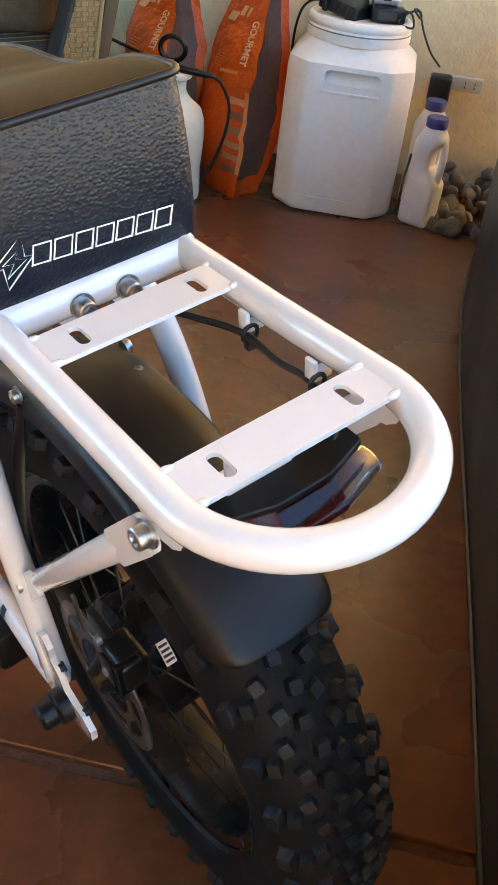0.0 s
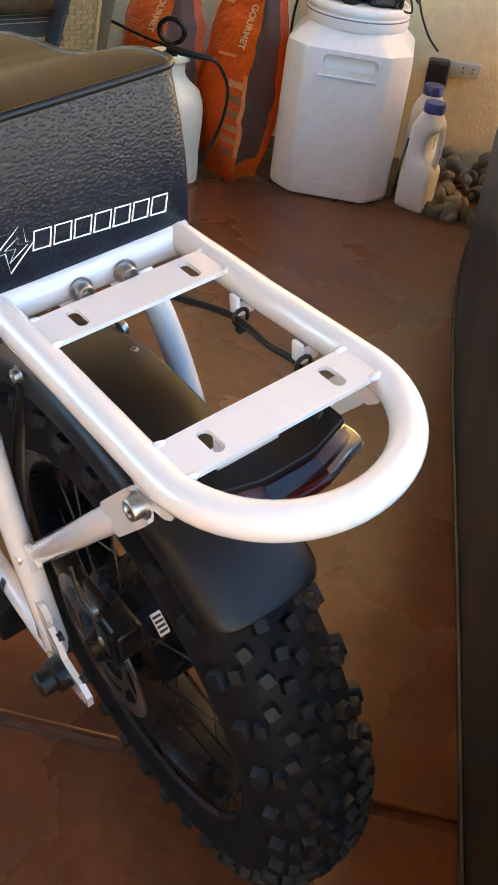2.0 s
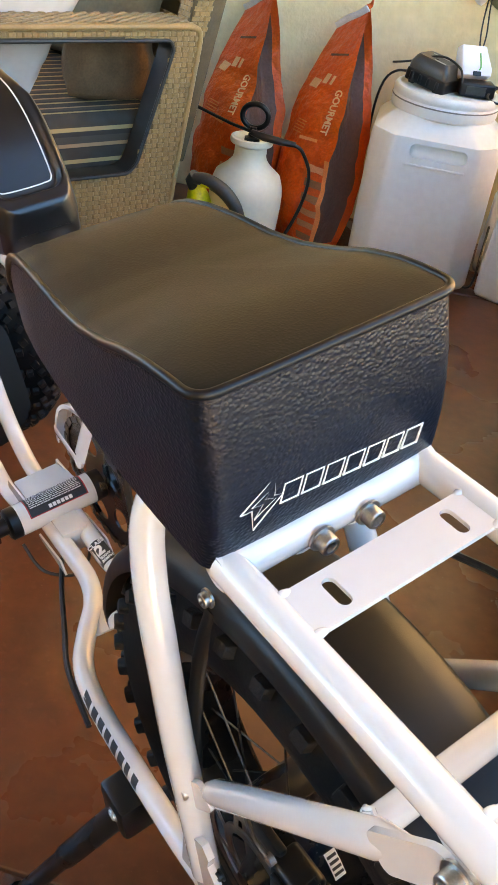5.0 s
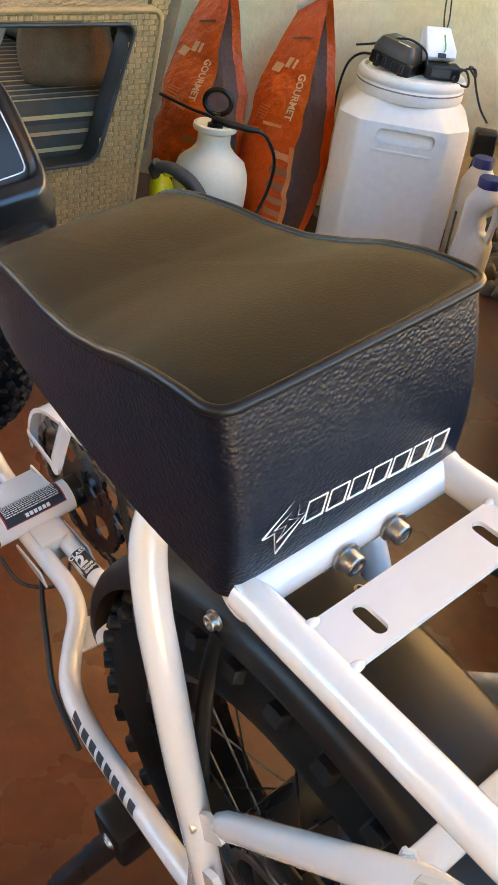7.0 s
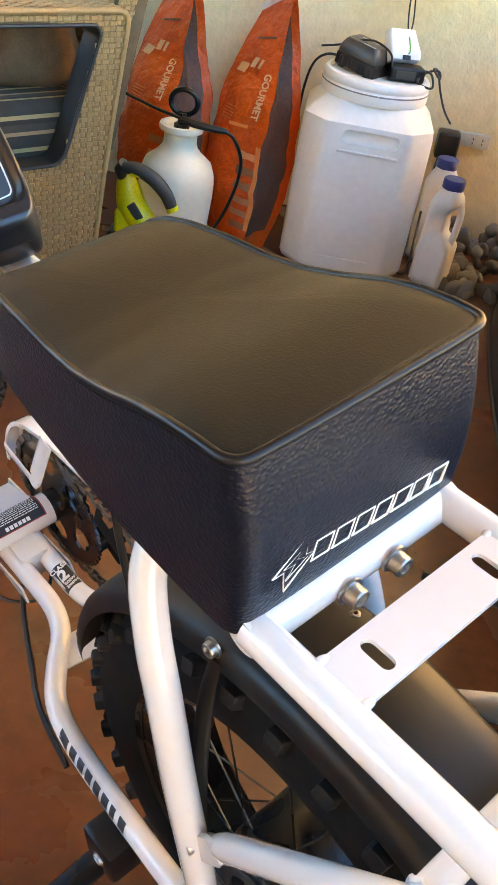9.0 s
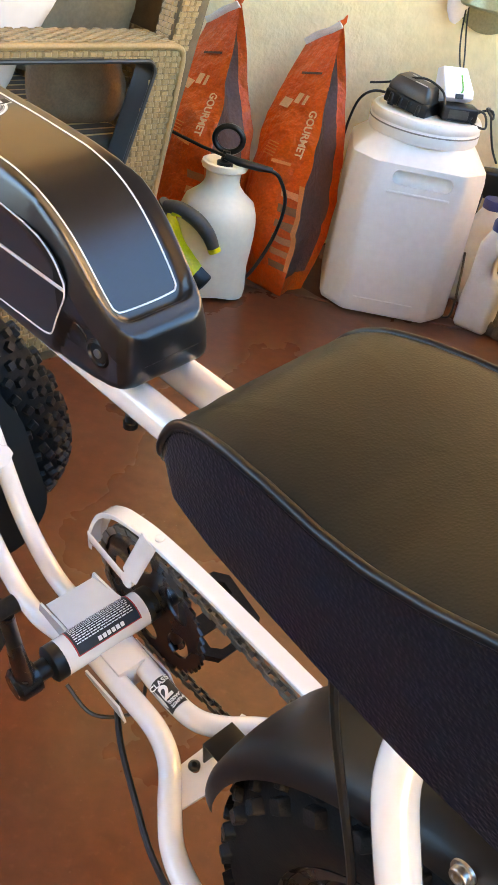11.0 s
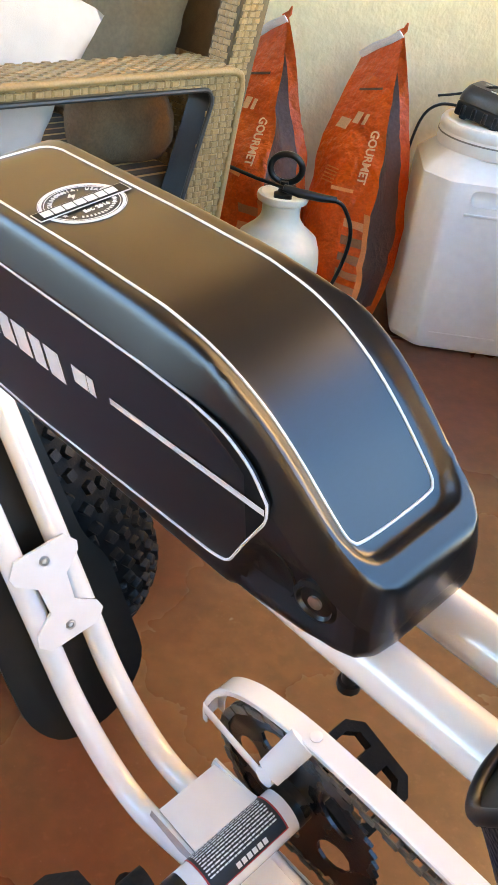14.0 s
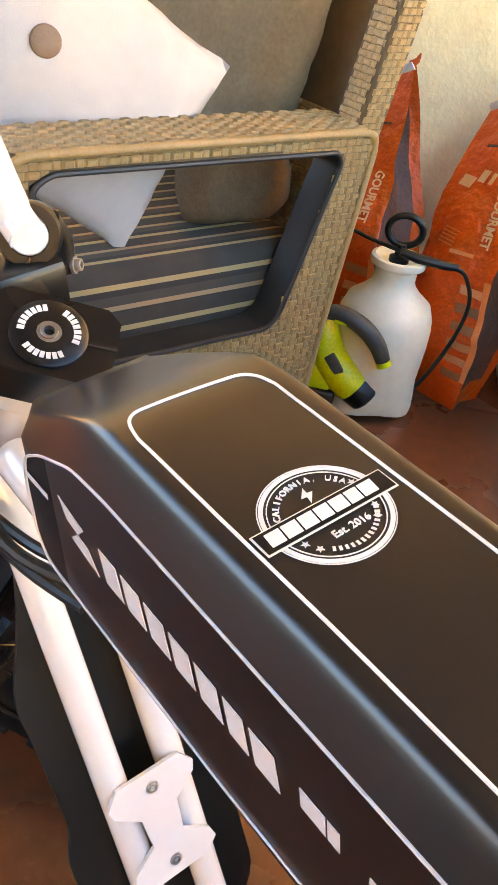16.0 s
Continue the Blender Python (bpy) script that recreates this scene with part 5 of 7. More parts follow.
    lettering("20MPH", 0.0053, face @ Matrix.Translation((0.002, -0.0155, 0)), INK_WHITE, st, bold=0.00012)
    # cables
    for pts, r in (([(-0.03, 0.655, -0.445), (-0.05, 0.62, -0.46), (-0.075, 0.56, -0.455), (-0.098, 0.5, -0.44), (-0.11, 0.43, -0.445)], 0.0032), ([(-0.06, 0.7, -0.44), (-0.05, 0.67, -0.47), (-0.01, 0.65, -0.48), (0.012, 0.66, -0.45)], 0.0022), ([(-0.054, 0.374, -0.03), (-0.06, 0.36, -0.08), (-0.066, 0.342, -0.125), (-0.073, 0.322, -0.17), (-0.081, 0.3, -0.23), (-0.085, 0.25, -0.31)], 0.003), ([(0.0, 0.66, -0.045), (0.0, 0.58, -0.042), (0.002, 0.5, -0.04)], 0.003)):
        part("cable", sweep(bmesh.new(), spline(pts, 6), r, 8), CABLE, bike, "black cable")
    part("cable_stud", lathe(bmesh.new(), [(0.004, 0), (0.004, 0.006), (0.0055, 0.0065), (0.0055, 0.011)], along((-0.0235, 0.6, -0.033), (-0.03, 0.6, -0.1)), 10), BLACK_PLASTIC, bike)


def bike_front(bike):
    steer, turned = radians(31), radians(47)
    top, low = Vector((0, 1.0, 0.085)), Vector((0, 1.15, -0.19))
    axis = (top - low).normalized()
    rot = Matrix.Translation(low) @ Matrix.Rotation(steer, 4, axis) @ Matrix.Translation(-low)
    def put(bm):
        bmesh.ops.transform(bm, matrix=rot, verts=bm.verts)
        return bm
    bike_wheel(bike, "front_tyre", rot @ Matrix.Translation((0, FRONT_Y, AXLE_Z)), "black knobbly fat front tyre", 120, 250, False)
    # fork
    fork = part("fork_crown", put(rbox(bmesh.new(), (-0.075, -0.02, -0.012), (0.075, 0.02, 0.012), 0.006, 2, along(low - axis * -0.02, top))), ALLOY_BLACK, bike, "black double-leg suspension fork")
    for s in (-1, 1):
        a, b = low + Vector((s * 0.068, 0.01, 0.03)), Vector((s * 0.068, FRONT_Y, AXLE_Z))
        part("fork_leg", put(sweep(bmesh.new(), [a, a.lerp(b, 0.5), a.lerp(b, 0.52), b], [0.014, 0.014, 0.019, 0.018], 16)), ALLOY_BLACK, fork)
    # black mud plate in front of the down tubes
    d = Vector((0, -0.34, -0.94)).normalized()
    n = Vector((0, 0.94, -0.34)).normalized()
    o = Vector((0, 1.02, -0.1)) + n * 0.02
    m = Matrix.Translation(o) @ Matrix((Vector((1, 0, 0)), -d, Vector((1, 0, 0)).cross(-d))).transposed().to_4x4()
    out = [(-0.036, 0.0), (0.036, 0.0), (0.04, -0.08), (0.045, -0.19), (0.06, -0.22), (0.06, -0.34), (0.012, -0.376), (-0.045, -0.372), (-0.07, -0.332), (-0.07, -0.22), (-0.061, -0.2), (-0.063, -0.12), (-0.066, -0.085), (-0.047, -0.04)]
    out = [(p.x, p.y) for p in rounded_path([(x, y, 0) for x, y in out + out[:1]], 0.024, 4)[:-1]]
    part("mud_plate", plate(bmesh.new(), out, 0.004, m), FENDER_BLACK, bike, "flat black plastic mud guard plate")
    # stem and bars
    c = Vector((0, 1.008, 0.066))
    fwd = Vector((math.sin(-turned), math.cos(turned), 0))
    fwd = (fwd - axis * fwd.dot(axis)).normalized()
    right = fwd.cross(axis).normalized()
    m = Matrix.Translation(c) @ Matrix((right, fwd, axis)).transposed().to_4x4()
    out = [(-0.0205, -0.025), (-0.015, -0.031), (0.015, -0.031), (0.0205, -0.025), (0.0205, 0.05), (0.017, 0.06), (-0.017, 0.06), (-0.0205, 0.05)]
    bm = plate(bmesh.new(), out, 0.036, m @ Matrix.Translation((0, 0, 0.0)))
    bmesh.ops.bevel(bm, geom=[e for e in bm.edges], offset=0.002, segments=2, affect="EDGES")
    stem = part("stem", bm, ALLOY_BLACK, bike, "black machined stem with a round printed cap")
    part("stem_cap", lathe(bmesh.new(), [(0.019, 0), (0.019, 0.0015), (0.0175, 0.0025), (0.006, 0.0028), (0.0055, 0.0012), (0.0003, 0.0012)], m, 36), BLACK_PLASTIC, stem, "round black cap with white bars")
    part("cap_bolt", socket_bolt(bmesh.new(), m @ Vector((0, 0, 0.001)), m @ Vector((0, 0, 1)), 0.0045, 0.003), STEEL, stem, "steel socket bolt")
    for k in range(3):
        for i in range(7):
            a = radians(k * 120 + 20 + i * 12.5)
            part("print_bar", plate(bmesh.new(), [(-0.0011, -0.0018), (0.0011, -0.0018), (0.0011, 0.0018), (-0.0011, 0.0018)], 0.0003, m @ Matrix.Translation((0.0135 * math.cos(a), 0.0135 * math.sin(a), 0.0031)) @ Matrix.Rotation(a + math.pi / 2, 4, "Z")), INK_WHITE, stem, "white printed bar")
    part("clamp_slit", rbox(bmesh.new(), (-0.0008, -0.0336, -0.03), (0.0008, -0.0195, 0.0006), 0, 1, m), INK_BLACK, stem)
    # the bar comes down into a clamp ahead of the stem
    end, way = Vector((0.013, 1.046, 0.099)), Vector((-0.45, -0.78, 0.35)).normalized()
    bars = rounded_path([(-0.06, 1.09, 0.42), (0.003, 1.062, 0.15), (0.012, 1.056, 0.105), end], 0.03, 8)
    handlebar = part("handlebar", sweep(bmesh.new(), bars, 0.01, 18), WHITE_PAINT, bike, "glossy white raised handlebar")
    cm = along(end - way * 0.02, end)
    ring = lathe(bmesh.new(), [(0.0105, 0.0), (0.0155, 0.0), (0.0165, 0.002), (0.0165, 0.016), (0.0155, 0.018), (0.0105, 0.018)], cm, 30)
    bmesh.ops.delete(ring, geom=[f for f in ring.faces if len(f.verts) > 4], context="FACES_ONLY")
    part("bar_clamp", ring, ALLOY_BLACK, stem)
    part("clamp_disc", lathe(bmesh.new(), [(0.0099, 0), (0.0099, 0.0192), (0.009, 0.0205), (0.0004, 0.0205)], cm, 26), WHITE_PAINT, handlebar)
    part("clamp_block", rbox(bmesh.new(), (-0.03, 1.036, 0.052), (0.028, 1.07, 0.086), 0.005, 2), ALLOY_BLACK, stem)
    part("clamp_ear", sweep(bmesh.new(), [(0.026, 1.05, 0.102), (0.032, 1.052, 0.088), (0.03, 1.05, 0.072)], [0.007, 0.0075, 0.007], 12), ALLOY_BLACK, stem)
    part("clamp_bolt", socket_bolt(bmesh.new(), (0.0345, 1.046, 0.076), (0.06, 1.02, 0.08), 0.0034, 0.005), STEEL, stem, "steel socket bolt")
    for k, pts in enumerate(([(-0.02, 1.06, 0.03), (-0.045, 1.03, -0.01), (-0.05, 0.985, -0.03), (-0.03, 0.94, -0.035)], [(-0.06, 1.1, 0.0), (-0.05, 1.05, -0.035), (-0.035, 1.0, -0.05), (-0.02, 0.95, -0.04)], [(-0.08, 1.12, 0.02), (-0.06, 1.06, -0.02), (-0.045, 1.0, -0.055), (-0.03, 0.95, -0.06)])):
        part("cable", sweep(bmesh.new(), spline(pts, 6), 0.0035, 8), CABLE, bike, "black cable")


bike = thing("electric_bike", "white electric moped-style bike with black seat leaning on its kickstand", "electric bike", BIKE)
bike_frame(bike)
bike_rack(bike)
tail_lamp(bike)
bike_seat(bike)
battery_tank(bike)
bike_wheel(bike, "rear_tyre", Matrix.Translation((MID, AXLE_Y, AXLE_Z)), "black knobbly fat rear tyre", 60, 240, True)
bike_running_gear(bike)
bike_drive(bike)
bike_front(bike)


# ---- the patio ----
def setting(name, bm, mat, label, m=ROOM, angle=38):
    return solid(name, bm, mat, label, name.split("_")[0], m, "structure", angle)


WALL_V = 0.42
setting("ground", rbox(bmesh.new(), (-60, -60, -0.3), (60, 60, -0.06)), BOUNCE_GROUND, "unseen pale ground that bounces sunlight into the patio")
slab = setting("floor", rbox(bmesh.new(), (-3.2, -6.0, -0.12), (1.5, WALL_V, -0.012)), JOINT_FILL, "red-brown stained concrete patio floor")
JOINTS = (-6.0, -3.72, -1.86, 0.0, WALL_V)
for v0, v1 in zip(JOINTS, JOINTS[1:]):
    gap = 0.009 if v1 < 0 else 0.003
    for u0, u1 in ((-3.2, -1.3), (-1.3, 1.5)):
        part("floor_slab", rbox(bmesh.new(), (u0 + 0.004, v0 + (0.009 if v0 < -0.1 else 0.003), -0.012), (u1 - 0.004, v1 - gap, 0.0), 0.002, 1), CONCRETE, slab)
part("joint_strip", rbox(bmesh.new(), (-3.2, -1.873, -0.011), (-1.17, -1.8475, 0.004), 0.003), JOINT_FILL, slab, "rough red-brown joint strip")
# Height above the ceiling is unseen, added to block light from behind.
setting("wall_back", rbox(bmesh.new(), (-3.4, WALL_V, -0.1), (3.4, WALL_V + 0.2, 6.0)), STUCCO, "cream stucco house wall behind the patio")
# Added out of view; its low height lets sky reach seat and tank.
setting("wall_side", rbox(bmesh.new(), (3.2, -8.0, -0.1), (3.4, WALL_V, 0.7)), STUCCO, "unseen low stucco wall added to shape the side light")
# Added behind the camera to cut the sky and warm what faces it.
setting("wall_front", rbox(bmesh.new(), (-3.4, -4.6, -0.1), (0.85, -4.4, 2.7)), STUCCO, "unseen cream wall added to block sky and bounce warm light")
# Added out of view; its height sets how much sky the tank's bevel reflects.
setting("wall_low", rbox(bmesh.new(), (-3.4, -4.4, -0.1), (-3.2, WALL_V, 1.1)), UNSEEN_GREY, "unseen low grey wall added to limit the sky light")
# Out of view; its open edge is placed for the sky on the tank's slope.
setting("ceiling", rbox(bmesh.new(), (-3.4, -4.6, 2.7), (0.85, WALL_V, 2.85)), DARK_CEILING, "dark patio ceiling out of view")


def jar_profile(bm, profile, m, n=8, segs=5):
    """Rings of rounded shape: (half width, half depth, corner, height)."""
    rings = []
    for w, d, r, z in profile:
        rings.append([m @ Vector((x, y, z)) for x, y in round_rect(w, d, 1e-3, 1)] if r < 1e-3 else [m @ Vector((x * w, y * d, z)) for x, y in round_rect(1, 1, r, segs)])
    return loft(bm, rings)


def pool_bucket():
    m = ROOM @ Matrix.Translation((0.147, 0.132, 0)) @ Matrix.Rotation(radians(1), 4, "Z")
    b = thing("storage_bucket", "tall white square plastic bucket with round lid on the floor", "bucket", m)
    I = Matrix()
    # cut-corner square body
    def oct_ring(w, c, z):
        return [(w, -w + c, z), (w, w - c, z), (w - c, w, z), (-w + c, w, z), (-w, w - c, z), (-w, -w + c, z), (-w + c, -w, z), (w - c, -w, z)]
    def soft(ring, r=0.012):
        pts = [Vector(p) for p in ring]
        out = []
        n = len(pts)
        for i in range(n):
            a, p, c = pts[i - 1], pts[i], pts[(i + 1) % n]
            p0, p1 = p + (a - p).normalized() * r, p + (c - p).normalized() * r
            for s in (0, 0.33, 0.67, 1):
                out.append(p0 * (1 - s) ** 2 + p * 2 * s * (1 - s) + p1 * s * s)
        return out
    W, C = 0.17, 0.058
    rings = [soft(oct_ring(W - 0.02, C, 0.0)), soft(oct_ring(W - 0.006, C, 0.006)), soft(oct_ring(W, C, 0.02)), soft(oct_ring(W, C, 0.2)), soft(oct_ring(W - 0.001, C, 0.375)), soft(oct_ring(W - 0.004, C, 0.398)), soft(oct_ring(W - 0.016, C + 0.004, 0.412)), soft(oct_ring(W - 0.05, C - 0.012, 0.44)), soft(oct_ring(W - 0.056, C - 0.014, 0.442))]
    whole = loft(bmesh.new(), rings)
    bmesh.ops.recalc_face_normals(whole, faces=whole.faces)
    cutter = rbox(bmesh.new(), (-0.062, -W - 0.05, 0.352), (0.084, -W + 0.024, 0.386), 0.014, 4)
    bmesh.ops.recalc_face_normals(cutter, faces=cutter.faces)
    pieces = []
    for shape in (whole, cutter):
        me = bpy.data.meshes.new("bucket_body")
        shape.to_mesh(me)
        shape.free()
        pieces.append(bpy.data.objects.new("bucket_body", me))
        scene.collection.objects.link(pieces[-1])
    cut = pieces[0].modifiers.new("pocket", "BOOLEAN")
    cut.object, cut.operation, cut.solver = pieces[1], "DIFFERENCE", "EXACT"
    bpy.context.view_layer.update()
    done = bmesh.new()
    done.from_mesh(bpy.data.meshes.new_from_object(pieces[0].evaluated_get(bpy.context.evaluated_depsgraph_get())))
    for ob in pieces:
        bpy.data.objects.remove(ob)
    body = part("bucket_body", done, BUCKET_WHITE, b, "", 30)
    part("grip_ledge", rbox(bmesh.new(), (-0.07, -W - 0.003, 0.329), (0.086, -W + 0.004, 0.336), 0.0025, 3), BUCKET_WHITE, b)
    part("panel_ridge", rbox(bmesh.new(), (-0.085, -W - 0.0018, 0.045), (0.07, -W + 0.004, 0.0495), 0.0015, 2), BUCKET_WHITE, b)
    lid = part("lid", lathe(bmesh.new(), [(0.126, 0.436), (0.136, 0.44), (0.139, 0.447), (0.139, 0.468), (0.136, 0.473), (0.138, 0.476), (0.138, 0.488), (0.133, 0.495), (0.124, 0.496), (0.118, 0.49), (0.1, 0.489), (0.02, 0.49)], I, 56), BUCKET_WHITE, b, "round white screw lid")
    # A thin darker ring along the lid's seam.
    part("lid_seam", sweep(bmesh.new(), [(0.1385 * math.cos(a), 0.1385 * math.sin(a), 0.4665) for a in (2 * math.pi * i / 48 for i in range(48))], 0.002, 6, True), material("dark_seam", (0.25, 0.22, 0.18), 0.7), lid)
    return b


def lid_clutter():
    base = ROOM @ Matrix.Translation((0.147, 0.132, 0.491))
    a = thing("power_adapter", "black ribbed power adapter lying on the bucket lid", "adapter", base @ Matrix.Translation((-0.045, -0.005, 0.0)) @ Matrix.Rotation(radians(-28), 4, "Z") @ Matrix.Rotation(radians(8), 4, "Y"))
    part("adapter_body", rbox(bmesh.new(), (-0.06, -0.046, 0.004), (0.06, 0.046, 0.036), 0.006, 3), BLACK_PLASTIC, a)
    rings = []
    for z, k in ((0.035, 1.0), (0.05, 0.98), (0.066, 0.84), (0.071, 0.76), (0.0715, 0.5)):
        rings.append([(x * 0.058 * k - 0.004, y * 0.045 * k + 0.003, z) for x, y in round_rect(1, 1, 0.28, 4)])
    part("adapter_lid", loft(bmesh.new(), rings), STAINED_LID, a, "smoky grey translucent cover")
    part("adapter_label", rbox(bmesh.new(), (0.0, -0.03, 0.0705), (0.034, -0.027, 0.0728), 0.0004, 1), BAG_WHITE, a)
    part("adapter_label", rbox(bmesh.new(), (-0.03, 0.014, 0.0705), (0.02, 0.016, 0.0728), 0.0004, 1), BAG_WHITE, a)
    for i in range(4):
        part("rib", rbox(bmesh.new(), (-0.045 + i * 0.026, -0.0485, 0.006), (-0.035 + i * 0.026, -0.044, 0.03), 0.002, 1), BLACK_PLASTIC, a)
    for x in (-0.045, 0.03):
        part("foot", rbox(bmesh.new(), (x, -0.047, 0.0), (x + 0.016, -0.036, 0.018), 0.003), BLACK_PLASTIC, a)
    a2 = thing("power_adapter", "small black power brick lying on the bucket lid", "adapter", base @ Matrix.Translation((0.068, -0.02, 0.0)) @ Matrix.Rotation(radians(12), 4, "Z"))
    part("adapter_body", rbox(bmesh.new(), (-0.045, -0.028, 0.001), (0.045, 0.028, 0.036), 0.006, 3), BLACK_PLASTIC, a2)
    part("adapter_label", rbox(bmesh.new(), (-0.03, -0.0286, 0.008), (0.02, -0.0275, 0.028), 0.0004, 1), TOOL_GREY, a2)
    d = thing("plug_in_device", "white plastic plug-in device with a green stripe", "device", base @ Matrix.Translation((0.052, -0.005, 0.036)) @ Matrix.Rotation(radians(24), 4, "Z") @ Matrix.Rotation(radians(-24), 4, "X"))
    rings = []
    for z, w, d0, d1 in ((0.0, 0.036, -0.024, 0.022), (0.004, 0.04, -0.03, 0.024), (0.02, 0.041, -0.031, 0.024), (0.062, 0.036, -0.012, 0.024), (0.078, 0.034, -0.006, 0.023), (0.08, 0.031, -0.003, 0.02)):
        rings.append([(x * w, (d0 + d1) / 2 + y * (d1 - d0) / 2, z) for x, y in round_rect(1, 1, 0.16, 3)])
    part("device_body", loft(bmesh.new(), rings), DEVICE_WHITE, d)
    part("green_stripe", sweep(bmesh.new(), [(0.004, -0.0315, 0.016), (0.008, -0.0315, 0.022), (0.011, -0.0245, 0.036), (0.013, -0.0135, 0.06)], 0.002, 6), GREEN_MARK, d)
    part("device_slot", rbox(bmesh.new(), (-0.012, -0.0325, 0.002), (0.01, -0.0295, 0.013), 0.0006, 1), BLACK_PLASTIC, d)
    W = base
    def lead(pts, r, label):
        bm = sweep(bmesh.new(), [W @ p for p in spline(pts, 8)], r, 8)
        solid("power_lead", bm, CABLE, label, "cable")
    lead([(-0.155, 0.01, 0.04), (-0.11, 0.0, 0.052), (-0.06, -0.01, 0.072), (-0.02, -0.02, 0.077), (0.02, -0.04, 0.06), (0.03, -0.05, 0.03)], 0.0028, "thin black lead draped over an adapter")
    lead([(0.1, -0.02, 0.03), (0.13, -0.04, 0.03), (0.14, -0.05, 0.0), (0.11, -0.06, 0.004), (0.1, -0.045, 0.012), (0.125, -0.02, 0.03), (0.15, -0.02, 0.035), (0.155, -0.03, 0.02), (0.135, -0.03, 0.04), (0.15, 0.0, 0.03), (0.17, 0.03, -0.02), (0.2, 0.09, -0.08), (0.235, 0.17, -0.13)], 0.003, "tangled black lead hanging beside the lid")
    lead([(-0.1, 0.03, 0.02), (-0.14, 0.06, 0.012), (-0.17, 0.08, -0.02), (-0.185, 0.1, -0.09), (-0.19, 0.15, -0.2)], 0.0035, "black lead hanging down behind the bucket")
    lead([(0.055, 0.02, 0.1), (0.05, 0.1, 0.13), (0.05, 0.18, 0.17), (0.055, 0.27, 0.23)], 0.0022, "thin black lead running up the wall")
    lead([(0.06, 0.02, 0.1), (0.065, 0.11, 0.125), (0.06, 0.19, 0.18), (0.06, 0.275, 0.235)], 0.002, "thin black lead running up the wall")


def wall_fittings():
    o = thing("power_strip", "beige power strip with black plugs on the wall", "power strip", ROOM @ Matrix.Translation((0.46, WALL_V - 0.012, 0.3)))
    part("strip_body", rbox(bmesh.new(), (-0.07, -0.012, -0.02), (0.062, 0.012, 0.02), 0.004), BEIGE_PLASTIC, o)
    for i in range(2):
        for k in (-0.006, 0.006):
            part("socket_slot", rbox(bmesh.new(), (0.01 + i * 0.028, -0.0128, k - 0.003), (0.013 + i * 0.028, -0.0115, k + 0.003)), BLACK_PLASTIC, o)
    p = thing("wall_plug", "chunky black plug adapter pushed into the power strip", "plug", ROOM @ Matrix.Translation((0.4, WALL_V - 0.055, 0.295)))
    part("plug_body", rbox(bmesh.new(), (-0.035, -0.03, -0.045), (0.03, 0.03, 0.03), 0.008, 3), BLACK_PLASTIC, p)
    part("plug_tail", rbox(bmesh.new(), (0.0, -0.025, -0.07), (0.024, 0.0, -0.04), 0.006, 2), BLACK_PLASTIC, p)
    lead = spline([(0.38, 0.34, 0.26), (0.37, 0.3, 0.22), (0.355, 0.2, 0.15), (0.345, 0.1, 0.1), (0.335, 0.03, 0.02), (0.3, 0.05, 0.006)], 8)
    solid("power_lead", sweep(bmesh.new(), [ROOM @ q for q in lead], 0.0035, 8), CABLE, "black lead trailing from the wall to the floor", "cable")
    s = thing("wall_lantern", "olive metal wall lantern wrapped in white plastic", "wall lamp", ROOM @ Matrix.Translation((0.265, WALL_V, 0.74)))
    part("lantern_back", lathe(bmesh.new(), [(0.09, 0), (0.09, 0.012), (0.08, 0.018), (0.03, 0.02)], Matrix.Rotation(radians(90), 4, "X"), 28), OLIVE_METAL, s)
    part("lantern_shade", lathe(bmesh.new(), [(0.085, -0.04), (0.09, -0.034), (0.082, 0.0), (0.05, 0.06), (0.012, 0.08)], Matrix.Translation((0.0, -0.09, 0.02)), 28), OLIVE_METAL, s)
    bm = lathe(bmesh.new(), [(0.004, -0.075), (0.012, -0.068), (0.026, -0.045), (0.034, 0.0), (0.03, 0.04), (0.02, 0.06)], Matrix.Translation((-0.085, -0.03, 0.0)), 18)
    for v in bm.verts:
        v.co += Vector(noise.noise_vector(v.co * 40)) * 0.005
    part("plastic_wrap", bm, DEVICE_WHITE, s, "crumpled white plastic")


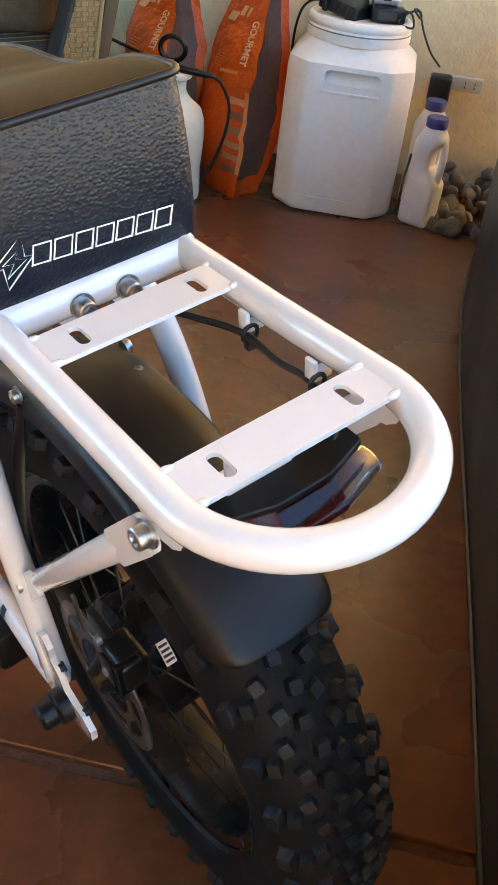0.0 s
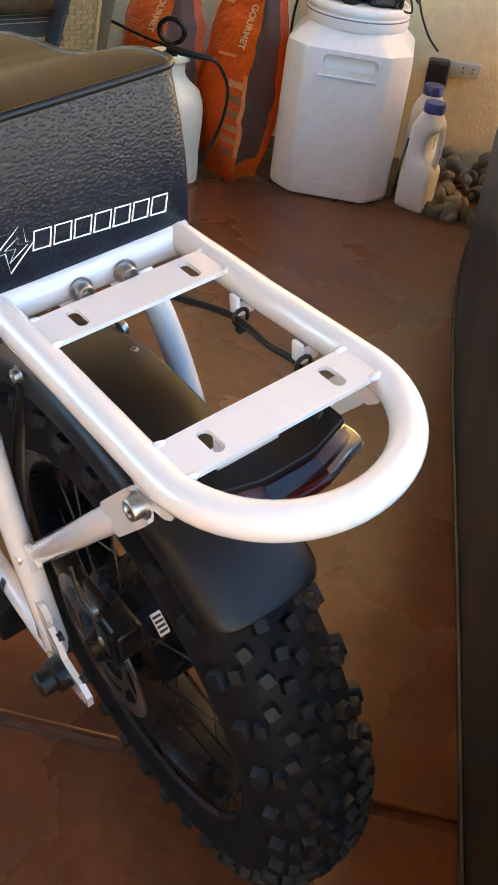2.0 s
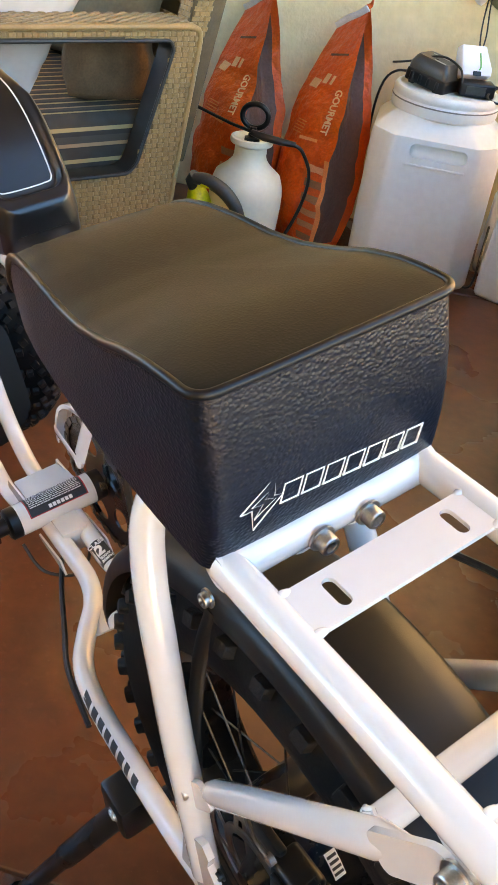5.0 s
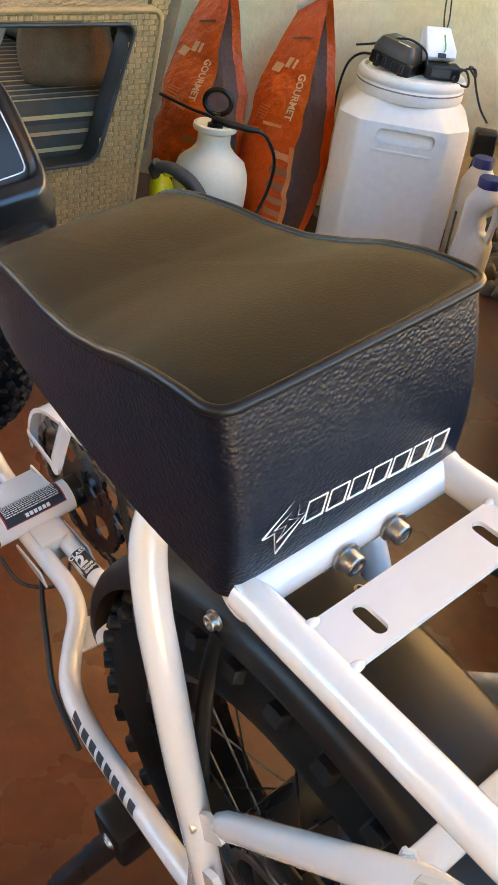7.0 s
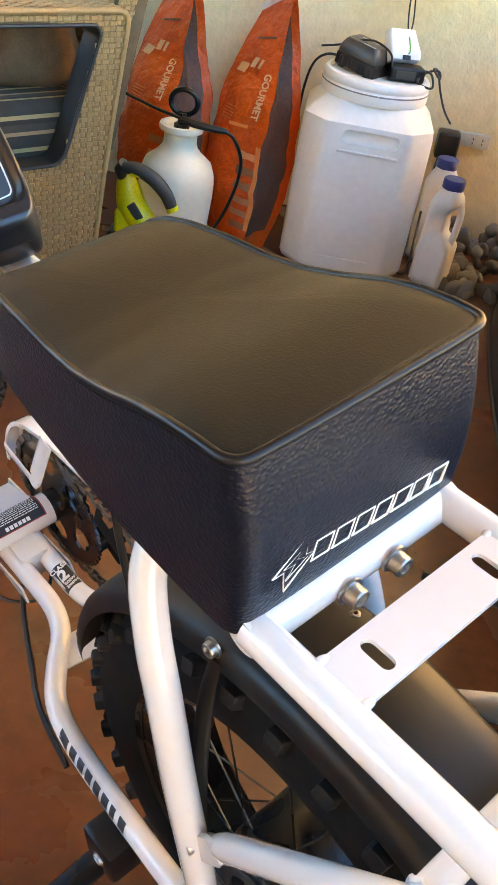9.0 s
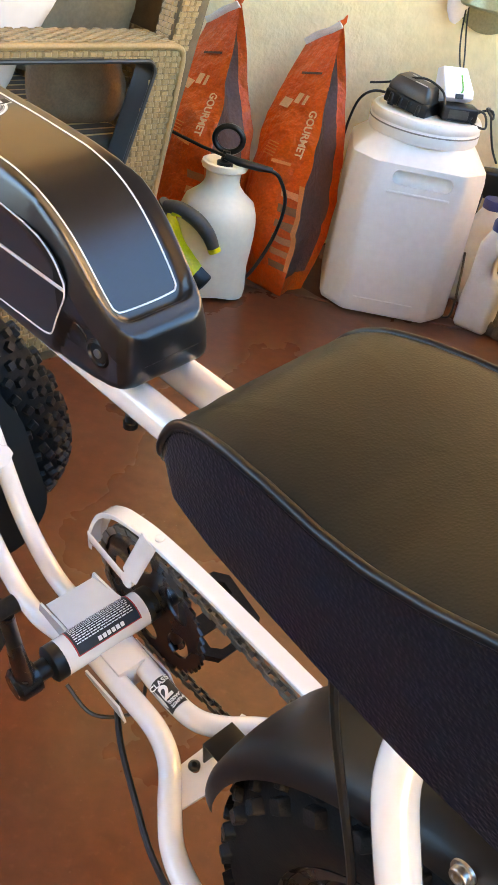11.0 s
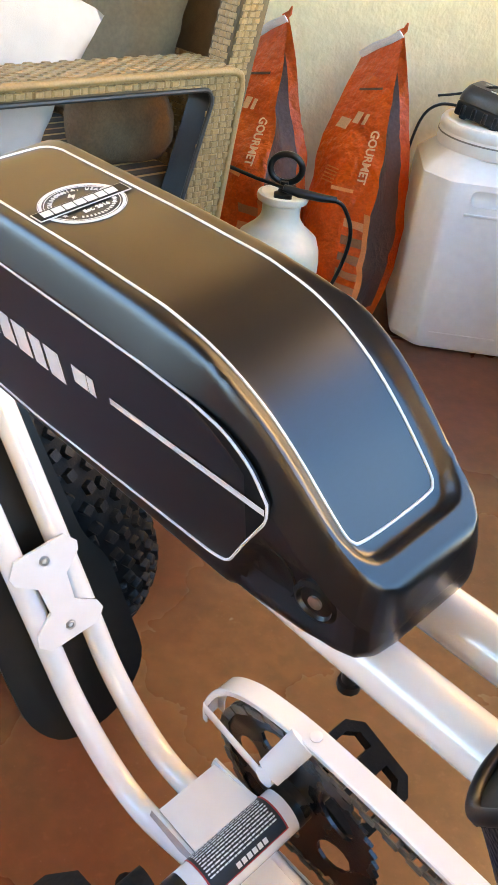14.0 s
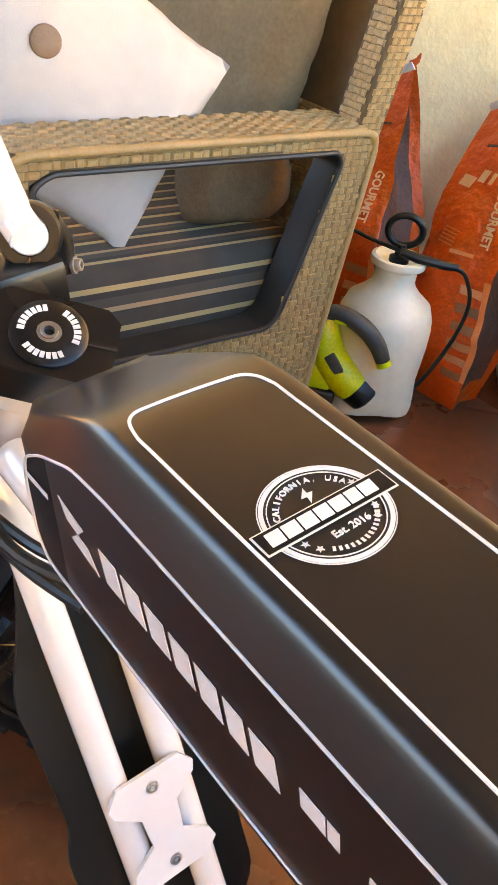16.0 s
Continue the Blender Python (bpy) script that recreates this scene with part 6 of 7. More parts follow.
def jug(m, tall, label):
    b = thing("jug", label, "bottle", m, group="jugs by the wall")
    H = tall
    table = ((0.0, 0.038, 0.028, 0.3), (0.015, 0.043, 0.033, 0.35), (0.4, 0.044, 0.034, 0.35), (0.68, 0.0435, 0.0335, 0.4), (0.78, 0.04, 0.032, 0.5), (0.86, 0.031, 0.029, 0.75), (0.9, 0.026, 0.026, 0.95), (0.93, 0.026, 0.026, 0.95))
    ks = [r[0] for r in table]
    rings = []
    for i in range(32):
        z = 0.93 * i / 31
        w, d, r = (float(np.interp(z, ks, [row[j] for row in table])) for j in (1, 2, 3))
        # hollows: deep behind the handle, shallow on the far side
        k, g = math.exp(-((z - 0.61) / 0.15) ** 4), math.exp(-((z - 0.55) / 0.2) ** 4)
        ring = []
        for x, y in round_rect(1, 1, r, 6):
            px = x * w * 1.08 - 0.036 * k * max(0, x) + 0.006 * g * max(0, -x)
            ring.append((px, y * d * 1.1 * (1 - 0.45 * k * max(0, x)), z * H))
        rings.append(ring)
    part("jug_body", loft(bmesh.new(), rings), BOTTLE_WHITE, b, "", 60)
    hp = rounded_path([(0.012, 0, 0.86 * H), (0.036, 0, 0.8 * H), (0.042, 0, 0.7 * H), (0.04, 0, 0.52 * H), (0.036, 0, 0.42 * H)], 0.02, 6)
    part("blue_label", rbox(bmesh.new(), (-0.0486, -0.022, 0.03), (-0.0462, 0.022, 0.09), 0.001, 1), BLUE_CAP, b, "blue paper label")
    part("jug_handle", sweep(bmesh.new(), hp, 0.0095, 12), BOTTLE_WHITE, b)
    part("cap", lathe(bmesh.new(), [(0.0285, 0.91 * H), (0.0295, 0.92 * H), (0.0295, 0.985 * H), (0.0275, H), (0.001, H)], Matrix(), 30), BLUE_CAP, b, "ribbed blue screw cap")


def charcoal_bag(m, label, tip, seed):
    """A tall film bag: two broad faces, a brown folded gusset on each side, pinched flat and folded over at the top."""
    b = thing("charcoal_bag", label, "bag", m, group="bags against the wall")
    H, n = 0.596, 34
    F, G = 14, 10
    rings = []
    for i in range(n + 1):
        t = i / n
        grow = min(1.0, 0.62 + 1.5 * t) - 0.1 * t * t
        w = 0.096 * grow * (1 - 0.42 * max(0.0, (t - 0.55) / 0.45) ** 1.5)
        d = 0.073 * min(1.0, 0.6 + 1.5 * t) * (1 - 0.965 * max(0.0, (t - 0.5) / 0.5) ** 1.35)
        fold = 0.012 + 0.05 * max(0.0, (t - 0.45) / 0.55) ** 1.2
        ring = []
        for k in range(F):
            a = k / F * 2 - 1
            ring.append(Vector((a * w, -d - 0.02 * (1 - a * a) * math.sin(math.pi * min(1, t * 1.1 + 0.05)), 0)))
        for k in range(G):
            a = k / G
            ring.append(Vector((w - fold * (1 - abs(2 * a - 1)), -d + 2 * d * a, 0)))
        for k in range(F):
            a = 1 - k / F * 2
            ring.append(Vector((a * w, d + 0.012 * (1 - a * a) * (1 - t), 0)))
        for k in range(G):
            a = k / G
            ring.append(Vector((-w + fold * (1 - abs(2 * a - 1)), d - 2 * d * a, 0)))
        out = []
        for p in ring:
            q = p + Vector((tip * t ** 1.8 - 0.132 * t ** 1.25, 0.195 * t ** 1.25, H * t + 0.62 * p.x * max(0.0, (t - 0.7) / 0.3) ** 1.3))
            k = math.sin(math.pi * min(1.0, 0.1 + t * 0.95))
            crease = noise.noise(Vector((q.x * 9 + seed, q.y * 9, q.z * 14)))
            q += Vector(noise.noise_vector(q * 8 + Vector((seed, 0, 0)))) * 0.014 * k
            q += Vector((0, -1, 0.2)) * 0.007 * (1 - abs(crease) * 2.4) * k
            q += Vector(noise.noise_vector(q * 38 + Vector((seed, 0, 0)))) * 0.0032 * k
            out.append(q)
        rings.append(out)
    bm = bmesh.new()
    vs = [[bm.verts.new(p) for p in r] for r in rings]
    N = len(rings[0])
    for i in range(n):
        for j in range(N):
            f = bm.faces.new((vs[i][j], vs[i][(j + 1) % N], vs[i + 1][(j + 1) % N], vs[i + 1][j]))
            g = j - F
            f.material_index = 1 if (0 <= g < G * 0.72 and i > 2) or (2 * F + G + 2 <= j) else 0
    bm.faces.new(vs[0])
    bm.faces.new(vs[-1])
    part("bag_body", bm, [BAG_ORANGE, BAG_BROWN], b, "", 75)
    front = [rings[-1][k] for k in range(F + 1)]
    part("folded_strip", sweep(bmesh.new(), [p + Vector((0, -0.006, 0.002 + 0.002 * math.sin(k * 0.6 + seed))) for k, p in enumerate(front)], 0.0095, 8, flat=0.25, up=(0, 1, 0.5)), BAG_WHITE, b, "white folded top strip")
    part("torn_corner", sweep(bmesh.new(), [front[-1] + Vector((-0.008, -0.004, 0)), front[-1] + Vector((0.004, 0, 0.012)), front[-1] + Vector((0.006, 0.003, 0.026))], [0.009, 0.006, 0.002], 8, flat=0.3, up=(0, 1, 0.3)), BAG_ORANGE, b)

    def skin(j0, j1, i0, i1, lift):
        """A patch of print that follows the skin between two columns and two rows."""
        bm = bmesh.new()
        rows = []
        for i in range(i0, i1 + 1):
            row = []
            for j in range(j0, j1 + 1):
                p = rings[i][j]
                a, c = rings[i][min(j + 1, N - 1)] - rings[i][max(j - 1, 0)], rings[min(i + 1, n)][j] - rings[max(i - 1, 0)][j]
                row.append(p + a.cross(c).normalized() * lift)
            rows.append(row)
        return loft(bm, rows, cap=False, closed=False)
    for k in range(6):
        part("picture", skin(9, 13, 4 + k * 2, 5 + k * 2, 0.0012), BAG_PICTURE, b, "", 80)
    part("print_edge", skin(13, 14, 4, 16, 0.0009), BAG_FAINT, b, "", 80)

    def on_front(j, i):
        p = rings[i][j]
        right, up = (rings[i][j + 1] - rings[i][j - 1]).normalized(), (rings[i + 2][j] - rings[i - 2][j]).normalized()
        nrm = right.cross(up).normalized()
        return Matrix.Translation(p + nrm * 0.005) @ Matrix((right, nrm.cross(right), nrm)).transposed().to_4x4()
    lettering("GOURMET", 0.027, on_front(11, 22) @ Matrix.Rotation(radians(-86), 4, "Z"), BAG_TEXT, b, "word", bold=0.0007)
    for j, i, w, h in ((4, 25, 0.034, 0.026), (7, 26, 0.02, 0.028), (9, 26, 0.012, 0.026)):
        part("print_block", plate(bmesh.new(), [(-w / 2, -h / 2), (w / 2 - 0.003, -h / 2), (w / 2, h / 2), (-w / 2 + 0.003, h / 2)], 0.0006, on_front(j, i)), BAG_TEXT, b)
    for k in range(5):
        part("print_bar", plate(bmesh.new(), [(-0.02, -0.0014), (0.02, -0.0014), (0.02, 0.0014), (-0.02, 0.0014)], 0.0005, on_front(5, 20) @ Matrix.Translation((0, -0.008 * k, 0.0))), BAG_FAINT, b)
    part("print_bar", plate(bmesh.new(), [(-0.026, -0.004), (0.026, -0.004), (0.026, 0.004), (-0.026, 0.004)], 0.0005, on_front(8, 18)), BAG_FAINT, b)
    part("print_bar", plate(bmesh.new(), [(-0.03, -0.003), (0.03, -0.003), (0.03, 0.003), (-0.03, 0.003)], 0.0005, on_front(8, 29)), BAG_BROWN, b)
    return b


def sprayer():
    b = thing("pump_sprayer", "white plastic garden pump sprayer with black handle and hose", "sprayer", ROOM @ Matrix.Translation((-0.312, -0.07, 0)))
    prof = [(0.064, 0.0), (0.072, 0.004), (0.0745, 0.02), (0.0745, 0.05), (0.074, 0.08), (0.0765, 0.12), (0.0785, 0.16), (0.0785, 0.19), (0.076, 0.215), (0.069, 0.24), (0.056, 0.262), (0.044, 0.277), (0.04, 0.288), (0.04, 0.314), (0.052, 0.32), (0.054, 0.326), (0.052, 0.334), (0.045, 0.336), (0.038, 0.328), (0.032, 0.324), (0.002, 0.324)]
    prof = [(r * (1.24 if z < 0.25 else 1.05), z) for r, z in prof]
    bm = lathe(bmesh.new(), prof, None, 40)
    for v in bm.verts:
        a = math.atan2(v.co.y, v.co.x)
        if v.co.z < 0.085:
            k = 1 + 0.07 * math.cos(3 * a + 0.6) * (1 - v.co.z / 0.085)
            v.co.x, v.co.y = v.co.x * k, v.co.y * k
            if v.co.z < 0.03:
                v.co.z += 0.012 * (1 - math.cos(3 * a + 0.6)) * 0.5 * (1 - v.co.z / 0.03)
    part("tank", bm, SPRAYER_WHITE, b)
    part("pump_rod", lathe(bmesh.new(), [(0.02, 0.322), (0.02, 0.334), (0.012, 0.337), (0.009, 0.36)], None, 18), BLACK_PLASTIC, b)
    hp = [(0.034 * math.cos(a), 0.008, 0.385 + 0.03 * math.sin(a)) for a in (2 * math.pi * i / 24 for i in range(24))]
    part("pump_handle", sweep(bmesh.new(), hp, 0.0072, 10, True), BLACK_PLASTIC, b, "black D-shaped pump handle")
    part("trigger_grip", sweep(bmesh.new(), [(0.0, -0.02, 0.352), (0.035, -0.02, 0.345), (0.085, -0.015, 0.34), (0.115, -0.01, 0.338)], [0.008, 0.01, 0.009, 0.007], 10), BLACK_PLASTIC, b, "black spray trigger")
    part("wand", sweep(bmesh.new(), [(0.0, -0.018, 0.352), (-0.06, 0.0, 0.358), (-0.2, 0.035, 0.385)], 0.0042, 8), BLACK_PLASTIC, b, "thin black spray wand")
    hose = spline([(0.11, -0.01, 0.338), (0.135, 0.0, 0.32), (0.158, 0.02, 0.26), (0.15, 0.03, 0.18), (0.12, 0.03, 0.09), (0.085, 0.02, 0.03), (0.06, 0.01, 0.012)], 8)
    part("hose", sweep(bmesh.new(), hose, 0.0046, 10), CABLE, b, "black rubber hose")


def power_tool():
    b = thing("cordless_tool", "lime green cordless power tool with dark grey grip", "power tool", ROOM @ Matrix.Translation((-0.378, -0.145, 0.0)))
    body = sweep(bmesh.new(), spline([(-0.055, 0, 0.215), (-0.045, 0, 0.18), (-0.03, 0, 0.13), (0.005, 0, 0.095), (0.035, 0, 0.072)], 4), [0.012, 0.018, 0.022, 0.026, 0.03, 0.032, 0.034, 0.036, 0.037, 0.038, 0.039, 0.04, 0.041, 0.041, 0.041, 0.04, 0.039], 18)
    part("tool_body", body, TOOL_LIME, b)
    part("battery", rbox(bmesh.new(), (-0.085, -0.036, 0.0), (0.0, 0.036, 0.062), 0.008, 3), BLACK_PLASTIC, b, "black battery pack")
    part("battery_neck", rbox(bmesh.new(), (-0.07, -0.028, 0.058), (-0.012, 0.028, 0.12), 0.01, 3), TOOL_LIME, b)
    part("nozzle", sweep(bmesh.new(), [(0.032, 0, 0.074), (0.04, 0, 0.068), (0.062, 0, 0.052), (0.066, 0, 0.049)], [0.036, 0.0375, 0.035, 0.03], 20), BLACK_PLASTIC, b, "black round nozzle end")
    part("side_panel", rbox(bmesh.new(), (-0.026, -0.043, -0.011), (0.02, -0.03, 0.012), 0.004, 2, Matrix.Translation((-0.012, 0.004, 0.125)) @ Matrix.Rotation(radians(52), 4, "Y")), TOOL_GREY, b)
    grip = spline([(-0.05, -0.03, 0.235), (-0.015, -0.035, 0.238), (0.03, -0.038, 0.22), (0.062, -0.038, 0.19), (0.08, -0.038, 0.158)], 6)
    part("tool_grip", sweep(bmesh.new(), grip, [0.0145 + 0.0035 * math.sin(i / (len(grip) - 1) * math.pi) for i in range(len(grip))], 14), TOOL_GREY, b, "dark grey rubber grip")
    part("grip_band", sweep(bmesh.new(), [(0.079, -0.038, 0.16), (0.084, -0.038, 0.15)], 0.0155, 14), TOOL_LIME, b)
    part("trim", sweep(bmesh.new(), [(-0.05, -0.03, 0.245), (-0.062, -0.02, 0.225), (-0.055, -0.006, 0.2)], 0.014, 12), TOOL_GREY, b)
    part("trim", rbox(bmesh.new(), (-0.03, -0.05, 0.222), (0.008, -0.044, 0.23), 0.002, 1), TOOL_LIME, b)


def stones():
    pile = thing("stone_pile", "heap of rounded grey and brown river stones by the wall", "stones", ROOM @ Matrix.Translation((0.57, 0.16, 0)))
    rng = random.Random(5)
    meshes = []
    for k in range(5):
        bm = bmesh.new()
        bmesh.ops.create_icosphere(bm, subdivisions=2, radius=1)
        for v in bm.verts:
            v.co *= 1 + 0.28 * noise.noise(v.co * 1.1 + Vector((k * 7, 0, 0)))
        meshes.append(finish("stone", bm, STONE, 80))
    for i in range(95):
        x, y = rng.uniform(-0.13, 0.22), rng.uniform(-0.2, 0.24)
        s = rng.uniform(0.013, 0.028)
        z = s * 0.6 + max(0, (y + 0.12)) * 0.14 * rng.random()
        m = Matrix.Translation((x, y, z)) @ Euler((rng.random() * 6, rng.random() * 6, rng.random() * 6)).to_matrix().to_4x4() @ Matrix.Diagonal((s * 1.2, s, s * 0.75, 1))
        share("stone", meshes[i % 5], pile, m)


def storage_box():
    b = thing("storage_box", "large dark grey plastic storage box on the floor", "storage box", ROOM)
    out = spline([(0.556, -2.4, 0), (0.545, -1.6, 0), (0.528, -0.75, 0), (0.548, -0.3, 0), (0.6, -0.02, 0), (0.7, 0.06, 0), (1.2, 0.06, 0), (1.25, -1.0, 0), (1.2, -2.4, 0)], 5)
    rings = []
    # The height is out of view, set so the dark box dims the seat's reflection.
    for z, k in ((0.0, 0.004), (0.008, 0.0), (0.35, -0.01), (0.67, -0.012), (0.69, 0.0), (0.7, 0.02)):
        rings.append([(0.9 + (p.x - 0.9) * (1 - k / 0.35), p.y, z) for p in out])
    part("box_shell", loft(bmesh.new(), rings), BOX_GREY, b)
    part("box_foot_edge", sweep(bmesh.new(), [(p.x - 0.002, p.y, 0.006) for p in out[:32]], 0.005, 8), BOX_GREY, b)


def weave(bm, o, ux, uy, nx, ny, cell, nrm, h=0.004, skip=None):
    """Raised over-and-under strands on a flat face from o along ux and uy."""
    ux, uy, nrm = Vector(ux), Vector(uy), Vector(nrm)
    for i in range(nx):
        for j in range(ny):
            c = o + ux * (i + 0.5) * cell[0] + uy * (j + 0.5) * cell[1]
            if skip and skip((i + 0.5) * cell[0], (j + 0.5) * cell[1]):
                continue
            over = (i + j) % 2
            a, b = (0.62, 0.46) if over else (0.36, 0.5)
            hh = h if over else h * 0.45
            base = [bm.verts.new(c + ux * x * a * cell[0] + uy * y * b * cell[1] + nrm * 0.0005) for x, y in ((-1, -1), (1, -1), (1, 1), (-1, 1))]
            top = [bm.verts.new(c + ux * x * a * 0.62 * cell[0] + uy * y * b * 0.72 * cell[1] + nrm * hh) for x, y in ((-1, -1), (1, -1), (1, 1), (-1, 1))]
            bm.faces.new(top)
            for k in range(4):
                bm.faces.new((base[k], base[(k + 1) % 4], top[(k + 1) % 4], top[k]))


def lounge_chair():
    c = thing("wicker_armchair", "tan wicker patio armchair with striped seat cushion", "armchair", Matrix.Translation((0, 0, 0)))
    Y0, Y1 = 1.615, 1.735
    # side frame: outer outline and the opening, in x and z
    outer = [(0.2, 0.0), (0.765, 0.0), (0.793, 0.3), (0.834, 0.6), (0.83, 0.622), (0.81, 0.628), (0.26, 0.628), (0.225, 0.61), (0.205, 0.56), (0.2, 0.3)]
    hole = [(0.355, 0.335), (0.37, 0.325), (0.672, 0.325), (0.694, 0.345), (0.772, 0.585), (0.762, 0.603), (0.29, 0.606), (0.266, 0.592), (0.262, 0.55), (0.32, 0.36)]
    m = Matrix.Translation((0, Y0, 0)) @ Matrix.Rotation(radians(90), 4, "X")
    T = 1.672
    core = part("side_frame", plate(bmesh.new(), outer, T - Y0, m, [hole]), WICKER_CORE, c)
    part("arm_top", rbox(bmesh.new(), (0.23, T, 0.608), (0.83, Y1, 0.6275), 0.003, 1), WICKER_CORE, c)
    rim = rounded_path([(x, 0, z) for x, z in hole + hole[:1]], 0.012, 4)[:-1]
    mid = Vector((0.52, 0, 0.465))
    rim = [p + (mid - p) * 0.012 for p in rim]
    bm = loft(bmesh.new(), [[(p.x, y, p.z) for p in rim] for y in (Y0 - 0.004, Y0 - 0.003, T)], cap=False)
    part("inner_lining", bm, FRAME_METAL, c, "dark grey powder-coated lining", 60)
    part("inner_edge", sweep(bmesh.new(), [(p.x, Y0 - 0.003, p.z) for p in rim], 0.0042, 8, True), FRAME_METAL, c, "dark grey powder-coated edge")
    edge = sweep(bmesh.new(), rounded_path([(x, Y0 - 0.0015, z) for x, z in outer[1:8]], 0.012, 4), 0.0062, 10)
    part("outer_braid", edge, WICKER, c)
    bm = bmesh.new()
    cell = (0.0155, 0.0105)
    n = Vector((0, -1, 0))
    # strands on the outer face, where the face is solid
    def inside(poly, x, z):
        hit = False
        for (x0, z0), (x1, z1) in zip(poly, poly[1:] + poly[:1]):
            if (z0 > z) != (z1 > z) and x < x0 + (x1 - x0) * (z - z0) / (z1 - z0):
                hit = not hit
        return hit
    x0, z0 = 0.2, 0.0
    weave(bm, Vector((x0, Y0, z0)), (1, 0, 0), (0, 0, 1), 42, 60, cell, n, 0.0034, lambda a, b: not inside(outer, x0 + a, z0 + b) or inside(hole, x0 + a, z0 + b) or b < 0.02)
    # the arm's top and the leg's back edge
    weave(bm, Vector((0.25, Y0, 0.628)), (1, 0, 0), (0, 1, 0), 37, 11, cell, Vector((0, 0, 1)), 0.0045)
    weave(bm, Vector((0.765, Y0, 0.0)), Vector((0.834 - 0.765, 0, 0.6)).normalized(), (0, 1, 0), 38, 11, cell, Vector((1, 0, -0.09)).normalized(), 0.0045)
    tagged(part("weave", bm, WICKER, c, "tan woven wicker strands", 20), kind="stuff")
    # the back, leaning away from the seat
    bx = Vector((0.045, 0, 0.2)).normalized()
    bm = bmesh.new()
    P = Vector((0.845, Y0 + 0.06, 0.6))
    side = Vector((1, 0, 0))
    post = rbox(bmesh.new(), (-0.024, -0.0285, 0.0), (0.024, 0.0285, 0.46), 0.003, 1, Matrix.Translation(P) @ Matrix.Rotation(math.atan2(bx.x, bx.z), 4, "Y"))
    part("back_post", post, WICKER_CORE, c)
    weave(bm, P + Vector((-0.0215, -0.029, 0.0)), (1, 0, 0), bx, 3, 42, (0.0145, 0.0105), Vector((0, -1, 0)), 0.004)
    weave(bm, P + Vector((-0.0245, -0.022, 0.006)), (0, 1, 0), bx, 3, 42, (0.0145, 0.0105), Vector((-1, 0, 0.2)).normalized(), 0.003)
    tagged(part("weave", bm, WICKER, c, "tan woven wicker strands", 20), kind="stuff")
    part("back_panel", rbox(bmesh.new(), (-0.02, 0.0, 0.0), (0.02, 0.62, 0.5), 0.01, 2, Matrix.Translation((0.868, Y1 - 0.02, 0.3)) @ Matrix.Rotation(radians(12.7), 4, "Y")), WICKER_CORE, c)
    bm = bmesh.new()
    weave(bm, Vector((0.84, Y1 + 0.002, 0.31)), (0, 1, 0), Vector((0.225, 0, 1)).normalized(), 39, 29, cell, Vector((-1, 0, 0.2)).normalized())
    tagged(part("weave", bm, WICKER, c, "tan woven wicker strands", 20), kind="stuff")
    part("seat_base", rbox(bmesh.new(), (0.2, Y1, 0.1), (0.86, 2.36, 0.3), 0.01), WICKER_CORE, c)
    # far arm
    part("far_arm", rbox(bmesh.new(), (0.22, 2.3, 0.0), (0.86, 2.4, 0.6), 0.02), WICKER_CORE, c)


def pillow_mesh(w, h, d, seed, puff=0.55, nx=26, ny=20, soft=0.0):
    """A stuffed cushion in its own x and z, thick in y."""
    bm = bmesh.new()
    sides = []
    for s in (-1, 1):
        grid = []
        for i in range(nx + 1):
            row = []
            for j in range(ny + 1):
                a, b = 2 * i / nx - 1, 2 * j / ny - 1
                k = (max(0, 1 - a * a) * max(0, 1 - b * b)) ** puff
                pinch = 1 - 0.06 * (1 - abs(a)) * abs(b) ** 4
                p = Vector((a * w * (1 - 0.05 * (1 - b * b) * abs(a) ** 6) * math.sqrt(1 - soft * b * b), s * d * k, b * h * pinch * math.sqrt(1 - soft * a * a)))
                p += Vector(noise.noise_vector(p * 9 + Vector((seed, 0, 0)))) * 0.016 * k
                p += Vector(noise.noise_vector(p * 28 + Vector((seed, 0, 0)))) * 0.005
                row.append(bm.verts.new(p))
            grid.append(row)
        for i in range(nx):
            for j in range(ny):
                bm.faces.new((grid[i][j], grid[i + 1][j], grid[i + 1][j + 1], grid[i][j + 1]))
    bmesh.ops.remove_doubles(bm, verts=bm.verts, dist=0.004)
    return bm


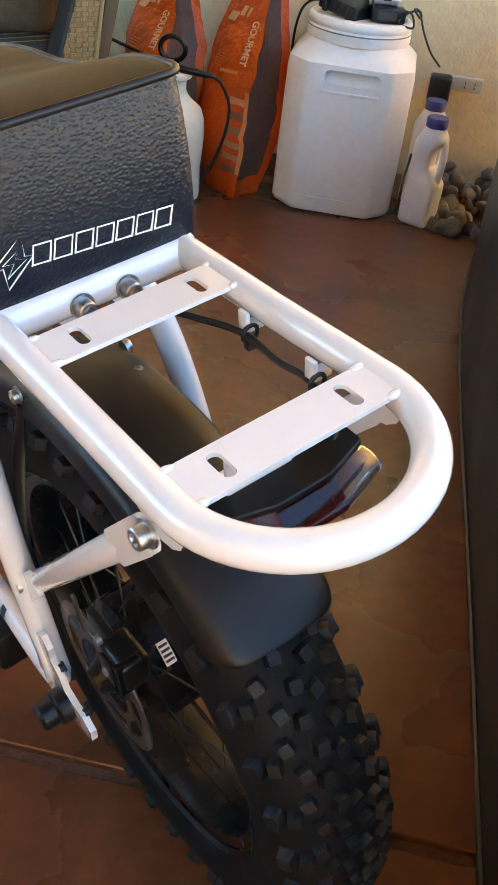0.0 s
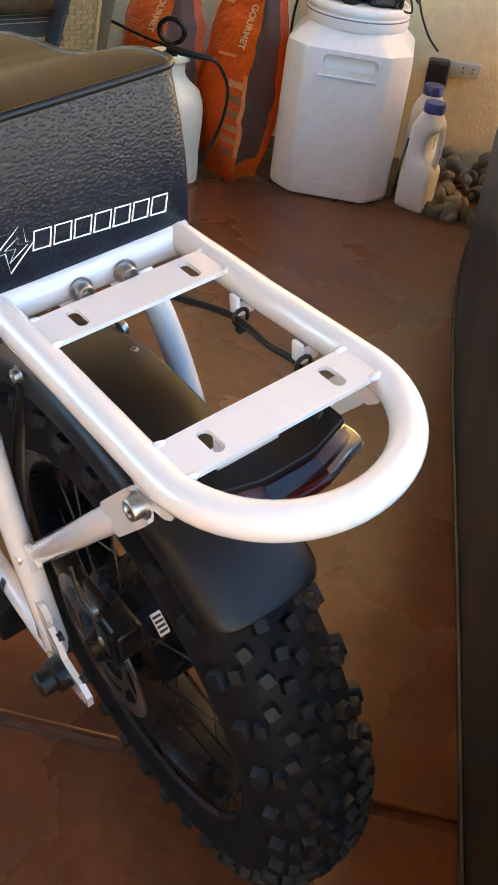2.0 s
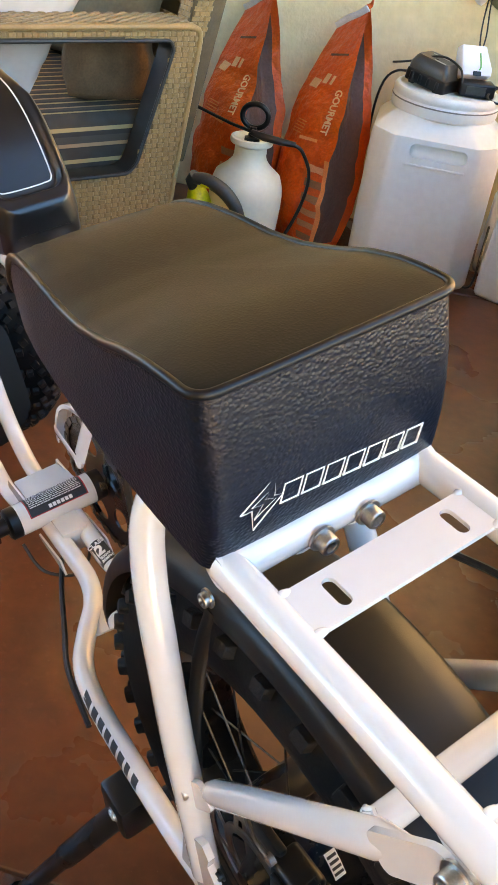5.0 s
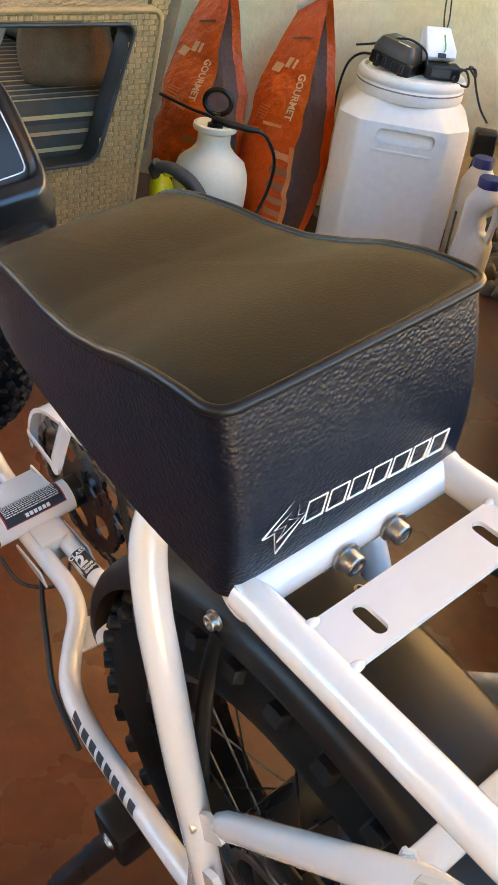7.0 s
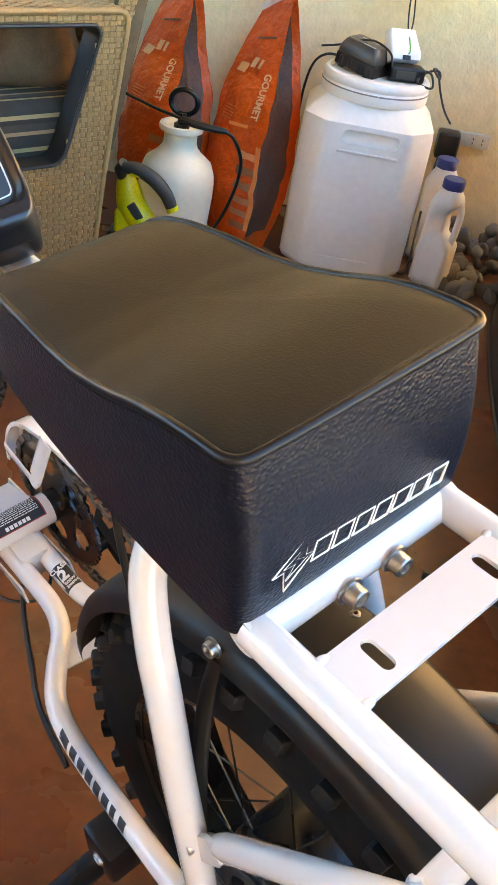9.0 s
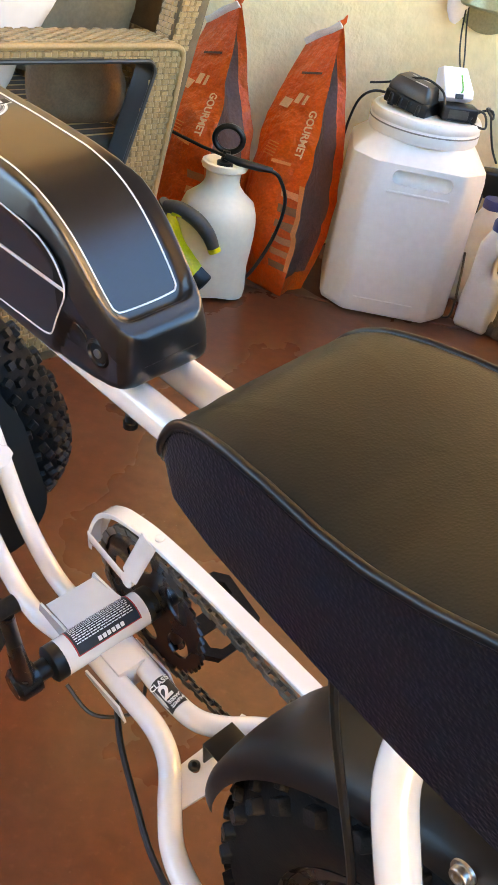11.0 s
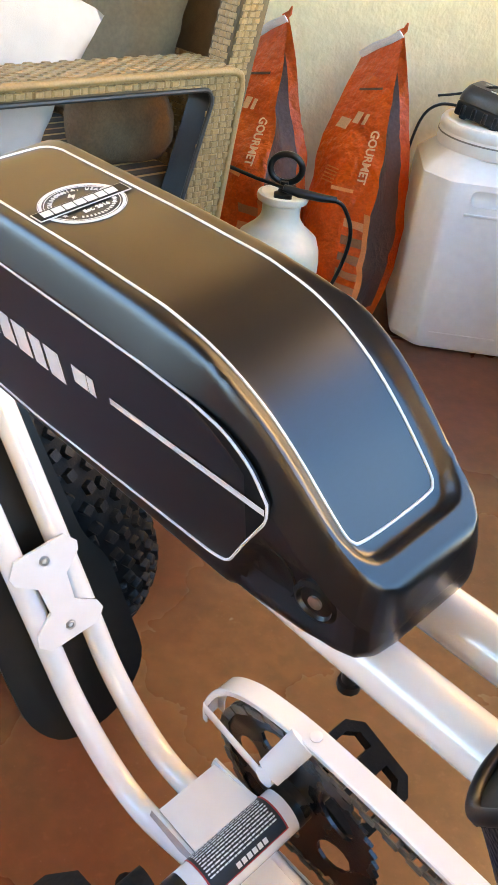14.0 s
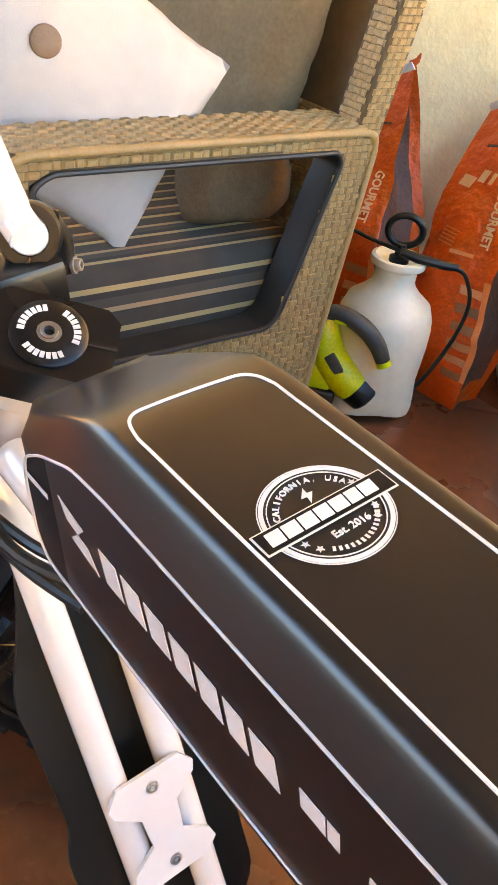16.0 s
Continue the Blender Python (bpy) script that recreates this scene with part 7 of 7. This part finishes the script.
def cushions():
    bm = bmesh.new()
    rbox(bm, (0.2, 1.678, 0.3), (0.8, 2.3, 0.437), 0.024, 4)
    solid("seat_cushion", bm, STRIPES, "striped grey and tan outdoor seat cushion", "cushion")
    m = Matrix.Translation((0.835, 2.06, 0.68)) @ Matrix.Rotation(radians(13), 4, "Y") @ Matrix.Rotation(radians(90), 4, "Z")
    solid("back_cushion", pillow_mesh(0.25, 0.25, 0.08, 3, 0.3), BROWN_CLOTH, "taupe cloth back cushion leaning in the armchair", "cushion", m, angle=80)
    m = Matrix.Translation((0.728, 1.815, 0.505)) @ Matrix.Rotation(radians(14), 4, "Z") @ Matrix.Rotation(radians(-8), 4, "X") @ Matrix.Rotation(radians(9), 4, "Y")
    solid("throw_pillow", pillow_mesh(0.132, 0.082, 0.064, 11, 0.42, soft=0.25), WORN_CLOTH, "worn brown throw pillow behind the armrest", "pillow", m, angle=80)
    ax, az = Vector((0.69, 0.0, 0.72)), Vector((-0.9, 0.25, 0.36)).normalized()
    m = Matrix.Translation((0.42, 1.8, 0.654)) @ Matrix((ax, az.cross(ax).normalized(), az)).transposed().to_4x4()
    p = solid("throw_pillow", pillow_mesh(0.161, 0.183, 0.052, 23, 0.5, soft=0.06), WHITE_CLOTH, "white cotton throw pillow with a wooden button", "pillow", m, angle=80)
    part("button", lathe(bmesh.new(), [(0.018, 0), (0.021, 0.003), (0.02, 0.008), (0.014, 0.01), (0.001, 0.008)], Matrix.Translation((0.022, -0.047, 0.072)) @ Matrix.Rotation(radians(90), 4, "X"), 24), WOOD_BUTTON, p, "round wooden button")


def flecks():
    rng = random.Random(8)
    bm = bmesh.new()
    for i in range(130):
        u, v = rng.uniform(-1.75, -0.55), -1.86 + rng.gauss(0, 0.035) if i < 70 else rng.uniform(-2.5, -1.2)
        s = rng.uniform(0.0008, 0.0024)
        m = Matrix.Translation((u, v, 0.001 + (0.004 if abs(v + 1.86) < 0.012 else 0))) @ Matrix.Rotation(rng.random() * 6.28, 4, "Z") @ Matrix.Diagonal((s * rng.uniform(1, 4), s, s * 0.4, 1))
        bmesh.ops.create_icosphere(bm, subdivisions=1, radius=1, matrix=m)
    solid("floor_flecks", bm, FLECK, "pale dry flecks scattered on the concrete floor", "debris", ROOM, "stuff")


pool_bucket()
flecks()
lid_clutter()
wall_fittings()
jug(ROOM @ Matrix.Translation((0.4, 0.03, 0)) @ Matrix.Rotation(radians(-28), 4, "Z"), 0.295, "white plastic jug with handle and blue cap on the floor")
jug(ROOM @ Matrix.Translation((0.392, 0.2, 0)) @ Matrix.Rotation(radians(-30), 4, "Z"), 0.295, "white plastic jug with blue cap half hidden behind another")
charcoal_bag(ROOM @ Matrix.Translation((-0.385, 0.05, 0)) @ Matrix.Rotation(radians(-33), 4, "Z"), "tall orange film bag with crumpled top leaning on the wall", -0.02, 3.0)
charcoal_bag(ROOM @ Matrix.Translation((-0.145, 0.045, 0)) @ Matrix.Rotation(radians(-35), 4, "Z"), "tall orange film bag with folded top leaning on the wall", 0.0, 11.0)
sprayer()
power_tool()
stones()
storage_box()
lounge_chair()
cushions()
